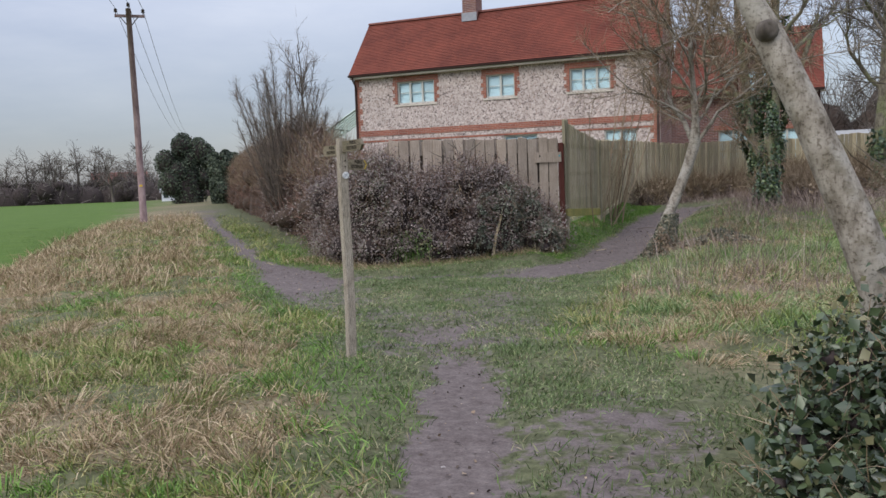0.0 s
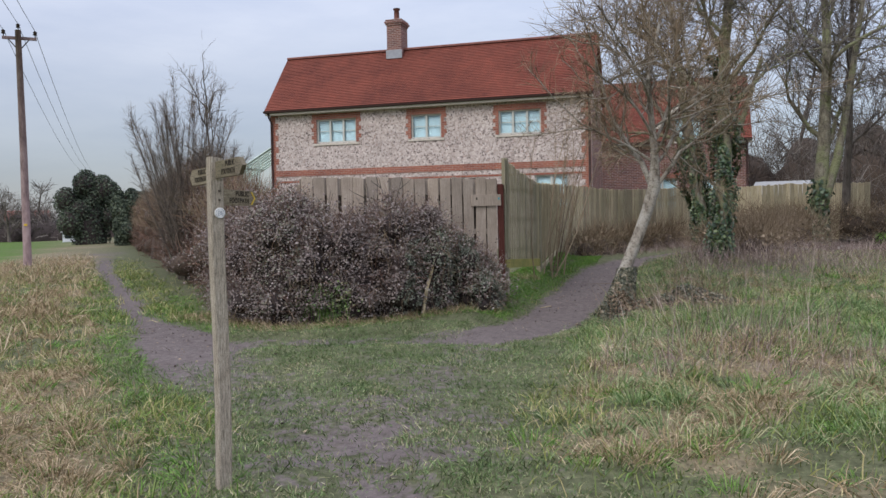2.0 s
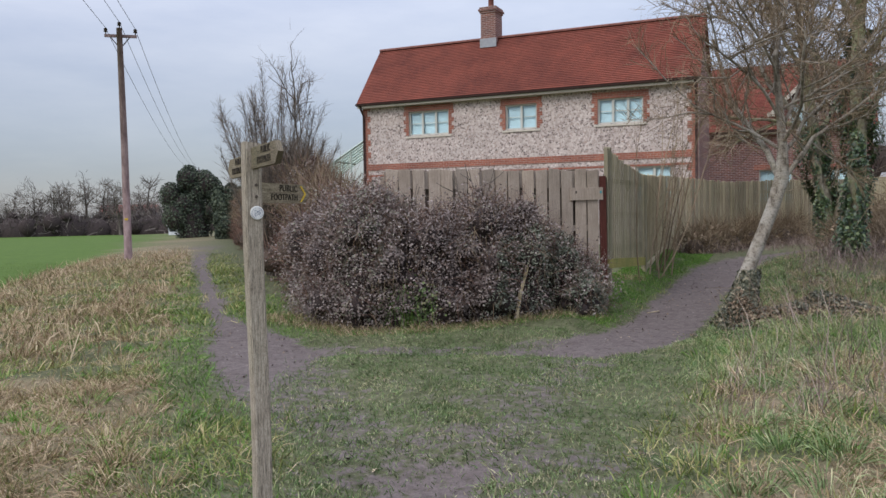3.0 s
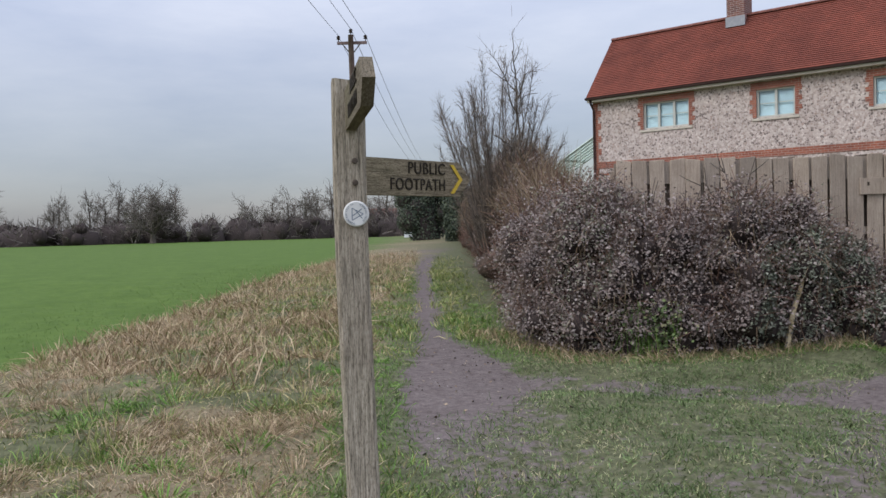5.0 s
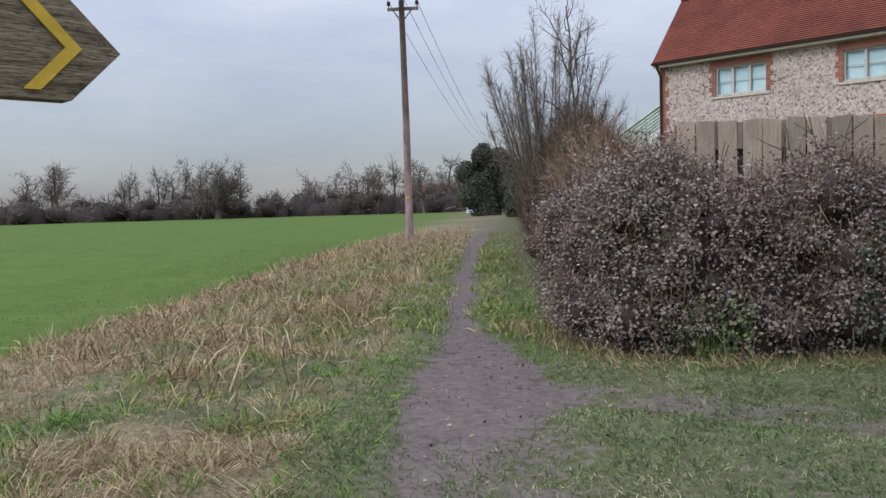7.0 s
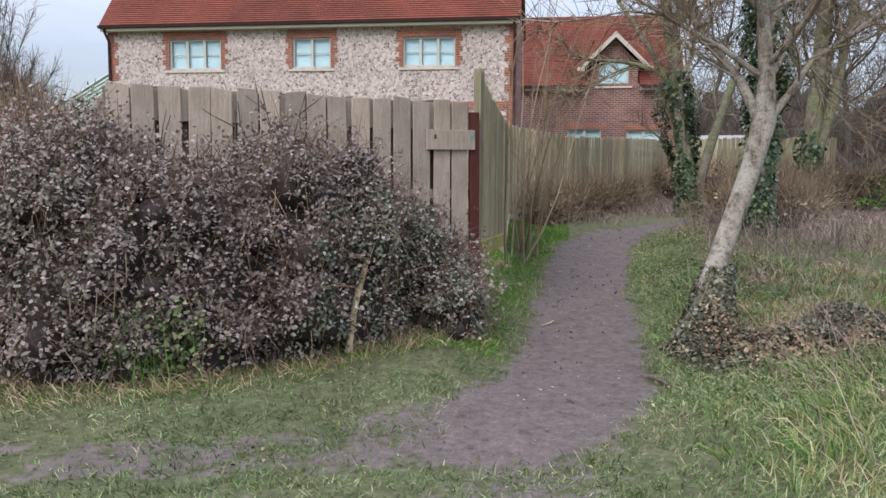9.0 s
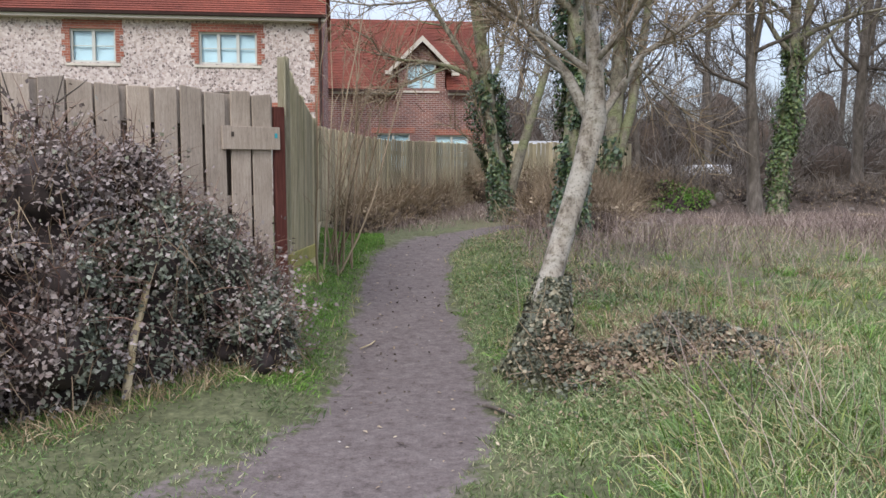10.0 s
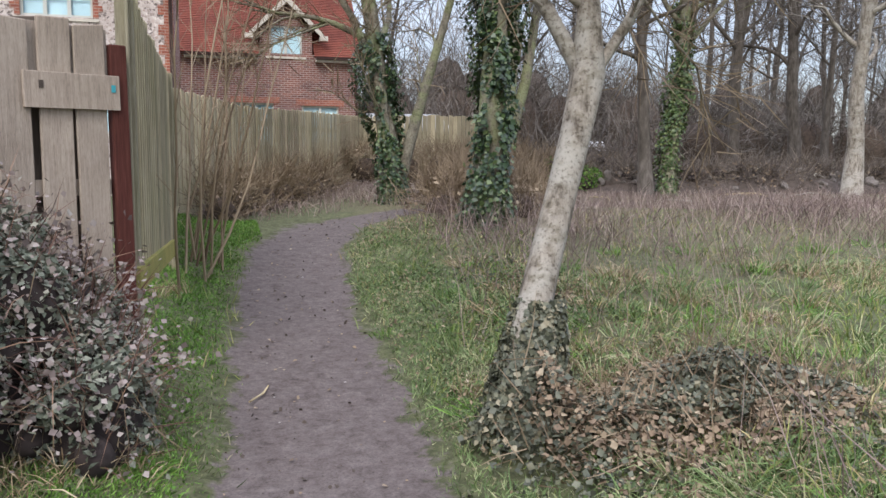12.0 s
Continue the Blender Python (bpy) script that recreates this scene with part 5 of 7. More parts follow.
def thorny(ob, lumps, n_shoot, length, leaf_mat, rng, size=0.016, width=0.006, shoot_mat="twig_red"):
    """Arching canes that stand out of a thicket, with leaves along them."""
    p, n = shell(lumps, n_shoot, rng, 0.12, -0.2)
    d = unit(n + [0, 0, 0.45] + 0.6 * rng.standard_normal(n.shape))
    L = length * (0.35 + rng.random(len(p)))
    piece("shoot_mass", needles("shoots", p, d, L, np.full(len(p), width), MAT[shoot_mat], rng, 0.35, 0.1), ob)
    t = rng.random((len(p), 5))
    q = (p[:, None] + d[:, None] * (L[:, None] * t)[:, :, None] + 0.025 * rng.standard_normal((len(p), 5, 3))).reshape(-1, 3)
    piece("shoot_leaves", kites("shoot_leaves", q, unit(rng.standard_normal(q.shape) + [0, 0, 0.6]), size * (0.6 + 0.8 * rng.random(len(q))), MAT[leaf_mat], rng, 0.5), ob)


# ---- bramble bank in front of the picket fence ----
rng = np.random.default_rng(21)
clump = [(-7.9, 14.15, 0.1, 0.85, 0.85, 1.6), (-7.2, 13.45, 0.1, 0.75, 0.85, 1.7), (-6.75, 13.2, 0.1, 0.6, 0.85, 1.8), (-6.2, 13.22, 0.1, 0.55, 0.75, 1.4),
         (-5.75, 13.42, 0.05, 0.55, 0.7, 1.45), (-5.3, 13.8, 0.05, 0.58, 0.68, 1.72), (-4.85, 14.25, 0.05, 0.55, 0.62, 1.55), (-4.45, 14.66, 0.0, 0.48, 0.5, 1.2), (-4.12, 15.0, 0.0, 0.32, 0.42, 0.8), (-4.02, 14.5, 0.0, 0.33, 0.4, 0.62)]
clump = bushy(clump, 9, rng)
bank = thing("bramble_bank", "dense purple-brown and green bramble thicket against the picket fence", "bramble")
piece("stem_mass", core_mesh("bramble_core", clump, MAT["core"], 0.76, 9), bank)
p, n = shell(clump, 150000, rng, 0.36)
# gaps between the sprays, through which the core's painted-in shade shows
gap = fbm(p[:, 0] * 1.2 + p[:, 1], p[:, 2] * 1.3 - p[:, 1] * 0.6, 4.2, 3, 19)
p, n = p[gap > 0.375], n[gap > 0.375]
green = (fbm(p[:, 0], p[:, 2], 1.1, 3, 9) + 0.11 * (p[:, 0] + 5.5) - 0.08 * p[:, 2]) > 0.5
for mask, mat, nm in ((~green, "bramble", "leaves"), (green, "bramble_green", "green_leaves")):
    q, m = p[mask], n[mask]
    piece(nm, kites("bramble_leaves", q, unit(0.5 * m + [0, 0, 0.55] + 0.7 * rng.standard_normal(m.shape)), 0.011 + 0.017 * rng.random(len(q)), MAT[mat], rng, 0.38), bank)
thorny(bank, clump, 4200, 0.30, "bramble", rng)
# long pale canes that arch over the top, and dead stems up the fence
p, n = shell(clump, 420, rng, 0.06, 0.1)
piece("cane_mass", needles("bramble_canes", p, n * 0.5 + [0, 0, 0.5] + 0.8 * rng.standard_normal(n.shape), 0.2 + 0.3 * rng.random(len(p)), np.full(len(p), 0.005), MAT["twig_red"], rng, 0.7, 0.25), bank)["kind"] = "stuff"
g = Geo()
for k in range(9):
    f = 0.04 + 0.42 * rng.random()
    q = PA + vec * f + nrm * (0.1 + 0.12 * rng.random())
    pts = wander((q[0], q[1], 0.9), (0.2 * rng.standard_normal(), 0.1 * rng.standard_normal(), 1.0), 0.9 + 0.45 * rng.random(), 6, rng, 0.16, 0.05)
    g.add(*tube(pts, np.linspace(0.012, 0.004, 7), 5, False))
    for _ in range(3):
        j = rng.integers(2, 6)
        g.add(*tube(wander(pts[j], (rng.standard_normal(), 0.2 * rng.standard_normal(), 0.8), 0.2 + 0.2 * rng.random(), 3, rng, 0.2, 0.1), np.linspace(0.007, 0.003, 4), 4, False))
piece("dead_stem_mass", g.mesh("dead_stems", MAT["bark_brown"], True), bank, "bare dead stems against the fence")["kind"] = "stuff"
p, n = shell(clump, 2200, rng, 0.08, -0.5)
piece("stalk_mass", needles("bramble_stalks", p, 0.25 * n + [0, 0, -1] + 0.35 * rng.standard_normal(n.shape), 0.15 + 0.3 * rng.random(len(p)), np.full(len(p), 0.005), MAT["twig_tan"], rng, 0.5), bank)["kind"] = "stuff"
weeds = thing("nettle_patch", "fresh green nettles growing out of the brambles' foot", "weeds")
c = np.array([-5.93, 12.72, 0.25]) + rng.standard_normal((1100, 3)) * [0.2, 0.12, 0.14]
piece("leaves", kites("nettle_leaves", c, unit(rng.standard_normal(c.shape) * 0.7 + [0, -0.4, 0.8]), 0.012 + 0.014 * rng.random(len(c)), MAT["herb"], rng, 0.5), weeds)
c = c[::12]
piece("stem_mass", needles("nettle_stems", c * [1, 1, 0] + [0, 0, -0.1], np.tile([0.05, 0, 1.0], (len(c), 1)) + 0.15 * rng.standard_normal(c.shape), c[:, 2] + 0.15, np.full(len(c), 0.006), MAT["lush"], rng), weeds)

# ---- hedge along the field path ----
hedge_rng = np.random.default_rng(22)
hl = []
for k in range(34):
    s = 3.2 + k * 1.35
    f = k / 33
    n0 = -1.75 - 0.25 * hedge_rng.random() - 0.3 * f
    x, y = N0[0] + U[0] * s - U[1] * n0, N0[1] + U[1] * s + U[0] * n0
    top = 1.7 + 0.35 * hedge_rng.random() + 1.35 * float(smooth(5.5, 11, s))
    hl.append((x, y, gz(x, y) + 0.1, 1.1, 0.95, top))
near_hl = bushy(hl[:11], 6, hedge_rng)
hl = near_hl + bushy(hl[11:], 3, hedge_rng)
hedge = thing("field_hedge", "tall unclipped brown winter hedge beside the field path", "hedge")
# filling lumps, coloured for the shade behind the hedge's twigs
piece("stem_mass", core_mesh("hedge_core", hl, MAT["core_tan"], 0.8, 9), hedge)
p, n = shell(near_hl, 52000, hedge_rng, 0.4)
piece("leaves", kites("hedge_leaves", p, unit(0.5 * n + [0, 0, 0.55] + 0.7 * hedge_rng.standard_normal(n.shape)), 0.014 + 0.018 * hedge_rng.random(len(p)), MAT["bramble"], hedge_rng, 0.5), hedge)
p, n = shell(hl, 36000, hedge_rng, 0.4)
piece("twig_mass", needles("hedge_twigs", p, n * 0.7 + [0, 0, 0.6] + 0.6 * hedge_rng.standard_normal(n.shape), 0.15 + 0.4 * hedge_rng.random(len(p)), np.full(len(p), 0.012), MAT["twig_red"], hedge_rng, 0.35), hedge)
p, n = shell(hl, 22000, hedge_rng, 0.25)
p, n = p[p[:, 2] > 1.2], n[p[:, 2] > 1.2]
piece("pale_twig_mass", needles("hedge_pale_twigs", p, n * 0.4 + [0, 0, 0.8] + 0.5 * hedge_rng.standard_normal(n.shape), 0.25 + 0.6 * hedge_rng.random(len(p)), np.full(len(p), 0.011), MAT["twig_tan"], hedge_rng, 0.25), hedge)

# bare shrub tree standing in the hedge
sx, sy = -13.1, 19.8
shrub = thing("hazel_shrub", "tall bare many-stemmed shrub with tan twigs in the hedge", "shrub")
rng = np.random.default_rng(33)
stem, P, D, L = Geo(), [], [], []
for i in range(34):
    a, o = rng.random() * 6.28, rng.random() * 0.4
    w = 0.03 + 0.32 * rng.random()
    d = np.array([math.cos(a) * w, math.sin(a) * w, 1.0])
    ln = (6.1 - 5.6 * w) * (0.75 + 0.25 * rng.random())
    pts = wander((sx + o * math.cos(a), sy + o * math.sin(a), gz(sx, sy)), d, ln, 7, rng, 0.035, 0.0)
    stem.add(*tube(pts, np.linspace(0.022, 0.004, 8), 5, False))
    k = 230
    t = 0.22 + 0.78 * rng.random(k)
    q = np.stack([np.interp(t * 7, range(8), pts[:, c]) for c in range(3)], 1)
    P.append(q)
    dd = unit(pts[-1] - pts[0]) + rng.standard_normal((k, 3)) * 0.36
    D.append(dd)
    ll = (0.2 + 0.55 * rng.random(k)) * (1.1 - 0.5 * t)
    L.append(ll)
    P.append(q + unit(dd) * (ll * 0.5)[:, None])
    D.append(unit(dd) + rng.standard_normal((k, 3)) * 0.5)
    L.append(ll * 0.55)
pts = wander((sx + 0.5, sy + 0.3, gz(sx, sy)), (0.05, 0.02, 1), 4.5, 8, rng, 0.05, 0.0)
lead, lp, ld, ll, lw = grow_tree(pts, np.linspace(0.04, 0.015, 9), rng, limbs=10, limb_len=1.0, first=0.4, twigs=260, twig_len=0.4, twig_w=0.012, spread=0.7, up=0.1, sub=3)
stem.add(np.concatenate(lead.v), lead.f)
P.append(lp), D.append(ld), L.append(ll)
P, D, L = np.concatenate(P), np.concatenate(D), np.concatenate(L)
piece("stem_mass", stem.mesh("shrub_stems", MAT["bark_brown"], True), shrub)
piece("crown", needles("shrub_twigs", P, D, L, np.full(len(P), 0.0068), MAT["twig_hazel"], rng, 0.2), shrub)

# ---- trees near the lane ----
tree("leaning_tree", "pale-barked bare tree leaning over an ivy-covered foot",
     [(-1.90, 14.28, 0.1), (-1.83, 14.36, 0.5), (-1.72, 14.46, 0.8), (-1.59, 14.56, 1.15), (-1.47, 14.64, 1.5), (-1.37, 14.70, 1.86), (-1.36, 14.74, 2.25), (-1.40, 14.80, 2.8), (-1.46, 14.88, 3.5)],
     [0.13, 0.098, 0.09, 0.086, 0.087, 0.098, 0.066, 0.05, 0.036], 5, "bark_pale", "twig_tan", limbs=10, limb_len=2.4, first=0.7, twigs=4200, twig_len=0.42, twig_w=0.008, up=0.05, sub=7, limb_r=0.3,
     own_limbs=[([(-1.40, 14.70, 1.84), (-1.56, 14.86, 2.23), (-1.78, 15.02, 2.55), (-2.05, 15.2, 3.0), (-2.3, 15.35, 3.9)], 0.052),
                ([(-1.35, 14.70, 1.84), (-1.10, 14.74, 2.18), (-1.00, 14.75, 2.36), (-0.62, 14.78, 2.62), (-0.3, 14.86, 2.88), (0.3, 14.95, 3.2)], 0.036)])
tree("ivy_tree", "bare tree with its trunk wrapped in dark ivy", straight(-0.30, 19.7, 5.6, (0.35, 0.2), 6, 3), [0.2, 0.17, 0.15, 0.13, 0.11, 0.08], 6, "bark_grey", "twig_grey",
     ivy=(4.8, 0.38, 12000, 0.03), limbs=9, limb_len=3.0, first=0.5, twigs=2600, twig_len=0.5, twig_w=0.012, group="ivy-clad trees")
tree("ivy_tree", "forked bare tree with ivy round its lower stems", straight(-0.55, 23.8, 5.2, (-0.5, 0.2), 6, 4), [0.24, 0.17, 0.15, 0.13, 0.11, 0.08], 7, "bark_grey", "twig_tan",
     ivy=(3.4, 0.40, 8000, 0.03), limbs=7, limb_len=3.4, first=0.45, twigs=2300, twig_len=0.55, twig_w=0.014, group="ivy-clad trees",
     own_limbs=[([(-0.5, 23.8, 0.7), (-0.15, 23.8, 2.0), (0.3, 23.9, 3.4), (0.9, 24.0, 5.4)], 0.12), ([(-0.6, 23.8, 0.9), (-0.75, 23.7, 2.4), (-1.2, 23.8, 3.6), (-2.0, 23.8, 4.8)], 0.1)])
tree("tall_tree", "tall grey-barked bare tree beyond the fence corner", straight(2.75, 27.2, 7.5, (0.2, 0), 6, 9), [0.26, 0.2, 0.17, 0.15, 0.12, 0.09], 8, "bark_grey", "twig_grey",
     limbs=10, limb_len=4.0, first=0.35, twigs=2600, twig_len=0.7, twig_w=0.016, ivy=(2.4, 0.36, 900, 0.05), group="bare woodland trees",
     own_limbs=[([(2.75, 27.2, 1.6), (3.15, 27.2, 3.0), (3.5, 27.3, 5.0), (3.9, 27.4, 8.0)], 0.15)])
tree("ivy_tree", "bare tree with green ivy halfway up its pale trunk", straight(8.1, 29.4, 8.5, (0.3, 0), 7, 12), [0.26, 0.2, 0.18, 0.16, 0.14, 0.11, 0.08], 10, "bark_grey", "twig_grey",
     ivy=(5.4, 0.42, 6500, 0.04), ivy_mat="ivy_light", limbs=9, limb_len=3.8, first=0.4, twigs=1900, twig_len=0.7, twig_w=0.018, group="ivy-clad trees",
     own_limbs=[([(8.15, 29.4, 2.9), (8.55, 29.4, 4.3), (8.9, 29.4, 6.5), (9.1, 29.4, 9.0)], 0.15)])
for i, (x, y, h, r, lean) in enumerate(((7.45, 29.3, 8.0, 0.19, (-0.25, 0)), (13.9, 29.2, 9.0, 0.26, (0.4, 0)), (13.2, 33.8, 9.5, 0.22, (0.2, 0)), (15.2, 33.2, 9.5, 0.25, (-0.2, 0)), (17.5, 34.5, 9.0, 0.16, (0.2, 0)), (3.9, 30.6, 8.0, 0.15, (0.3, 0)))):
    t = straight(x, y, h, lean, 7, 40 + i)
    tree("tall_tree", "tall bare tree at the edge of the wood" if i != 1 else "pale-trunked forked bare tree at the edge of the wood", t, np.linspace(r, r * 0.35, 7) * [1.25, 1, 1, 1, 1, 1, 1], 50 + i, "bark_pale" if i == 1 else "bark_brown", "twig_grey",
         limbs=9, limb_len=3.6, first=0.35, twigs=1500, twig_len=0.75, twig_w=0.018, group="bare woodland trees",
         own_limbs=[(t[3:] * 1.0 + np.linspace(0, 1, 4)[:, None] * [0.9, 0.1, 0], r * 0.6)] if i < 4 else ())

# near leaning tree over an evergreen bush
tree("near_tree", "smooth grey leaning tree with a knot, rooted in an evergreen bush",
     [(0.60, 4.75, -0.1), (0.49, 4.72, 0.72), (0.31, 4.7, 1.2), (0.13, 4.7, 1.645), (-0.06, 4.72, 2.07), (-0.17, 4.72, 2.3), (-0.35, 4.75, 3.2)],
     [0.14, 0.115, 0.098, 0.086, 0.082, 0.06, 0.045], 15, "bark_pale", "twig_grey", limbs=4, limb_len=1.8, first=0.85, twigs=500, twig_len=0.4, twig_w=0.008,
     own_limbs=[([(0.46, 4.75, 0.5), (0.58, 4.8, 0.95), (0.66, 4.85, 1.5), (0.85, 4.9, 2.6)], 0.075)])
knot = Geo()
knot.add(*tube([(-0.06, 4.66, 2.07), (-0.055, 4.62, 2.07), (-0.05, 4.60, 2.072), (-0.05, 4.615, 2.072)], [0.06, 0.055, 0.035, 0.02], 12))
piece("knot", knot.mesh("knot", MAT["bark_brown"], True), bpy.data.objects["near_tree"], "dark healed branch scar")

rng = np.random.default_rng(61)
near_bush = bushy([(0.14, 3.85, -0.05, 0.24, 0.3, 0.45), (0.08, 3.4, -0.05, 0.2, 0.24, 0.26), (0.36, 4.2, 0.0, 0.32, 0.32, 0.7), (0.6, 3.8, 0.0, 0.4, 0.4, 0.66), (0.8, 4.5, 0.0, 0.45, 0.45, 0.85), (0.5, 3.2, -0.05, 0.3, 0.3, 0.42)], 10, rng, 0.2, 0.4)
bush = thing("evergreen_bush", "dark glossy evergreen ivy bush at the tree's foot", "bush")
# solid lumps coloured as dark as the bush's shaded inside
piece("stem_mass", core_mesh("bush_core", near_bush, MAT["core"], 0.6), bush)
p, n = shell(near_bush, 9500, rng, 0.45)
piece("leaves", kites("bush_leaves", p, unit(n + [0, 0, 0.4] + 0.8 * rng.standard_normal(n.shape)), 0.016 + 0.018 * rng.random(len(p)), MAT["bush_leaf"], rng, 0.36), bush)
thorny(bush, near_bush, 420, 0.2, "bush_leaf", rng, 0.026, 0.005, "twig_tan")
p, n = shell(near_bush, 160, rng, 0.1)
piece("shoot_mass", needles("bush_shoots", p, n + 0.5 * rng.standard_normal(n.shape), 0.1 + 0.2 * rng.random(len(p)), np.full(len(p), 0.006), MAT["twig_tan"], rng), bush)


def scatter(n, x0, x1, y0, y1, rng, keep=None):
    x, y = x0 + (x1 - x0) * rng.random(n), y0 + (y1 - y0) * rng.random(n)
    if keep is not None:
        k = rng.random(n) < keep(x, y)
        x, y = x[k], y[k]
    return np.stack([x, y, ground_z(x, y)], 1)


def stuff(name, me, label, category):
    return tagged(new(name, me), label, category, kind="stuff")


def lane_side(x, y):
    d, w = to_line(x, y, PATH_LANE)
    return smooth(0.1, 0.7, d - w)


# ivy and litter mound round the leaning tree


def mound_top(x, y):
    return 0.5 * np.exp(-(((x + 1.88) / 0.2) ** 2 + ((y - 14.08) / 0.28) ** 2)) + 0.27 * np.exp(-(((x + 1.05) / 0.8) ** 2 + ((y - 13.95) / 0.55) ** 2)) + 0.05 * np.exp(-(((x + 1.0) / 0.5) ** 2 + ((y - 16.8) / 1.0) ** 2))


ivy_bed = thing("ivy_mound", "low mound of ivy and dead leaves round the leaning tree's foot", "ivy")
P = scatter(150000, -2.6, 0.4, 12.8, 18.5, rng, lambda x, y: np.clip(mound_top(x, y) * 4.5, 0, 1) * lane_side(x, y))
top = mound_top(P[:, 0], P[:, 1]) * (0.55 + 0.8 * fbm(P[:, 0], P[:, 1], 3.2, 3, 14))
P[:, 2] += top * rng.random(len(P)) ** 0.4
dead = fbm(P[:, 0], P[:, 1], 2.6, 3, 4) + 0.5 * rng.random(len(P)) + 0.3 * np.clip(P[:, 0] + 1.55, -0.6, 0.35) + 0.2 * np.clip(13.9 - P[:, 1], -0.5, 0.5) > 0.90
for mask, mat, nm in ((~dead, "mound_leaf", "leaves"), (dead, "dead_leaf", "dead_leaves")):
    q = P[mask][:26000]
    piece(nm, kites("mound_leaves", q, unit(rng.standard_normal(q.shape) * 0.8 + [0, -0.2, 1]), 0.008 + 0.018 * rng.random(len(q)) ** 1.5, MAT[mat], rng, 0.55), ivy_bed)
q = P[rng.choice(len(P), 900)]
piece("shoot_mass", needles("mound_shoots", q, rng.standard_normal(q.shape) + [0, 0, 0.8], 0.12 + 0.25 * rng.random(len(q)), np.full(len(q), 0.006), MAT["twig_tan"], rng, 0.5), ivy_bed)

# ivy that climbs the foot of the trunk
k = 7000
f = rng.random(k) ** 0.8
a = rng.random(k) * 2 * np.pi
foot_r = (0.12 + 0.17 * (1 - f) ** 1.3) * (0.7 + 0.6 * fbm(np.cos(a) * 2 + 5, f * 3 + np.sin(a) * 2, 1.0, 3, 17)) * (0.75 + 0.3 * rng.random(k))
c = np.stack([-1.92 + 0.17 * f + foot_r * np.cos(a), 14.24 + 0.17 * f + foot_r * np.sin(a), gz(-1.9, 14.2) + 0.72 * f], 1)
m = unit(np.stack([np.cos(a), np.sin(a), np.full(k, 0.4)], 1) + 0.5 * rng.standard_normal((k, 3)))
piece("climbing_ivy", kites("climbing_ivy", c, m, 0.010 + 0.016 * rng.random(k), MAT["mound_leaf"], rng, 0.55), ivy_bed)["kind"] = "stuff"

# low herbs and ivy that creep beside the lane
P = scatter(52000, -2.5, 0.2, 12.6, 20.5, rng, lambda x, y: smooth(0.0, 0.35, to_line(x, y, PATH_LANE)[0] - 0.52) * smooth(0.2, -1.2, x) * (0.1 + 0.9 * smooth(0.4, 0.62, fbm(x, y, 2.4, 3, 88))))
P[:, 2] += 0.10 * rng.random(len(P)) * (0.4 + fbm(P[:, 0], P[:, 1], 2.2, 3, 89))
old = rng.random(len(P)) < 0.08 + 0.3 * smooth(0.45, 0.6, fbm(P[:, 0], P[:, 1], 1.7, 3, 91))
for mask, mat, nm, label in ((~old, "herb", "low_herbs", "low green herbs and creeping leaves beside the lane"), (old, "dead_leaf", "leaf_litter", "brown leaf litter among the herbs beside the lane")):
    q = P[mask]
    stuff(nm, kites(nm, q, unit(rng.standard_normal(q.shape) * 0.8 + [0, -0.3, 0.8]), 0.007 + 0.014 * rng.random(len(q)) ** 1.5, MAT[mat], rng, 0.3), label, "herbs" if nm == "low_herbs" else "litter")

# suckers beside the lane fence
sap = thing("fence_saplings", "cluster of thin bare saplings against the lane fence", "sapling")
stem, P, D, L = Geo(), [], [], []
for i in range(13):
    a = rng.random() * 6.28
    x0, y0 = -3.6 + 0.1 * rng.standard_normal(), 18.6 + 0.6 * rng.standard_normal()
    d = np.array([0.1 + 0.2 * rng.standard_normal(), 0.25 * rng.standard_normal(), 1.0])
    ln = 1.8 + 2.3 * rng.random()
    pts = wander((x0, y0, gz(x0, y0)), d, ln, 7, rng, 0.07, 0.02)
    pts[:, 0] = -3.74 + np.abs(pts[:, 0] + 3.74)
    stem.add(*tube(pts, np.linspace(0.014, 0.004, 8), 5, False))
    k = 44
    t = 0.25 + 0.75 * rng.random(k)
    P.append(np.stack([np.interp(t * 7, range(8), pts[:, c]) for c in range(3)], 1))
    D.append(unit(pts[-1] - pts[0]) + rng.standard_normal((k, 3)) * [0.5, 0.5, 0.3])
    L.append(0.15 + 0.4 * rng.random(k))
P, D, L = np.concatenate(P), np.concatenate(D), np.concatenate(L)
piece("stem_mass", stem.mesh("sapling_stems", MAT["twig_tan"], True), sap)
piece("twig_mass", needles("sapling_twigs", P, D, L, np.full(len(P), 0.006), MAT["twig_tan"], rng), sap)

# ---- undergrowth: uncountable stems and thickets ----


rng = np.random.default_rng(71)


def brushy(x, y):
    fence = 0.8 * smooth(0.0, 0.4, (x + 3.98) - 0.444 * (y - 21.9)) * smooth(2.6, 1.2, (x + 3.98) - 0.444 * (y - 21.9)) * smooth(21.0, 22.5, y)
    right = smooth(-1.6, -0.4, x) * smooth(16.6, 19.6, y)
    return np.clip(fence + right, 0, 1) * lane_side(x, y) * (0.35 + 0.65 * smooth(0.35, 0.6, fbm(x, y, 0.5, 3, 77)))


p = scatter(92000, -4, 18, 15, 31.5, rng, lambda x, y: brushy(x, y) * (0.35 + 0.65 * smooth(20, 8, x)))
h = (0.16 + 0.42 * rng.random(len(p))) * (0.5 + 0.8 * fbm(p[:, 0], p[:, 1], 0.7, 3, 78)) * (1.0 - 0.5 * smooth(19, 27, p[:, 1]))
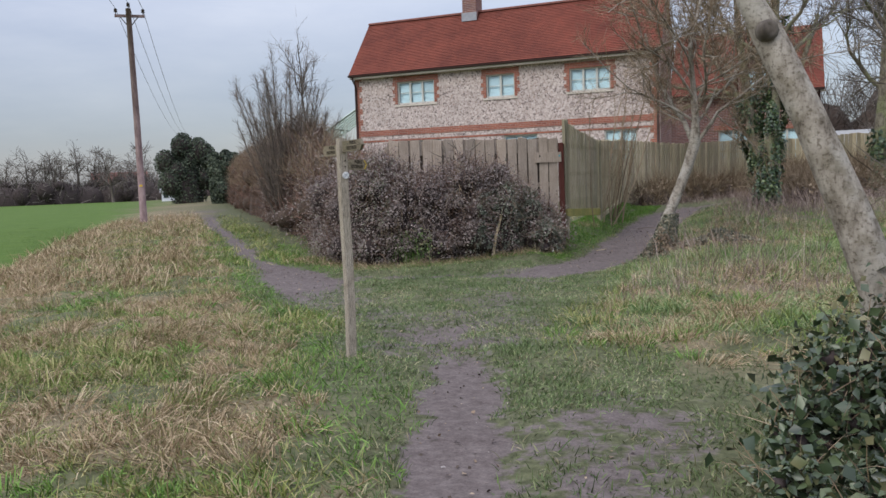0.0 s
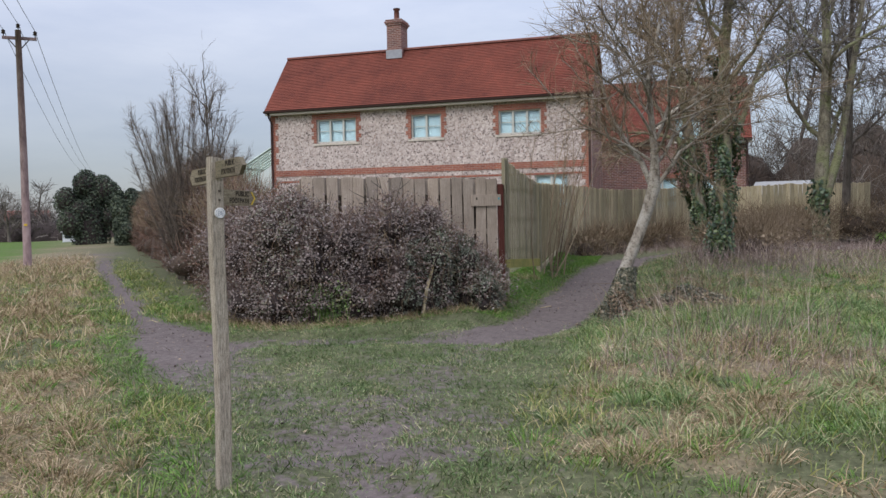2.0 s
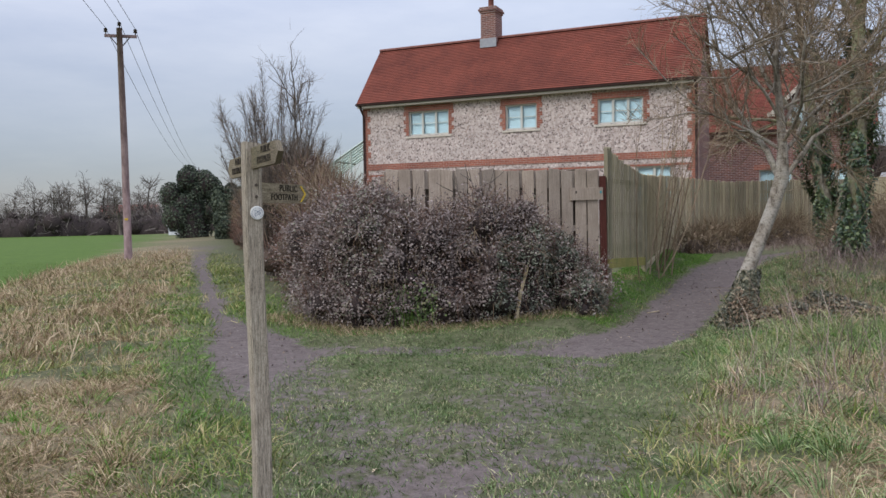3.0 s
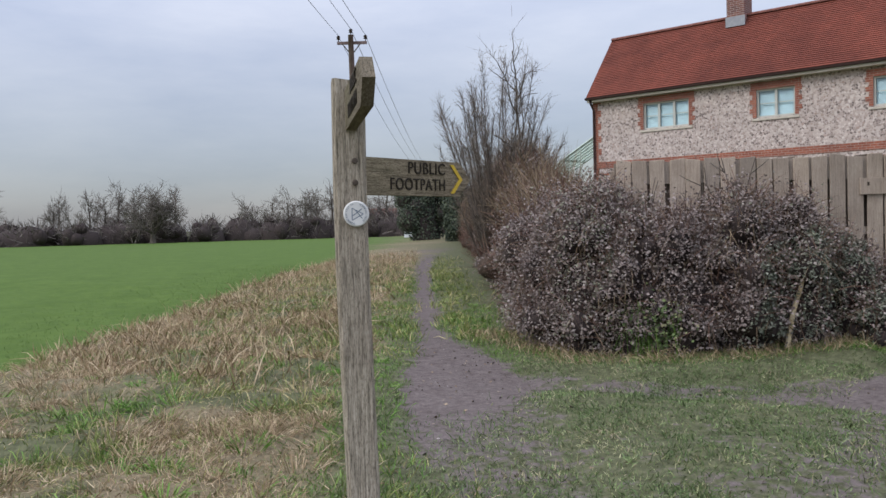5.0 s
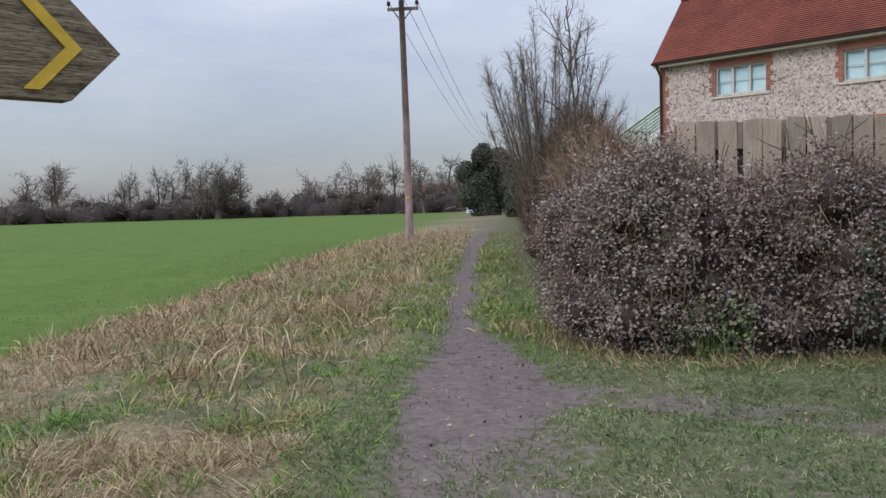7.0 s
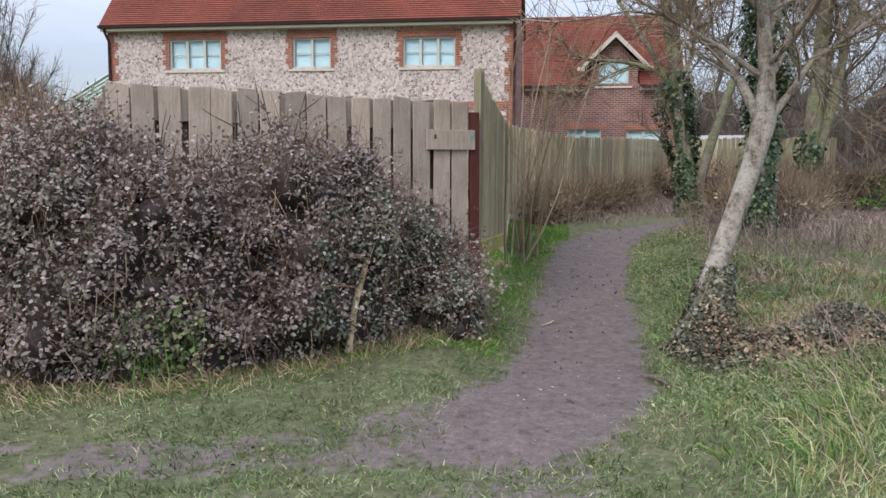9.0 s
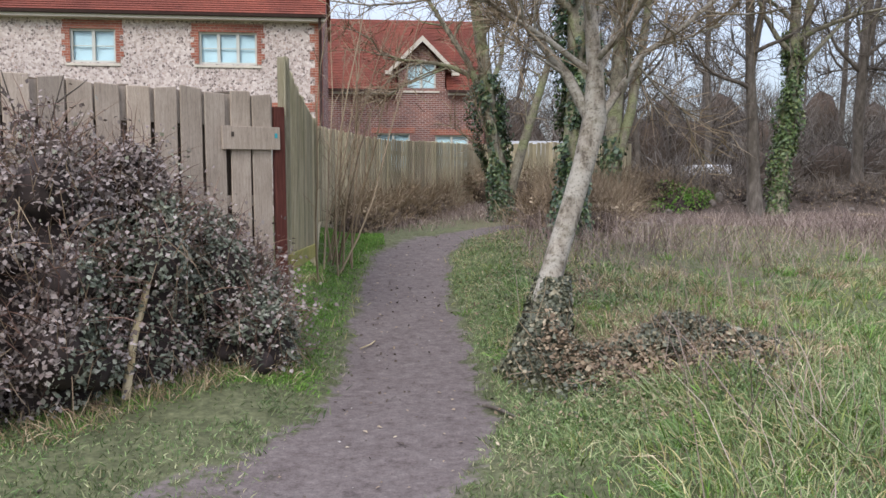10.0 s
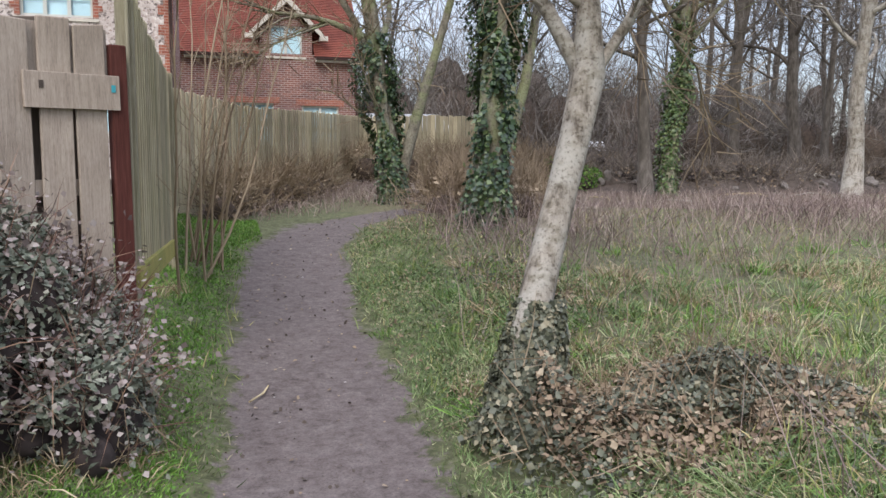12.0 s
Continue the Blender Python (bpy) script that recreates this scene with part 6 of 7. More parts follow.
stuff("dead_weeds", needles("dead_weeds", p, rng.standard_normal((len(p), 3)) * [0.45, 0.45, 0.1] + [0, 0, 1], h, 0.005 + 0.005 * rng.random(len(p)), MAT["dead_stem"], rng, 0.5, 0.1), "purple-brown dead weed stems over rough ground", "weeds")


def thicket(name, lumps, n, length, width, mat, label, category, seed, core="core_tan", shrink=0.75, leaves=0, leaf_mat="bramble"):
    r = np.random.default_rng(seed)
    ob = thing(name, label, category, kind="stuff")
    if core:
        # filling lumps whose dark colour stands for the shade inside
        piece("stem_mass", core_mesh(name + "_core", lumps, MAT[core], shrink, 10), ob)
    p, nn = shell(lumps, n, r, 0.5)
    piece("twig_mass", needles(name + "_twigs", p, nn * 0.6 + [0, 0, 0.5] + 0.6 * r.standard_normal(nn.shape), length * (0.4 + r.random(len(p))), np.full(len(p), width), MAT[mat], r, 0.4), ob)
    if leaves:
        p, nn = shell(lumps, leaves, r, 0.3)
        piece("leaves", kites(name + "_leaves", p, unit(nn + 0.6 * r.standard_normal(nn.shape)), 0.03 + 0.02 * r.random(len(p)), MAT[leaf_mat], r, 0.5), ob)
    return ob


r = np.random.default_rng(80)
foot = [(-3.45 + 0.36 * k + 0.1 * r.random(), 22.4 + 0.85 * k, gz(-3.4 + 0.36 * k, 22.4 + 0.85 * k) + 0.1, 0.45, 0.7, 0.45 + 0.3 * r.random()) for k in range(7)] + [(-0.9 + k * 1.0, 29.8 + 0.15 * k, gz(0, 30) + 0.35, 0.8, 0.6, 0.5 + 0.3 * r.random()) for k in range(7)] + [(0.6, 22.5, 0.8, 0.9, 1.2, 0.45), (1.6, 25.0, 0.9, 1.2, 1.4, 0.5), (0.5, 20.7, 0.7, 0.6, 0.7, 0.4)]
foot += [(-0.35, 21.3, 0.55, 0.55, 0.7, 0.6), (0.35, 21.9, 0.6, 0.7, 0.7, 0.7), (1.2, 22.6, 0.6, 0.8, 0.7, 0.55)]
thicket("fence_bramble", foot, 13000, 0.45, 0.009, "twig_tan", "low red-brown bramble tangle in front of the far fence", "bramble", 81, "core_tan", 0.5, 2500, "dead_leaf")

# low brush, rubble and logs at the wood's edge
low = [(4.6 + 1.25 * k + r.random(), 30.6 + 0.9 * r.random(), 1.0, 0.9, 0.7, 0.4 + 0.45 * r.random()) for k in range(13)]
low = bushy([(x, y, 0.6, a, b, c) for x, y, _, a, b, c in low] + [(7.0, 33.2, 0.7, 0.9, 0.6, 1.15), (8.2, 33.4, 0.7, 1.0, 0.6, 1.05)], 5, r)
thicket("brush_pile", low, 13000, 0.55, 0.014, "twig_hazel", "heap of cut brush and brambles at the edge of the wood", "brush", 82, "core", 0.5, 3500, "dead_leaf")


def spoil_heap(x0, x1, y0, depth, height, seed):
    """A long low bank of tipped earth with stones lying in it."""
    r = np.random.default_rng(seed)
    ob = thing("spoil_heap", "long dark bank of tipped earth and rubble before the wood", "earth heap")

    def top(x, y):
        f, s = (x - x0) / (x1 - x0), (y - y0) / depth
        h = height * np.clip(np.sin(np.pi * np.clip(f, 0, 1)), 0, 1) ** 0.5 * np.clip(np.sin(np.pi * np.clip(s, 0, 1)), 0, 1) ** 0.8
        return ground_z(x, y) - 0.06 + h * (0.35 + 1.1 * fbm(x, y, 0.9, 4, seed)) + 0.14 * (fbm(x, y, 4.0, 2, seed + 3) - 0.5) * (h > 0.05)
    nx, ny = int((x1 - x0) / 0.13), int(depth / 0.13)
    X, Y = np.meshgrid(np.linspace(x0, x1, nx), np.linspace(y0, y0 + depth, ny))
    i = np.arange(X.size).reshape(X.shape)
    q = np.stack([i[:-1, :-1], i[:-1, 1:], i[1:, 1:], i[1:, :-1]], -1).reshape(-1, 4)
    piece("earth", fast_mesh("heap_earth", np.stack([X, Y, top(X, Y)], -1).reshape(-1, 3), q, MAT["soil"]), ob)
    rocks = []
    for k in range(5):
        v = np.array([(a, b, c) for a in (-1, 1) for b in (-1, 1) for c in (-1, 1)], float) * (0.75 + 0.5 * r.random((8, 3)))
        g = Geo()
        g.add(np.concatenate([v * 0.6, np.array([(0, 0, 0.95), (0, 0, -0.9), (0.9, 0, 0), (-0.95, 0, 0), (0, 0.9, 0), (0, -0.95, 0)])]),
              [(1, 5, 8), (5, 7, 8), (7, 3, 8), (3, 1, 8), (0, 2, 9), (2, 6, 9), (6, 4, 9), (4, 0, 9), (4, 6, 10), (6, 7, 10), (7, 5, 10), (5, 4, 10), (0, 1, 11), (1, 3, 11), (3, 2, 11), (2, 0, 11), (2, 3, 12), (3, 7, 12), (7, 6, 12), (6, 2, 12), (0, 4, 13), (4, 5, 13), (5, 1, 13), (1, 0, 13)])
        rocks.append(g.mesh("stone", MAT["rubble"]))
    for k in range(110):
        x, y = x0 + (x1 - x0) * (0.05 + 0.9 * r.random()), y0 + depth * (0.05 + 0.45 * r.random())
        s = 0.05 + 0.13 * r.random() ** 2.2
        m = pose(x, y, float(top(np.array([x]), np.array([y]))[0]) + s * 0.25, 40 * r.standard_normal(), 40 * r.standard_normal(), 360 * r.random()) @ Matrix.Diagonal((s * (0.8 + 0.6 * r.random()), s, s * (0.5 + 0.4 * r.random()), 1))
        piece("stone", rocks[k % 5], ob, "", m)
    for k in range(46):
        x, y = x0 + (x1 - x0) * (0.03 + 0.94 * r.random()), y0 + depth * (0.1 + 0.4 * r.random())
        pts = wander((x, y, 0), (r.standard_normal(), 0.4 * r.standard_normal(), 0.0), 0.6 + 1.3 * r.random(), 5, r, 0.2, 0.0)
        pts[:, 2] = top(np.clip(pts[:, 0], x0, x1), np.clip(pts[:, 1], y0, y0 + depth)) + 0.03 + 0.35 * r.random() ** 2 * np.linspace(0, 1, 6)
        w = 0.012 + 0.03 * r.random() ** 2
        g = Geo()
        g.add(*tube(pts, np.linspace(w, w * 0.5, 6), 6))
        piece("branch", g.mesh("heap_branch", MAT["bark_brown" if k % 3 else "bark_pale"], True), ob)


spoil_heap(4.2, 18.5, 29.9, 3.4, 0.85, 160)
wood = [(-2 + 3.1 * k + r.random(), 46 + 9 * r.random(), 2.4, 2.8, 2.2, 2.6 + 1.4 * r.random()) for k in range(17)] + [(5 + 2.7 * k, 38 + 3 * r.random(), 1.7, 2.0, 1.5, 1.3 + 0.8 * r.random()) for k in range(12) if k not in (1, 2)] + [(7.6, 36.6, 0.9, 1.5, 0.9, 1.35), (9.6, 36.9, 0.9, 1.7, 0.9, 1.2), (11.6, 37.4, 0.9, 1.6, 0.9, 1.3)]
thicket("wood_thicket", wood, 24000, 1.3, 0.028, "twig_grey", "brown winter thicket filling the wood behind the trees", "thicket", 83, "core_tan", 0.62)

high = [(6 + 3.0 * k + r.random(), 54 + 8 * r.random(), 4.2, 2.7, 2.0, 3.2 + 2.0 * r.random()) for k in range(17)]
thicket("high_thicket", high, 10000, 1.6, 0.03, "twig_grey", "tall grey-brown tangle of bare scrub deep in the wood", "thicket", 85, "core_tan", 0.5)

thicket("green_mound", bushy([(5.6, 30.7, 0.4, 0.9, 0.6, 0.95), (6.5, 31.0, 0.4, 0.7, 0.6, 0.8)], 6, r), 500, 0.3, 0.012, "twig_tan", "low heap overgrown with bright green weeds", "mound", 84, "core", 0.85, 5000, "lush")

# tall trees of the wood, too many to count
rng = np.random.default_rng(90)
solid, P, D, L = Geo(), [], [], []
for i in range(27):
    x, y = 3 + 40 * rng.random(), 37 + 30 * rng.random()
    if x < 8 and y < 50:
        x += 6
    h = 9 + 5 * rng.random()
    t = straight(x, y, h, (rng.standard_normal() * 0.6, 0), 5, 200 + i, 0.4)
    s, a, b, c, _ = grow_tree(t, np.linspace(0.17, 0.06, 5) * (0.5 + 0.7 * rng.random()), rng, limbs=7, limb_len=3.4, first=0.35, twigs=330, twig_len=1.0, sub=3)
    solid.add(np.concatenate(s.v), s.f)
    P.append(a), D.append(b), L.append(c)
P, D, L = np.concatenate(P), np.concatenate(D), np.concatenate(L)
woods = thing("bare_wood", "bare winter wood of tall grey trunks behind the houses and lane", "wood", kind="stuff")
piece("trunk_mass", solid.mesh("wood_trunks", MAT["bark_brown"], True), woods)
piece("twig_mass", needles("wood_twigs", P, D, L, np.full(len(P), 0.03), MAT["twig_grey"], rng, 0.3), woods)

# ---- distance beyond the field ----
rng = np.random.default_rng(95)
line = np.array([(-135, -30), (-124, 10), (-114, 40), (-100, 66), (-84, 86), (-70, 96)], float)
seg = np.linspace(0, len(line) - 1, 60)
lx, ly = np.interp(seg, range(len(line)), line[:, 0]), np.interp(seg, range(len(line)), line[:, 1])
far_hedge = bushy([(lx[k] + rng.standard_normal(), ly[k] + rng.standard_normal(), -0.2, 3.2, 3.0, 2.0 + 1.6 * rng.random()) for k in range(60)], 4, rng)
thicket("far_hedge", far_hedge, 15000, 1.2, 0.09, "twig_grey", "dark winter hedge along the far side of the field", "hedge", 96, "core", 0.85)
solid, P, D, L = Geo(), [], [], []
for i in range(46):
    k = rng.random() * (len(line) - 1)
    x, y = np.interp(k, range(len(line)), line[:, 0]) - 3 - 14 * rng.random(), np.interp(k, range(len(line)), line[:, 1]) + 6 * rng.standard_normal()
    h = 2.8 + 3.4 * rng.random()
    t = straight(x, y, h, (rng.standard_normal() * 0.4, 0), 4, 400 + i, -0.3)
    s, a, b, c, _ = grow_tree(t, np.linspace(0.22, 0.08, 4), rng, limbs=7, limb_len=2.4, first=0.3, twigs=220, twig_len=1.1, sub=3)
    solid.add(np.concatenate(s.v), s.f)
    P.append(a), D.append(b), L.append(c)
P, D, L = np.concatenate(P), np.concatenate(D), np.concatenate(L)
far = thing("far_trees", "row of small bare trees beyond the field", "trees", kind="stuff")
piece("trunk_mass", solid.mesh("far_trunks", MAT["bark_brown"], True), far)
piece("twig_mass", needles("far_twigs", P, D, L, np.full(len(P), 0.055), MAT["twig_grey"], rng, 0.3), far)
tree("field_oak", "round-headed bare oak at the far side of the field", straight(-97.5, 59, 2.6, (0, 0), 4, 5, -0.3), [0.4, 0.34, 0.3, 0.26], 97, "bark_brown", "twig_grey", limbs=14, limb_len=4.6, first=0.45, twigs=1900, twig_len=1.2, twig_w=0.045, spread=1.2, up=0.03, sub=6)


def evergreen(x, y, h, r, seed, label):
    g = np.random.default_rng(seed)
    ob = thing("evergreen_tree", label, "tree", (0, 0, 0), 0, "evergreen trees")
    z0 = gz(x, y)
    t = Geo()
    t.add(*tube([(x, y, z0 - 0.2), (x + 0.1, y, z0 + h * 0.4), (x, y, z0 + h * 0.8)], [0.3, 0.22, 0.08], 8))
    piece("trunk", t.mesh("trunk", MAT["bark_brown"], True), ob)
    lumps = [(x, y, z0 + 0.3, r * 0.8, r * 0.8, h * 0.62)] + [(x + r * 0.55 * g.standard_normal() * 0.8, y + r * 0.5 * g.standard_normal() * 0.8, z0 + h * (0.22 + 0.56 * (k + g.random()) / 11), r * (0.42 + 0.2 * g.random()), r * (0.42 + 0.2 * g.random()), h * (0.15 + 0.06 * g.random())) for k in range(11)]
    # inner lumps carry the crown's inner shade as a dark colour
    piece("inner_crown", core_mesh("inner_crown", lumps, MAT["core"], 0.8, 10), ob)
    p, nn = shell(lumps, 12000, g, 0.3, -0.9)
    piece("crown", kites("crown", p, unit(nn + 0.7 * g.standard_normal(nn.shape)), 0.05 + 0.07 * g.random(len(p)), MAT["evergreen"], g, 0.5), ob)


evergreen(-50.2, 59.0, 7.0, 2.0, 101, "broad dark evergreen tree at the end of the field path")
evergreen(-47.2, 60.4, 5.0, 1.7, 102, "lower rounded evergreen tree beside the path's end")
evergreen(-40.5, 51.5, 4.6, 1.1, 103, "narrow dark evergreen shrub over the path's end")


def far_house(x, y, turn, w, d, h, roof, wall, roof_mat, label, name="far_house"):
    ob = thing(name, label, "house", (x, y, -0.3), turn)
    piece("wall", box_mesh("wall", (-w / 2, -d / 2, 0, w / 2, d / 2, h), MAT[wall]), ob)
    g = Geo()
    g.add(*prism([(-d / 2 - 0.3, h - 0.1), (d / 2 + 0.3, h - 0.1), (0, h + roof)], -w / 2 - 0.2, w / 2 + 0.2))
    piece("roof", g.mesh("roof", MAT[roof_mat]), ob)
    for k in range(3):
        xw = -w / 2 + w * (k + 0.5) / 3
        piece("window", box_mesh("window", (xw - w * 0.09, -d / 2 - 0.04, h * 0.45, xw + w * 0.09, -d / 2 - 0.003, h * 0.8), MAT["dark_room"]), ob)


far_house(-66, 75, 40, 2.8, 2.4, 1.35, 0.4, "white_paint", "slate", "small white low building at the far end of the field", "far_shed")
far_house(-96, 97, 40, 8.0, 6, 2.6, 1.9, "brick", "ridge", "red brick house with a tiled roof beyond the field")

# glimpses past the wood's edge
# distant white car simplified to a box on two wheels, drawbar added
van = thing("car_stand_in", "white car among the trees, simplified to a small covered trailer shape", "trailer", (12.3, 43.6, gz(12.3, 43.6)), 118)
g = Geo()
g.add(*prism([(-0.75, 0.5), (0.75, 0.5), (0.8, 1.1), (0.77, 1.58), (0.68, 1.68), (-0.68, 1.7), (-0.77, 1.58), (-0.8, 1.1)], -0.8, 0.8, 1))
piece("body", g.mesh("car_stand_in_body", MAT["white_paint"]), van)
for yw in (-0.94, 0.8):
    g = Geo()
    g.add(*tube([(0, yw, 0.28), (0, yw + 0.14, 0.28)], [0.28, 0.28], 14))
    piece("wheel", g.mesh("wheel", MAT["tyre"], True), van)
g = Geo()
g.add(*tube([(1.1, 0, 0.5), (1.9, 0, 0.45), (2.0, 0, 0.02)], [0.04, 0.04, 0.03], 6))
piece("drawbar", g.mesh("drawbar", MAT["steel"]), van)
shed = thing("low_shed", "low shed with a pale grey sheet roof behind the fence", "shed", (3.0, 38.0, 0.5), -8)
piece("wall", box_mesh("wall", (-1.2, -1.6, 0, 1.2, 1.6, 1.75), MAT["panel"]), shed)
g = Geo()
g.add(*prism([(-1.9, 1.7), (1.9, 2.35), (1.9, 2.45), (-1.9, 1.8)], -1.35, 1.35))
piece("roof", g.mesh("roof", MAT["slate"]), shed, "pale grey sheet roof")

# ---- sticks and litter ----


def loose_stick(name, pts, r, mat, label, category="stick"):
    g = Geo()
    g.add(*tube(pts, r, 7))
    return tagged(new(name, g.mesh(name, MAT[mat], True)), label, category)


loose_stick("leaning_stick", [(-4.76, 13.60, -0.12), (-4.71, 13.70, 0.35), (-4.66, 13.80, 0.6), (-4.59, 13.90, 1.02)], [0.03, 0.028, 0.024, 0.016], "stick", "pale bleached stick leaning in the brambles")
z = gz(-2.35, 13.5)
loose_stick("broken_branch", [(-2.42, 13.62, z + 0.02), (-2.34, 13.45, z + 0.035), (-2.24, 13.3, z + 0.02)], [0.011, 0.014, 0.008], "bark_brown", "short broken branch lying beside the lane", "branch")
z = gz(-3.2, 15.4)
loose_stick("twig", [(-3.25, 15.3, z + 0.012), (-3.16, 15.45, z + 0.015), (-3.12, 15.62, z + 0.012)], [0.006, 0.007, 0.004], "stick", "thin forked twig lying on the mud", "twig")
rng = np.random.default_rng(120)
P = scatter(4200, -9, 0.5, 1, 24, rng, lambda x, y: mud_mask(x, y) ** 2)
c = P + [0, 0, 0.008]
nn = unit(np.array([0, 0, 1.0]) + 0.35 * rng.standard_normal(P.shape))
stuff("fallen_leaves", kites("fallen_leaves", c, nn, 0.007 + 0.014 * rng.random(len(c)) ** 1.5, MAT["dead_leaf"], rng, 0.5), "scattered dead leaves trodden into the mud", "leaves")
P = scatter(9000, -9, 0.5, 1, 22, rng, lambda x, y: mud_mask(x, y) * (0.2 + 0.8 * smooth(0.42, 0.6, fbm(x, y, 2.0, 3, 25))))
stuff("mud_clods", kites("mud_clods", P + [0, 0, 0.006], unit(np.array([0, 0, 1.0]) + 0.6 * rng.standard_normal(P.shape)), 0.006 + 0.016 * rng.random(len(P)) ** 2, MAT["soil"], rng, 0.5), "dark clods and rotted leaves trodden into the mud", "mud")
P = scatter(700, -9, 0.5, 1, 20, rng, lambda x, y: mud_mask(x, y) ** 2)
g = Geo()
for q in P:
    s = 0.004 + 0.012 * rng.random() ** 2
    v = unit(rng.standard_normal((6, 3))) * s * [1, 1, 0.6]
    base = np.array([(1, 0, 0), (0, 1, 0), (-1, 0, 0), (0, -1, 0), (0, 0, 0.6), (0, 0, -0.6)]) * s + v * 0.3 + q
    g.add(base, [(0, 1, 4), (1, 2, 4), (2, 3, 4), (3, 0, 4), (1, 0, 5), (2, 1, 5), (3, 2, 5), (0, 3, 5)])
stuff("pebbles", g.mesh("pebbles", MAT["pebble"]), "small pale flints in the path", "pebbles")

# fallen branches on the rough ground before the wood
r = np.random.default_rng(150)
for i in range(34):
    x, y = 0.5 + 14 * r.random(), 20.5 + 10 * r.random()
    pts = wander((x, y, gz(x, y) + 0.12), (r.standard_normal(), r.standard_normal() * 0.5, 0.05), 0.7 + 1.4 * r.random(), 5, r, 0.25, 0.0)
    pts[:, 2] = ground_z(pts[:, 0], pts[:, 1]) + 0.03 + 0.16 * r.random() * np.array([0, 0.5, 1, 1, 0.5, 0.1])
    w = 0.012 + 0.022 * r.random()
    ob = loose_stick("fallen_branch", pts, np.linspace(w, w * 0.5, 6), "bark_pale" if i % 3 else "stick", "bleached fallen branch lying in dead weeds", "branch")
    ob["group"] = "fallen branches"

# ---- grass ----
rng = np.random.default_rng(130)
# the trodden way over the green, beside which the grass is seen closest
TRODDEN = PATH_NEAR + PATH_CUT


def near_walk(x, y, reach):
    d, _ = to_line(x, y, TRODDEN)
    return np.exp(-np.maximum(d - 1.0, 0) / reach)


def tall_mask(x, y):
    """Where the grass is left to grow: the verge, the bank, the foot of the hedge."""
    s, n = along(x, y)
    verge = smooth(0.75, 1.6, n) * (1 - field_mask(x, y))
    post = smooth(0.2, 1.4, -1.9 - 0.36 * (y - 2.5) - x) * smooth(9.0, 6.0, y)
    bank = smooth(-2.3, -1.5, x + 0.2 * (fbm(x, y, 1.2, 3, 9) - 0.5)) * smooth(6.0, 8.0, y)
    bank2 = smooth(0.0, 0.7, x) * smooth(2, 3, y)
    foot = smooth(0.1, -0.5, n) * smooth(0.0, 2.0, s)
    return np.clip(np.maximum.reduce([verge, post, bank, bank2, foot * 0.35]), 0, 1)


def open_ground(x, y):
    d, w = to_line(x, y, [(-7.2, 13.5, 0.55), (-6.0, 13.5, 0.5), (-4.3, 15.0, 0.3)])
    return (1 - smooth(0.25, 0.8, mud_mask(x, y))) * (1 - field_mask(x, y)) * (d > w * 0.9)


def blades(name, n, area, chance, h_fn, width, mat, label, lean=0.45, droop=0.15):
    p = scatter(n, *area, rng, chance)
    h = h_fn(p[:, 0], p[:, 1]) * (0.5 + rng.random(len(p)))
    flow = np.stack([fbm(p[:, 0], p[:, 1], 0.8, 2, 51) - 0.5, fbm(p[:, 0], p[:, 1], 0.8, 2, 52) - 0.5, np.zeros(len(p))], 1) * 2.2
    d = rng.standard_normal((len(p), 3)) * [lean, lean, 0.1] + flow * lean + [0, 0, 1]
    p[:, 2] -= 0.01
    stuff(name, needles(name, p, d, h, width * (0.7 + 0.6 * rng.random(len(p))), MAT[mat], rng, 0.5, droop), label, "grass")
    return len(p)


def tuft(x, y):
    return 0.45 + 1.1 * smooth(0.35, 0.7, fbm(x, y, 2.3, 3, 61))


AREA = (-17, 4, 0.5, 21)
FOOT = [(-8.6, 13.3, 0.3), (-7.3, 12.6, 0.3), (-6.5, 12.25, 0.3), (-5.8, 12.6, 0.3), (-5.1, 13.1, 0.3), (-4.6, 13.8, 0.3), (-4.0, 14.4, 0.3)]


def foot_mask(x, y):
    d, w = to_line(x, y, FOOT)
    return smooth(0.45, 0.1, d)


blades("long_grass", 340000, AREA, lambda x, y: near_walk(x, y, 4.5) * open_ground(x, y) * tall_mask(x, y) * (1.0 - 0.92 * dry_mask(x, y)), lambda x, y: 0.10 * tuft(x, y), 0.0075, "grass", "long green tussocky grass on the verges", 0.55)
blades("dry_grass", 560000, AREA, lambda x, y: near_walk(x, y, 4.8) * open_ground(x, y) * tall_mask(x, y) * (0.04 + 0.96 * dry_mask(x, y)), lambda x, y: 0.14 * tuft(x, y), 0.0048, "straw", "matted dry straw-coloured grass", 0.95, 0.35)
blades("matted_straw", 260000, AREA, lambda x, y: near_walk(x, y, 4.8) * open_ground(x, y) * tall_mask(x, y) * smooth(0.3, 0.7, dry_mask(x, y)), lambda x, y: 0.15 * tuft(x, y), 0.006, "straw", "flattened mats of bleached dead grass", 2.4, 0.1)
blades("verge_turf", 90000, (-7.5, -2.0, 1.5, 10.5), lambda x, y: open_ground(x, y) * tall_mask(x, y) * (1.0 - 0.7 * dry_mask(x, y)), lambda x, y: 0.06 * tuft(x, y), 0.006, "grass", "short green grass between the dry clumps of the verge", 0.8)
blades("verge_thatch", 70000, (-7.5, -2.0, 1.5, 10.5), lambda x, y: open_ground(x, y) * tall_mask(x, y) * (0.35 + 0.4 * dry_mask(x, y)), lambda x, y: 0.11 * tuft(x, y), 0.005, "straw", "thin dead thatch under the verge grass", 2.0, 0.1)
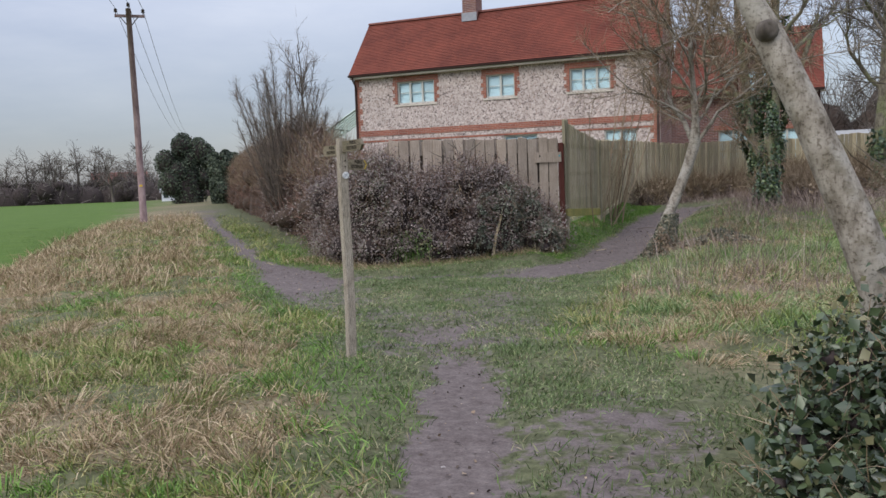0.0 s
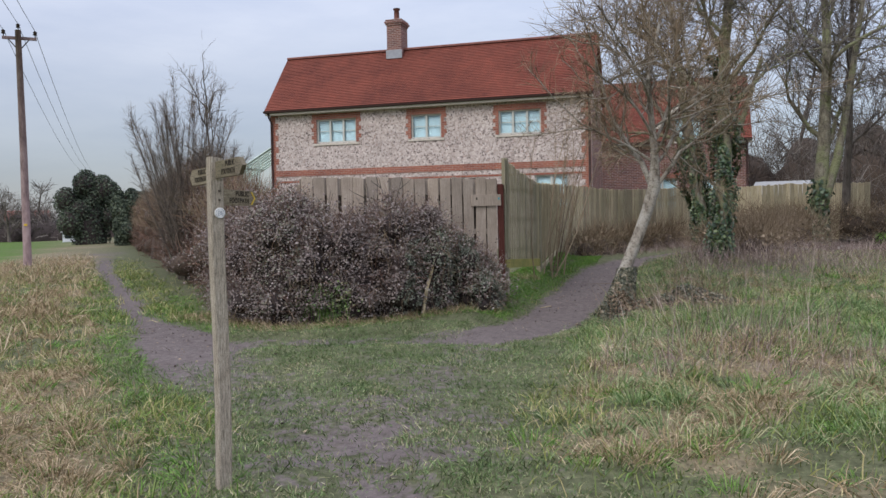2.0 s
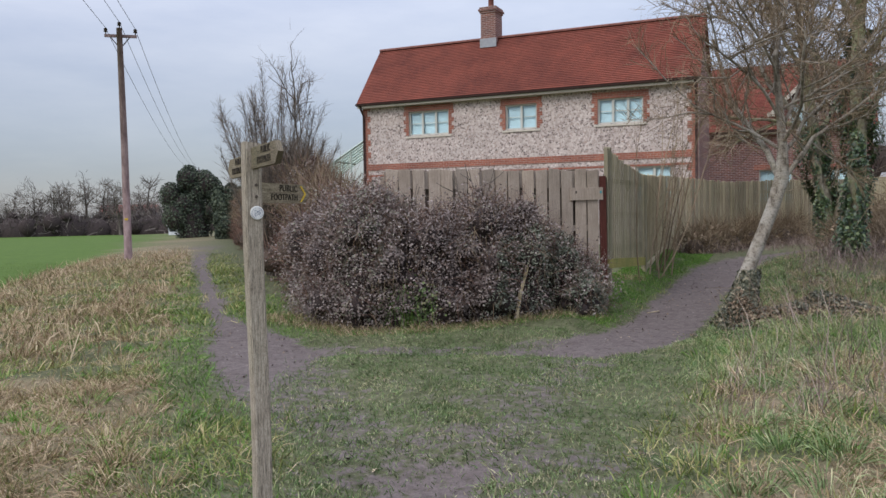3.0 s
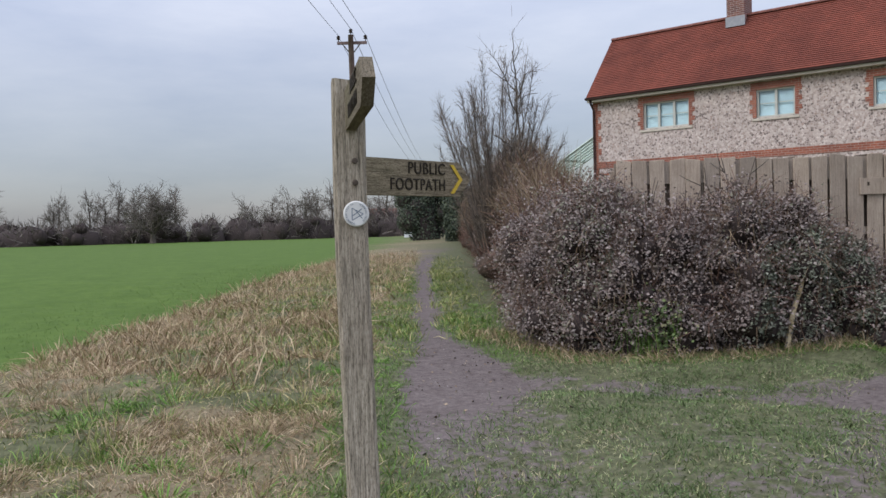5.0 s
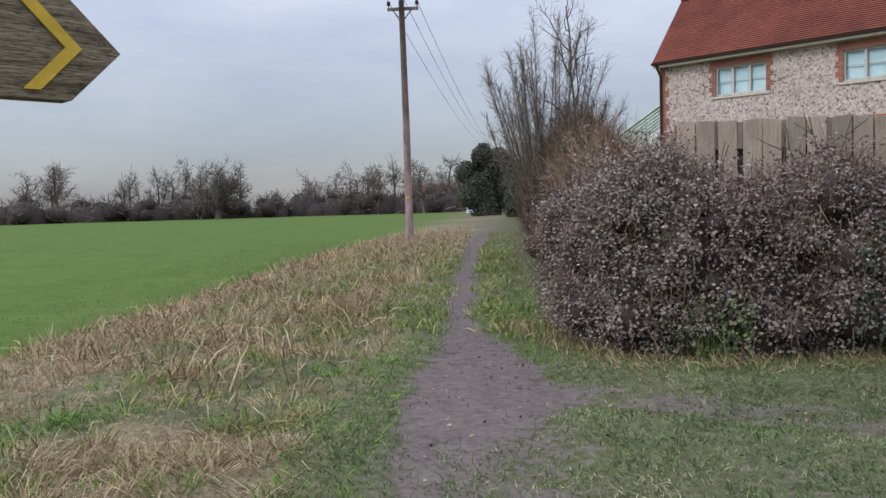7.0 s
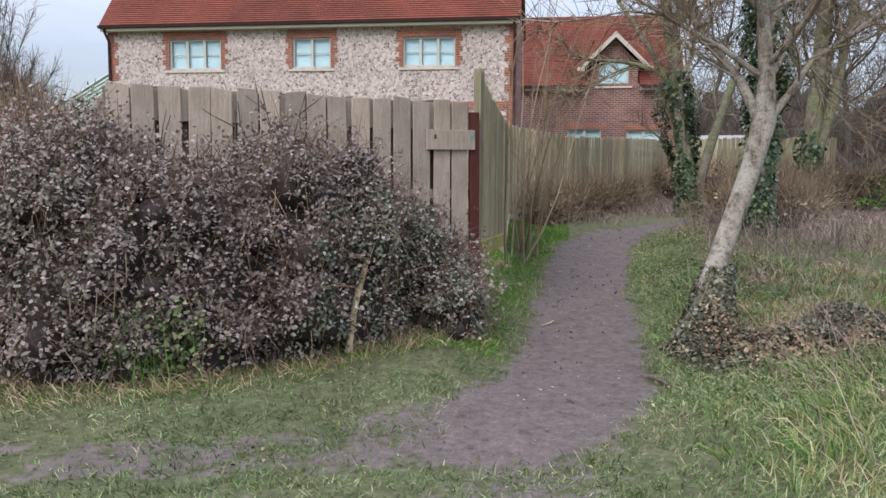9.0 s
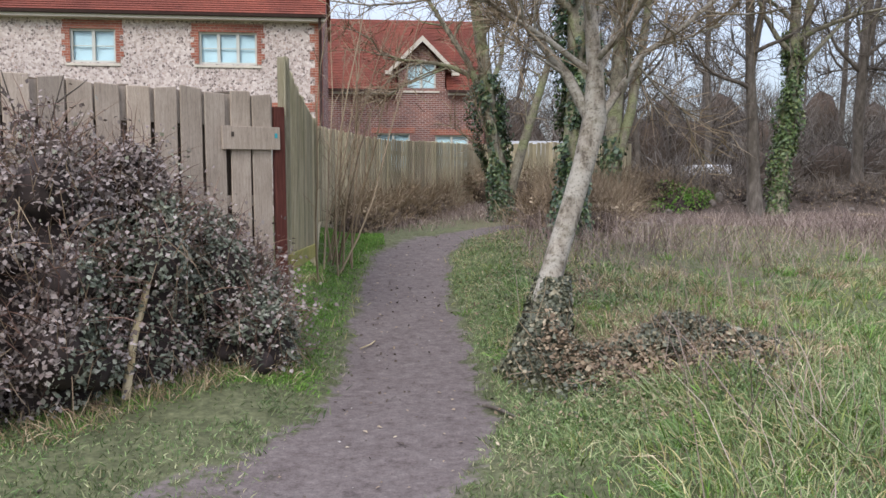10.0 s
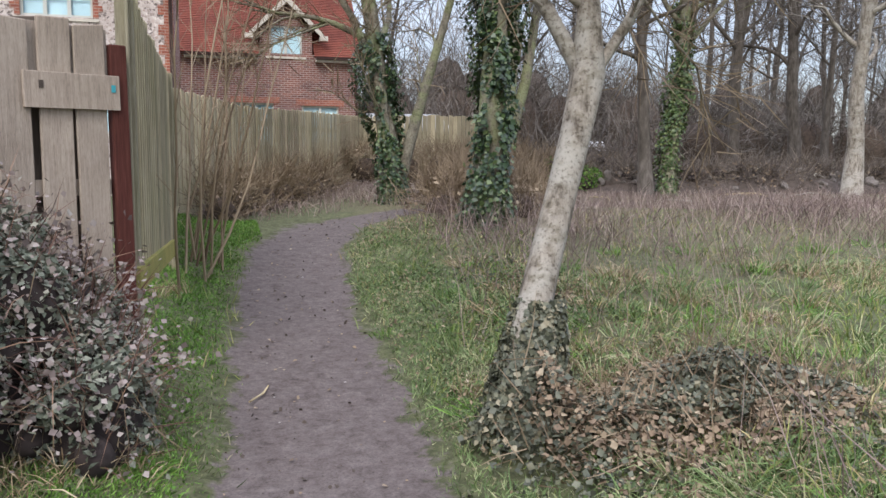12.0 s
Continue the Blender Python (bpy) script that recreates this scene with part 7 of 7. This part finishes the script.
blades("green_turf", 115000, (-7.2, -0.6, 4.8, 13.2), lambda x, y: open_ground(x, y) * (1 - tall_mask(x, y)) * (0.3 + 0.7 * smooth(0.38, 0.55, fbm(x, y, 2.2, 3, 68))), lambda x, y: 0.022 + 0.03 * fbm(x, y, 1.5, 3, 66), 0.0065, "bank_grass", "short green turf where the paths fork", 0.9, 0.1)
blades("trodden_grass", 300000, (-8.5, 1.5, 0.8, 16), lambda x, y: near_walk(x, y, 3.4) * open_ground(x, y) * (1 - tall_mask(x, y)) * (0.12 + 0.88 * smooth(0.40, 0.58, fbm(x, y, 3.4, 3, 67))), lambda x, y: 0.035 + 0.04 * fbm(x, y, 1.5, 3, 66), 0.0065, "grass_dull", "short trodden grass of the green", 0.9, 0.1)
blades("lane_right_grass", 38000, (-2.6, -1.0, 12.6, 20), lambda x, y: smooth(0.0, 0.25, to_line(x, y, PATH_LANE)[0] - to_line(x, y, PATH_LANE)[1]) * open_ground(x, y) * smooth(-0.9, -1.5, x) * smooth(0.12, 0.03, mound_top(x, y)), lambda x, y: 0.03 + 0.03 * tuft(x, y), 0.006, "bank_grass", "fresh low grass along the open side of the lane", 0.8)
blades("bank_turf", 48000, (-2.3, 1.8, 10.5, 14.3), lambda x, y: open_ground(x, y) * smooth(-2.3, -1.8, x) * (0.4 + 0.6 * smooth(0.4, 0.55, fbm(x, y, 1.6, 3, 37))) * smooth(0.12, 0.03, mound_top(x, y)), lambda x, y: 0.06 + 0.05 * tuft(x, y), 0.0055, "bank_grass", "soft green grass in front of the ivy mound", 0.8)
blades("lane_grass", 62000, (-4.2, -2.9, 13.9, 22), lambda x, y: smooth(0.0, 0.3, to_line(x, y, PATH_LANE)[0] - to_line(x, y, PATH_LANE)[1]) * open_ground(x, y) * (0.2 + 0.8 * (x < -2.9)), lambda x, y: 0.02 + 0.014 * tuft(x, y), 0.009, "lush", "bright green grass along the edges of the lane", 0.6)
blades("hedge_foot_grass", 22000, (-9.5, -3.5, 11.7, 15), lambda x, y: foot_mask(x, y), lambda x, y: 0.07 + 0.06 * tuft(x, y), 0.006, "straw", "yellowed grass along the foot of the brambles", 0.7, 0.2)
blades("far_verge", 700000, (-45, -8, 9, 50), lambda x, y: (1 - field_mask(x, y)) * (1 - mud_mask(x, y)) * smooth(0.9, 1.7, along(x, y)[1]) * smooth(35, 5, along(x, y)[0]) * (0.15 + 0.6 * dry_mask(x, y)), lambda x, y: 0.2 * tuft(x, y), 0.013, "straw", "dry grass verge between the path and the field", 0.6, 0.2)
blades("far_verge_green", 170000, (-30, -8, 11, 34), lambda x, y: (1 - field_mask(x, y)) * (1 - mud_mask(x, y)) * smooth(-0.7, 0.0, along(x, y)[1]) * smooth(30, 5, along(x, y)[0]) * (1.0 - 0.85 * dry_mask(x, y)), lambda x, y: 0.1 * tuft(x, y), 0.012, "grass", "green grass beside the field path", 0.6, 0.2)
blades("hedge_foot_green", 60000, (-10.5, -3.5, 11.5, 16), lambda x, y: np.maximum(foot_mask(x, y), smooth(-0.9, -0.4, along(x, y)[1]) * smooth(0.5, 0.1, along(x, y)[1])) * (1 - mud_mask(x, y)), lambda x, y: 0.025 + 0.025 * tuft(x, y), 0.0055, "lush", "green grass at the foot of the brambles and hedge", 0.6, 0.1)
blades("path_edge_grass", 110000, (-16, -1.2, 1.5, 22), lambda x, y: smooth(0.15, 0.4, along(x, y)[1]) * smooth(1.5, 0.8, along(x, y)[1]) * open_ground(x, y), lambda x, y: 0.035 + 0.05 * tuft(x, y), 0.007, "lush", "fresh green grass between the path and the dry verge", 0.7, 0.15)
blades("bank_stalks", 15000, (-1.8, 4, 9, 18), lambda x, y: dry_mask(x, y) * 0.9, lambda x, y: 0.42 * tuft(x, y), 0.005, "dead_stem", "thin upright dead grass stalks on the bank", 0.25, 0.05)
blades("crop_edge", 70000, (-32, -11, 4, 26), lambda x, y: field_mask(x, y) * smooth(11, 5, along(x, y)[1]), lambda x, y: 0.025 + 0.02 * tuft(x, y), 0.007, "crop", "rows of young green crop", 0.5)


# ---- tussocks: clumps of long blades that hang outwards ----


def tussocks(name, n, area, chance, per, h, width, mat, label, seed):
    r = np.random.default_rng(seed)
    c = scatter(n, *area, r, chance)
    k = len(c)
    size = 0.6 + 0.8 * r.random(k)
    p = np.repeat(c, per, 0)
    s = np.repeat(size, per)
    a = r.random(len(p)) * 2 * np.pi
    rad = 0.12 * s * np.sqrt(r.random(len(p)))
    side = np.repeat(r.standard_normal((k, 2)) * 0.55, per, 0)
    d = np.stack([np.cos(a) * (0.35 + 6 * rad) + side[:, 0], np.sin(a) * (0.35 + 6 * rad) + side[:, 1], 0.9 + 0.5 * r.random(len(p))], 1)
    p = p + np.stack([np.cos(a) * rad, np.sin(a) * rad, np.full(len(p), -0.01)], 1)
    stuff(name, needles(name, p, d, h * s * (0.5 + 0.7 * r.random(len(p))), width * (0.7 + 0.6 * r.random(len(p))), MAT[mat], r, 0.35, 0.38), label, "grass")


tussocks("straw_tussocks", 2900, (-15, 4, 1.5, 18), lambda x, y: np.clip(near_walk(x, y, 6.0) * 1.3, 0, 1) * open_ground(x, y) * tall_mask(x, y) * (0.2 + 0.8 * dry_mask(x, y)) * (1.0 - 0.55 * smooth(-2.6, -1.8, x)), 90, 0.18, 0.0045, "straw", "hanging tussocks of bleached dead grass", 141)
tussocks("green_tussocks", 1900, (-15, 4, 1.5, 18), lambda x, y: np.clip(near_walk(x, y, 6.0) * 1.3, 0, 1) * open_ground(x, y) * tall_mask(x, y) * (1.0 - 0.8 * dry_mask(x, y)), 45, 0.15, 0.0065, "lush", "tufts of fresh green grass", 142)
tussocks("bank_tussocks", 950, (-1.9, 4, 7.5, 17), lambda x, y: smooth(0.15, 0.05, mound_top(x, y)) * smooth(-2.0, -1.3, x) * open_ground(x, y) * (0.25 + 0.75 * smooth(0.42, 0.58, fbm(x, y, 0.9, 3, 35))), 55, 0.22, 0.0055, "bank_grass", "thick tufts of fresh grass on the bank beside the lane", 143)
tussocks("bank_straw_tussocks", 420, (-1.7, 4, 7.5, 17), lambda x, y: smooth(-1.8, -1.0, x) * open_ground(x, y) * smooth(0.45, 0.56, fbm(x, y, 1.1, 3, 36)), 50, 0.24, 0.006, "straw", "pale dead tufts among the bank's green grass", 144)
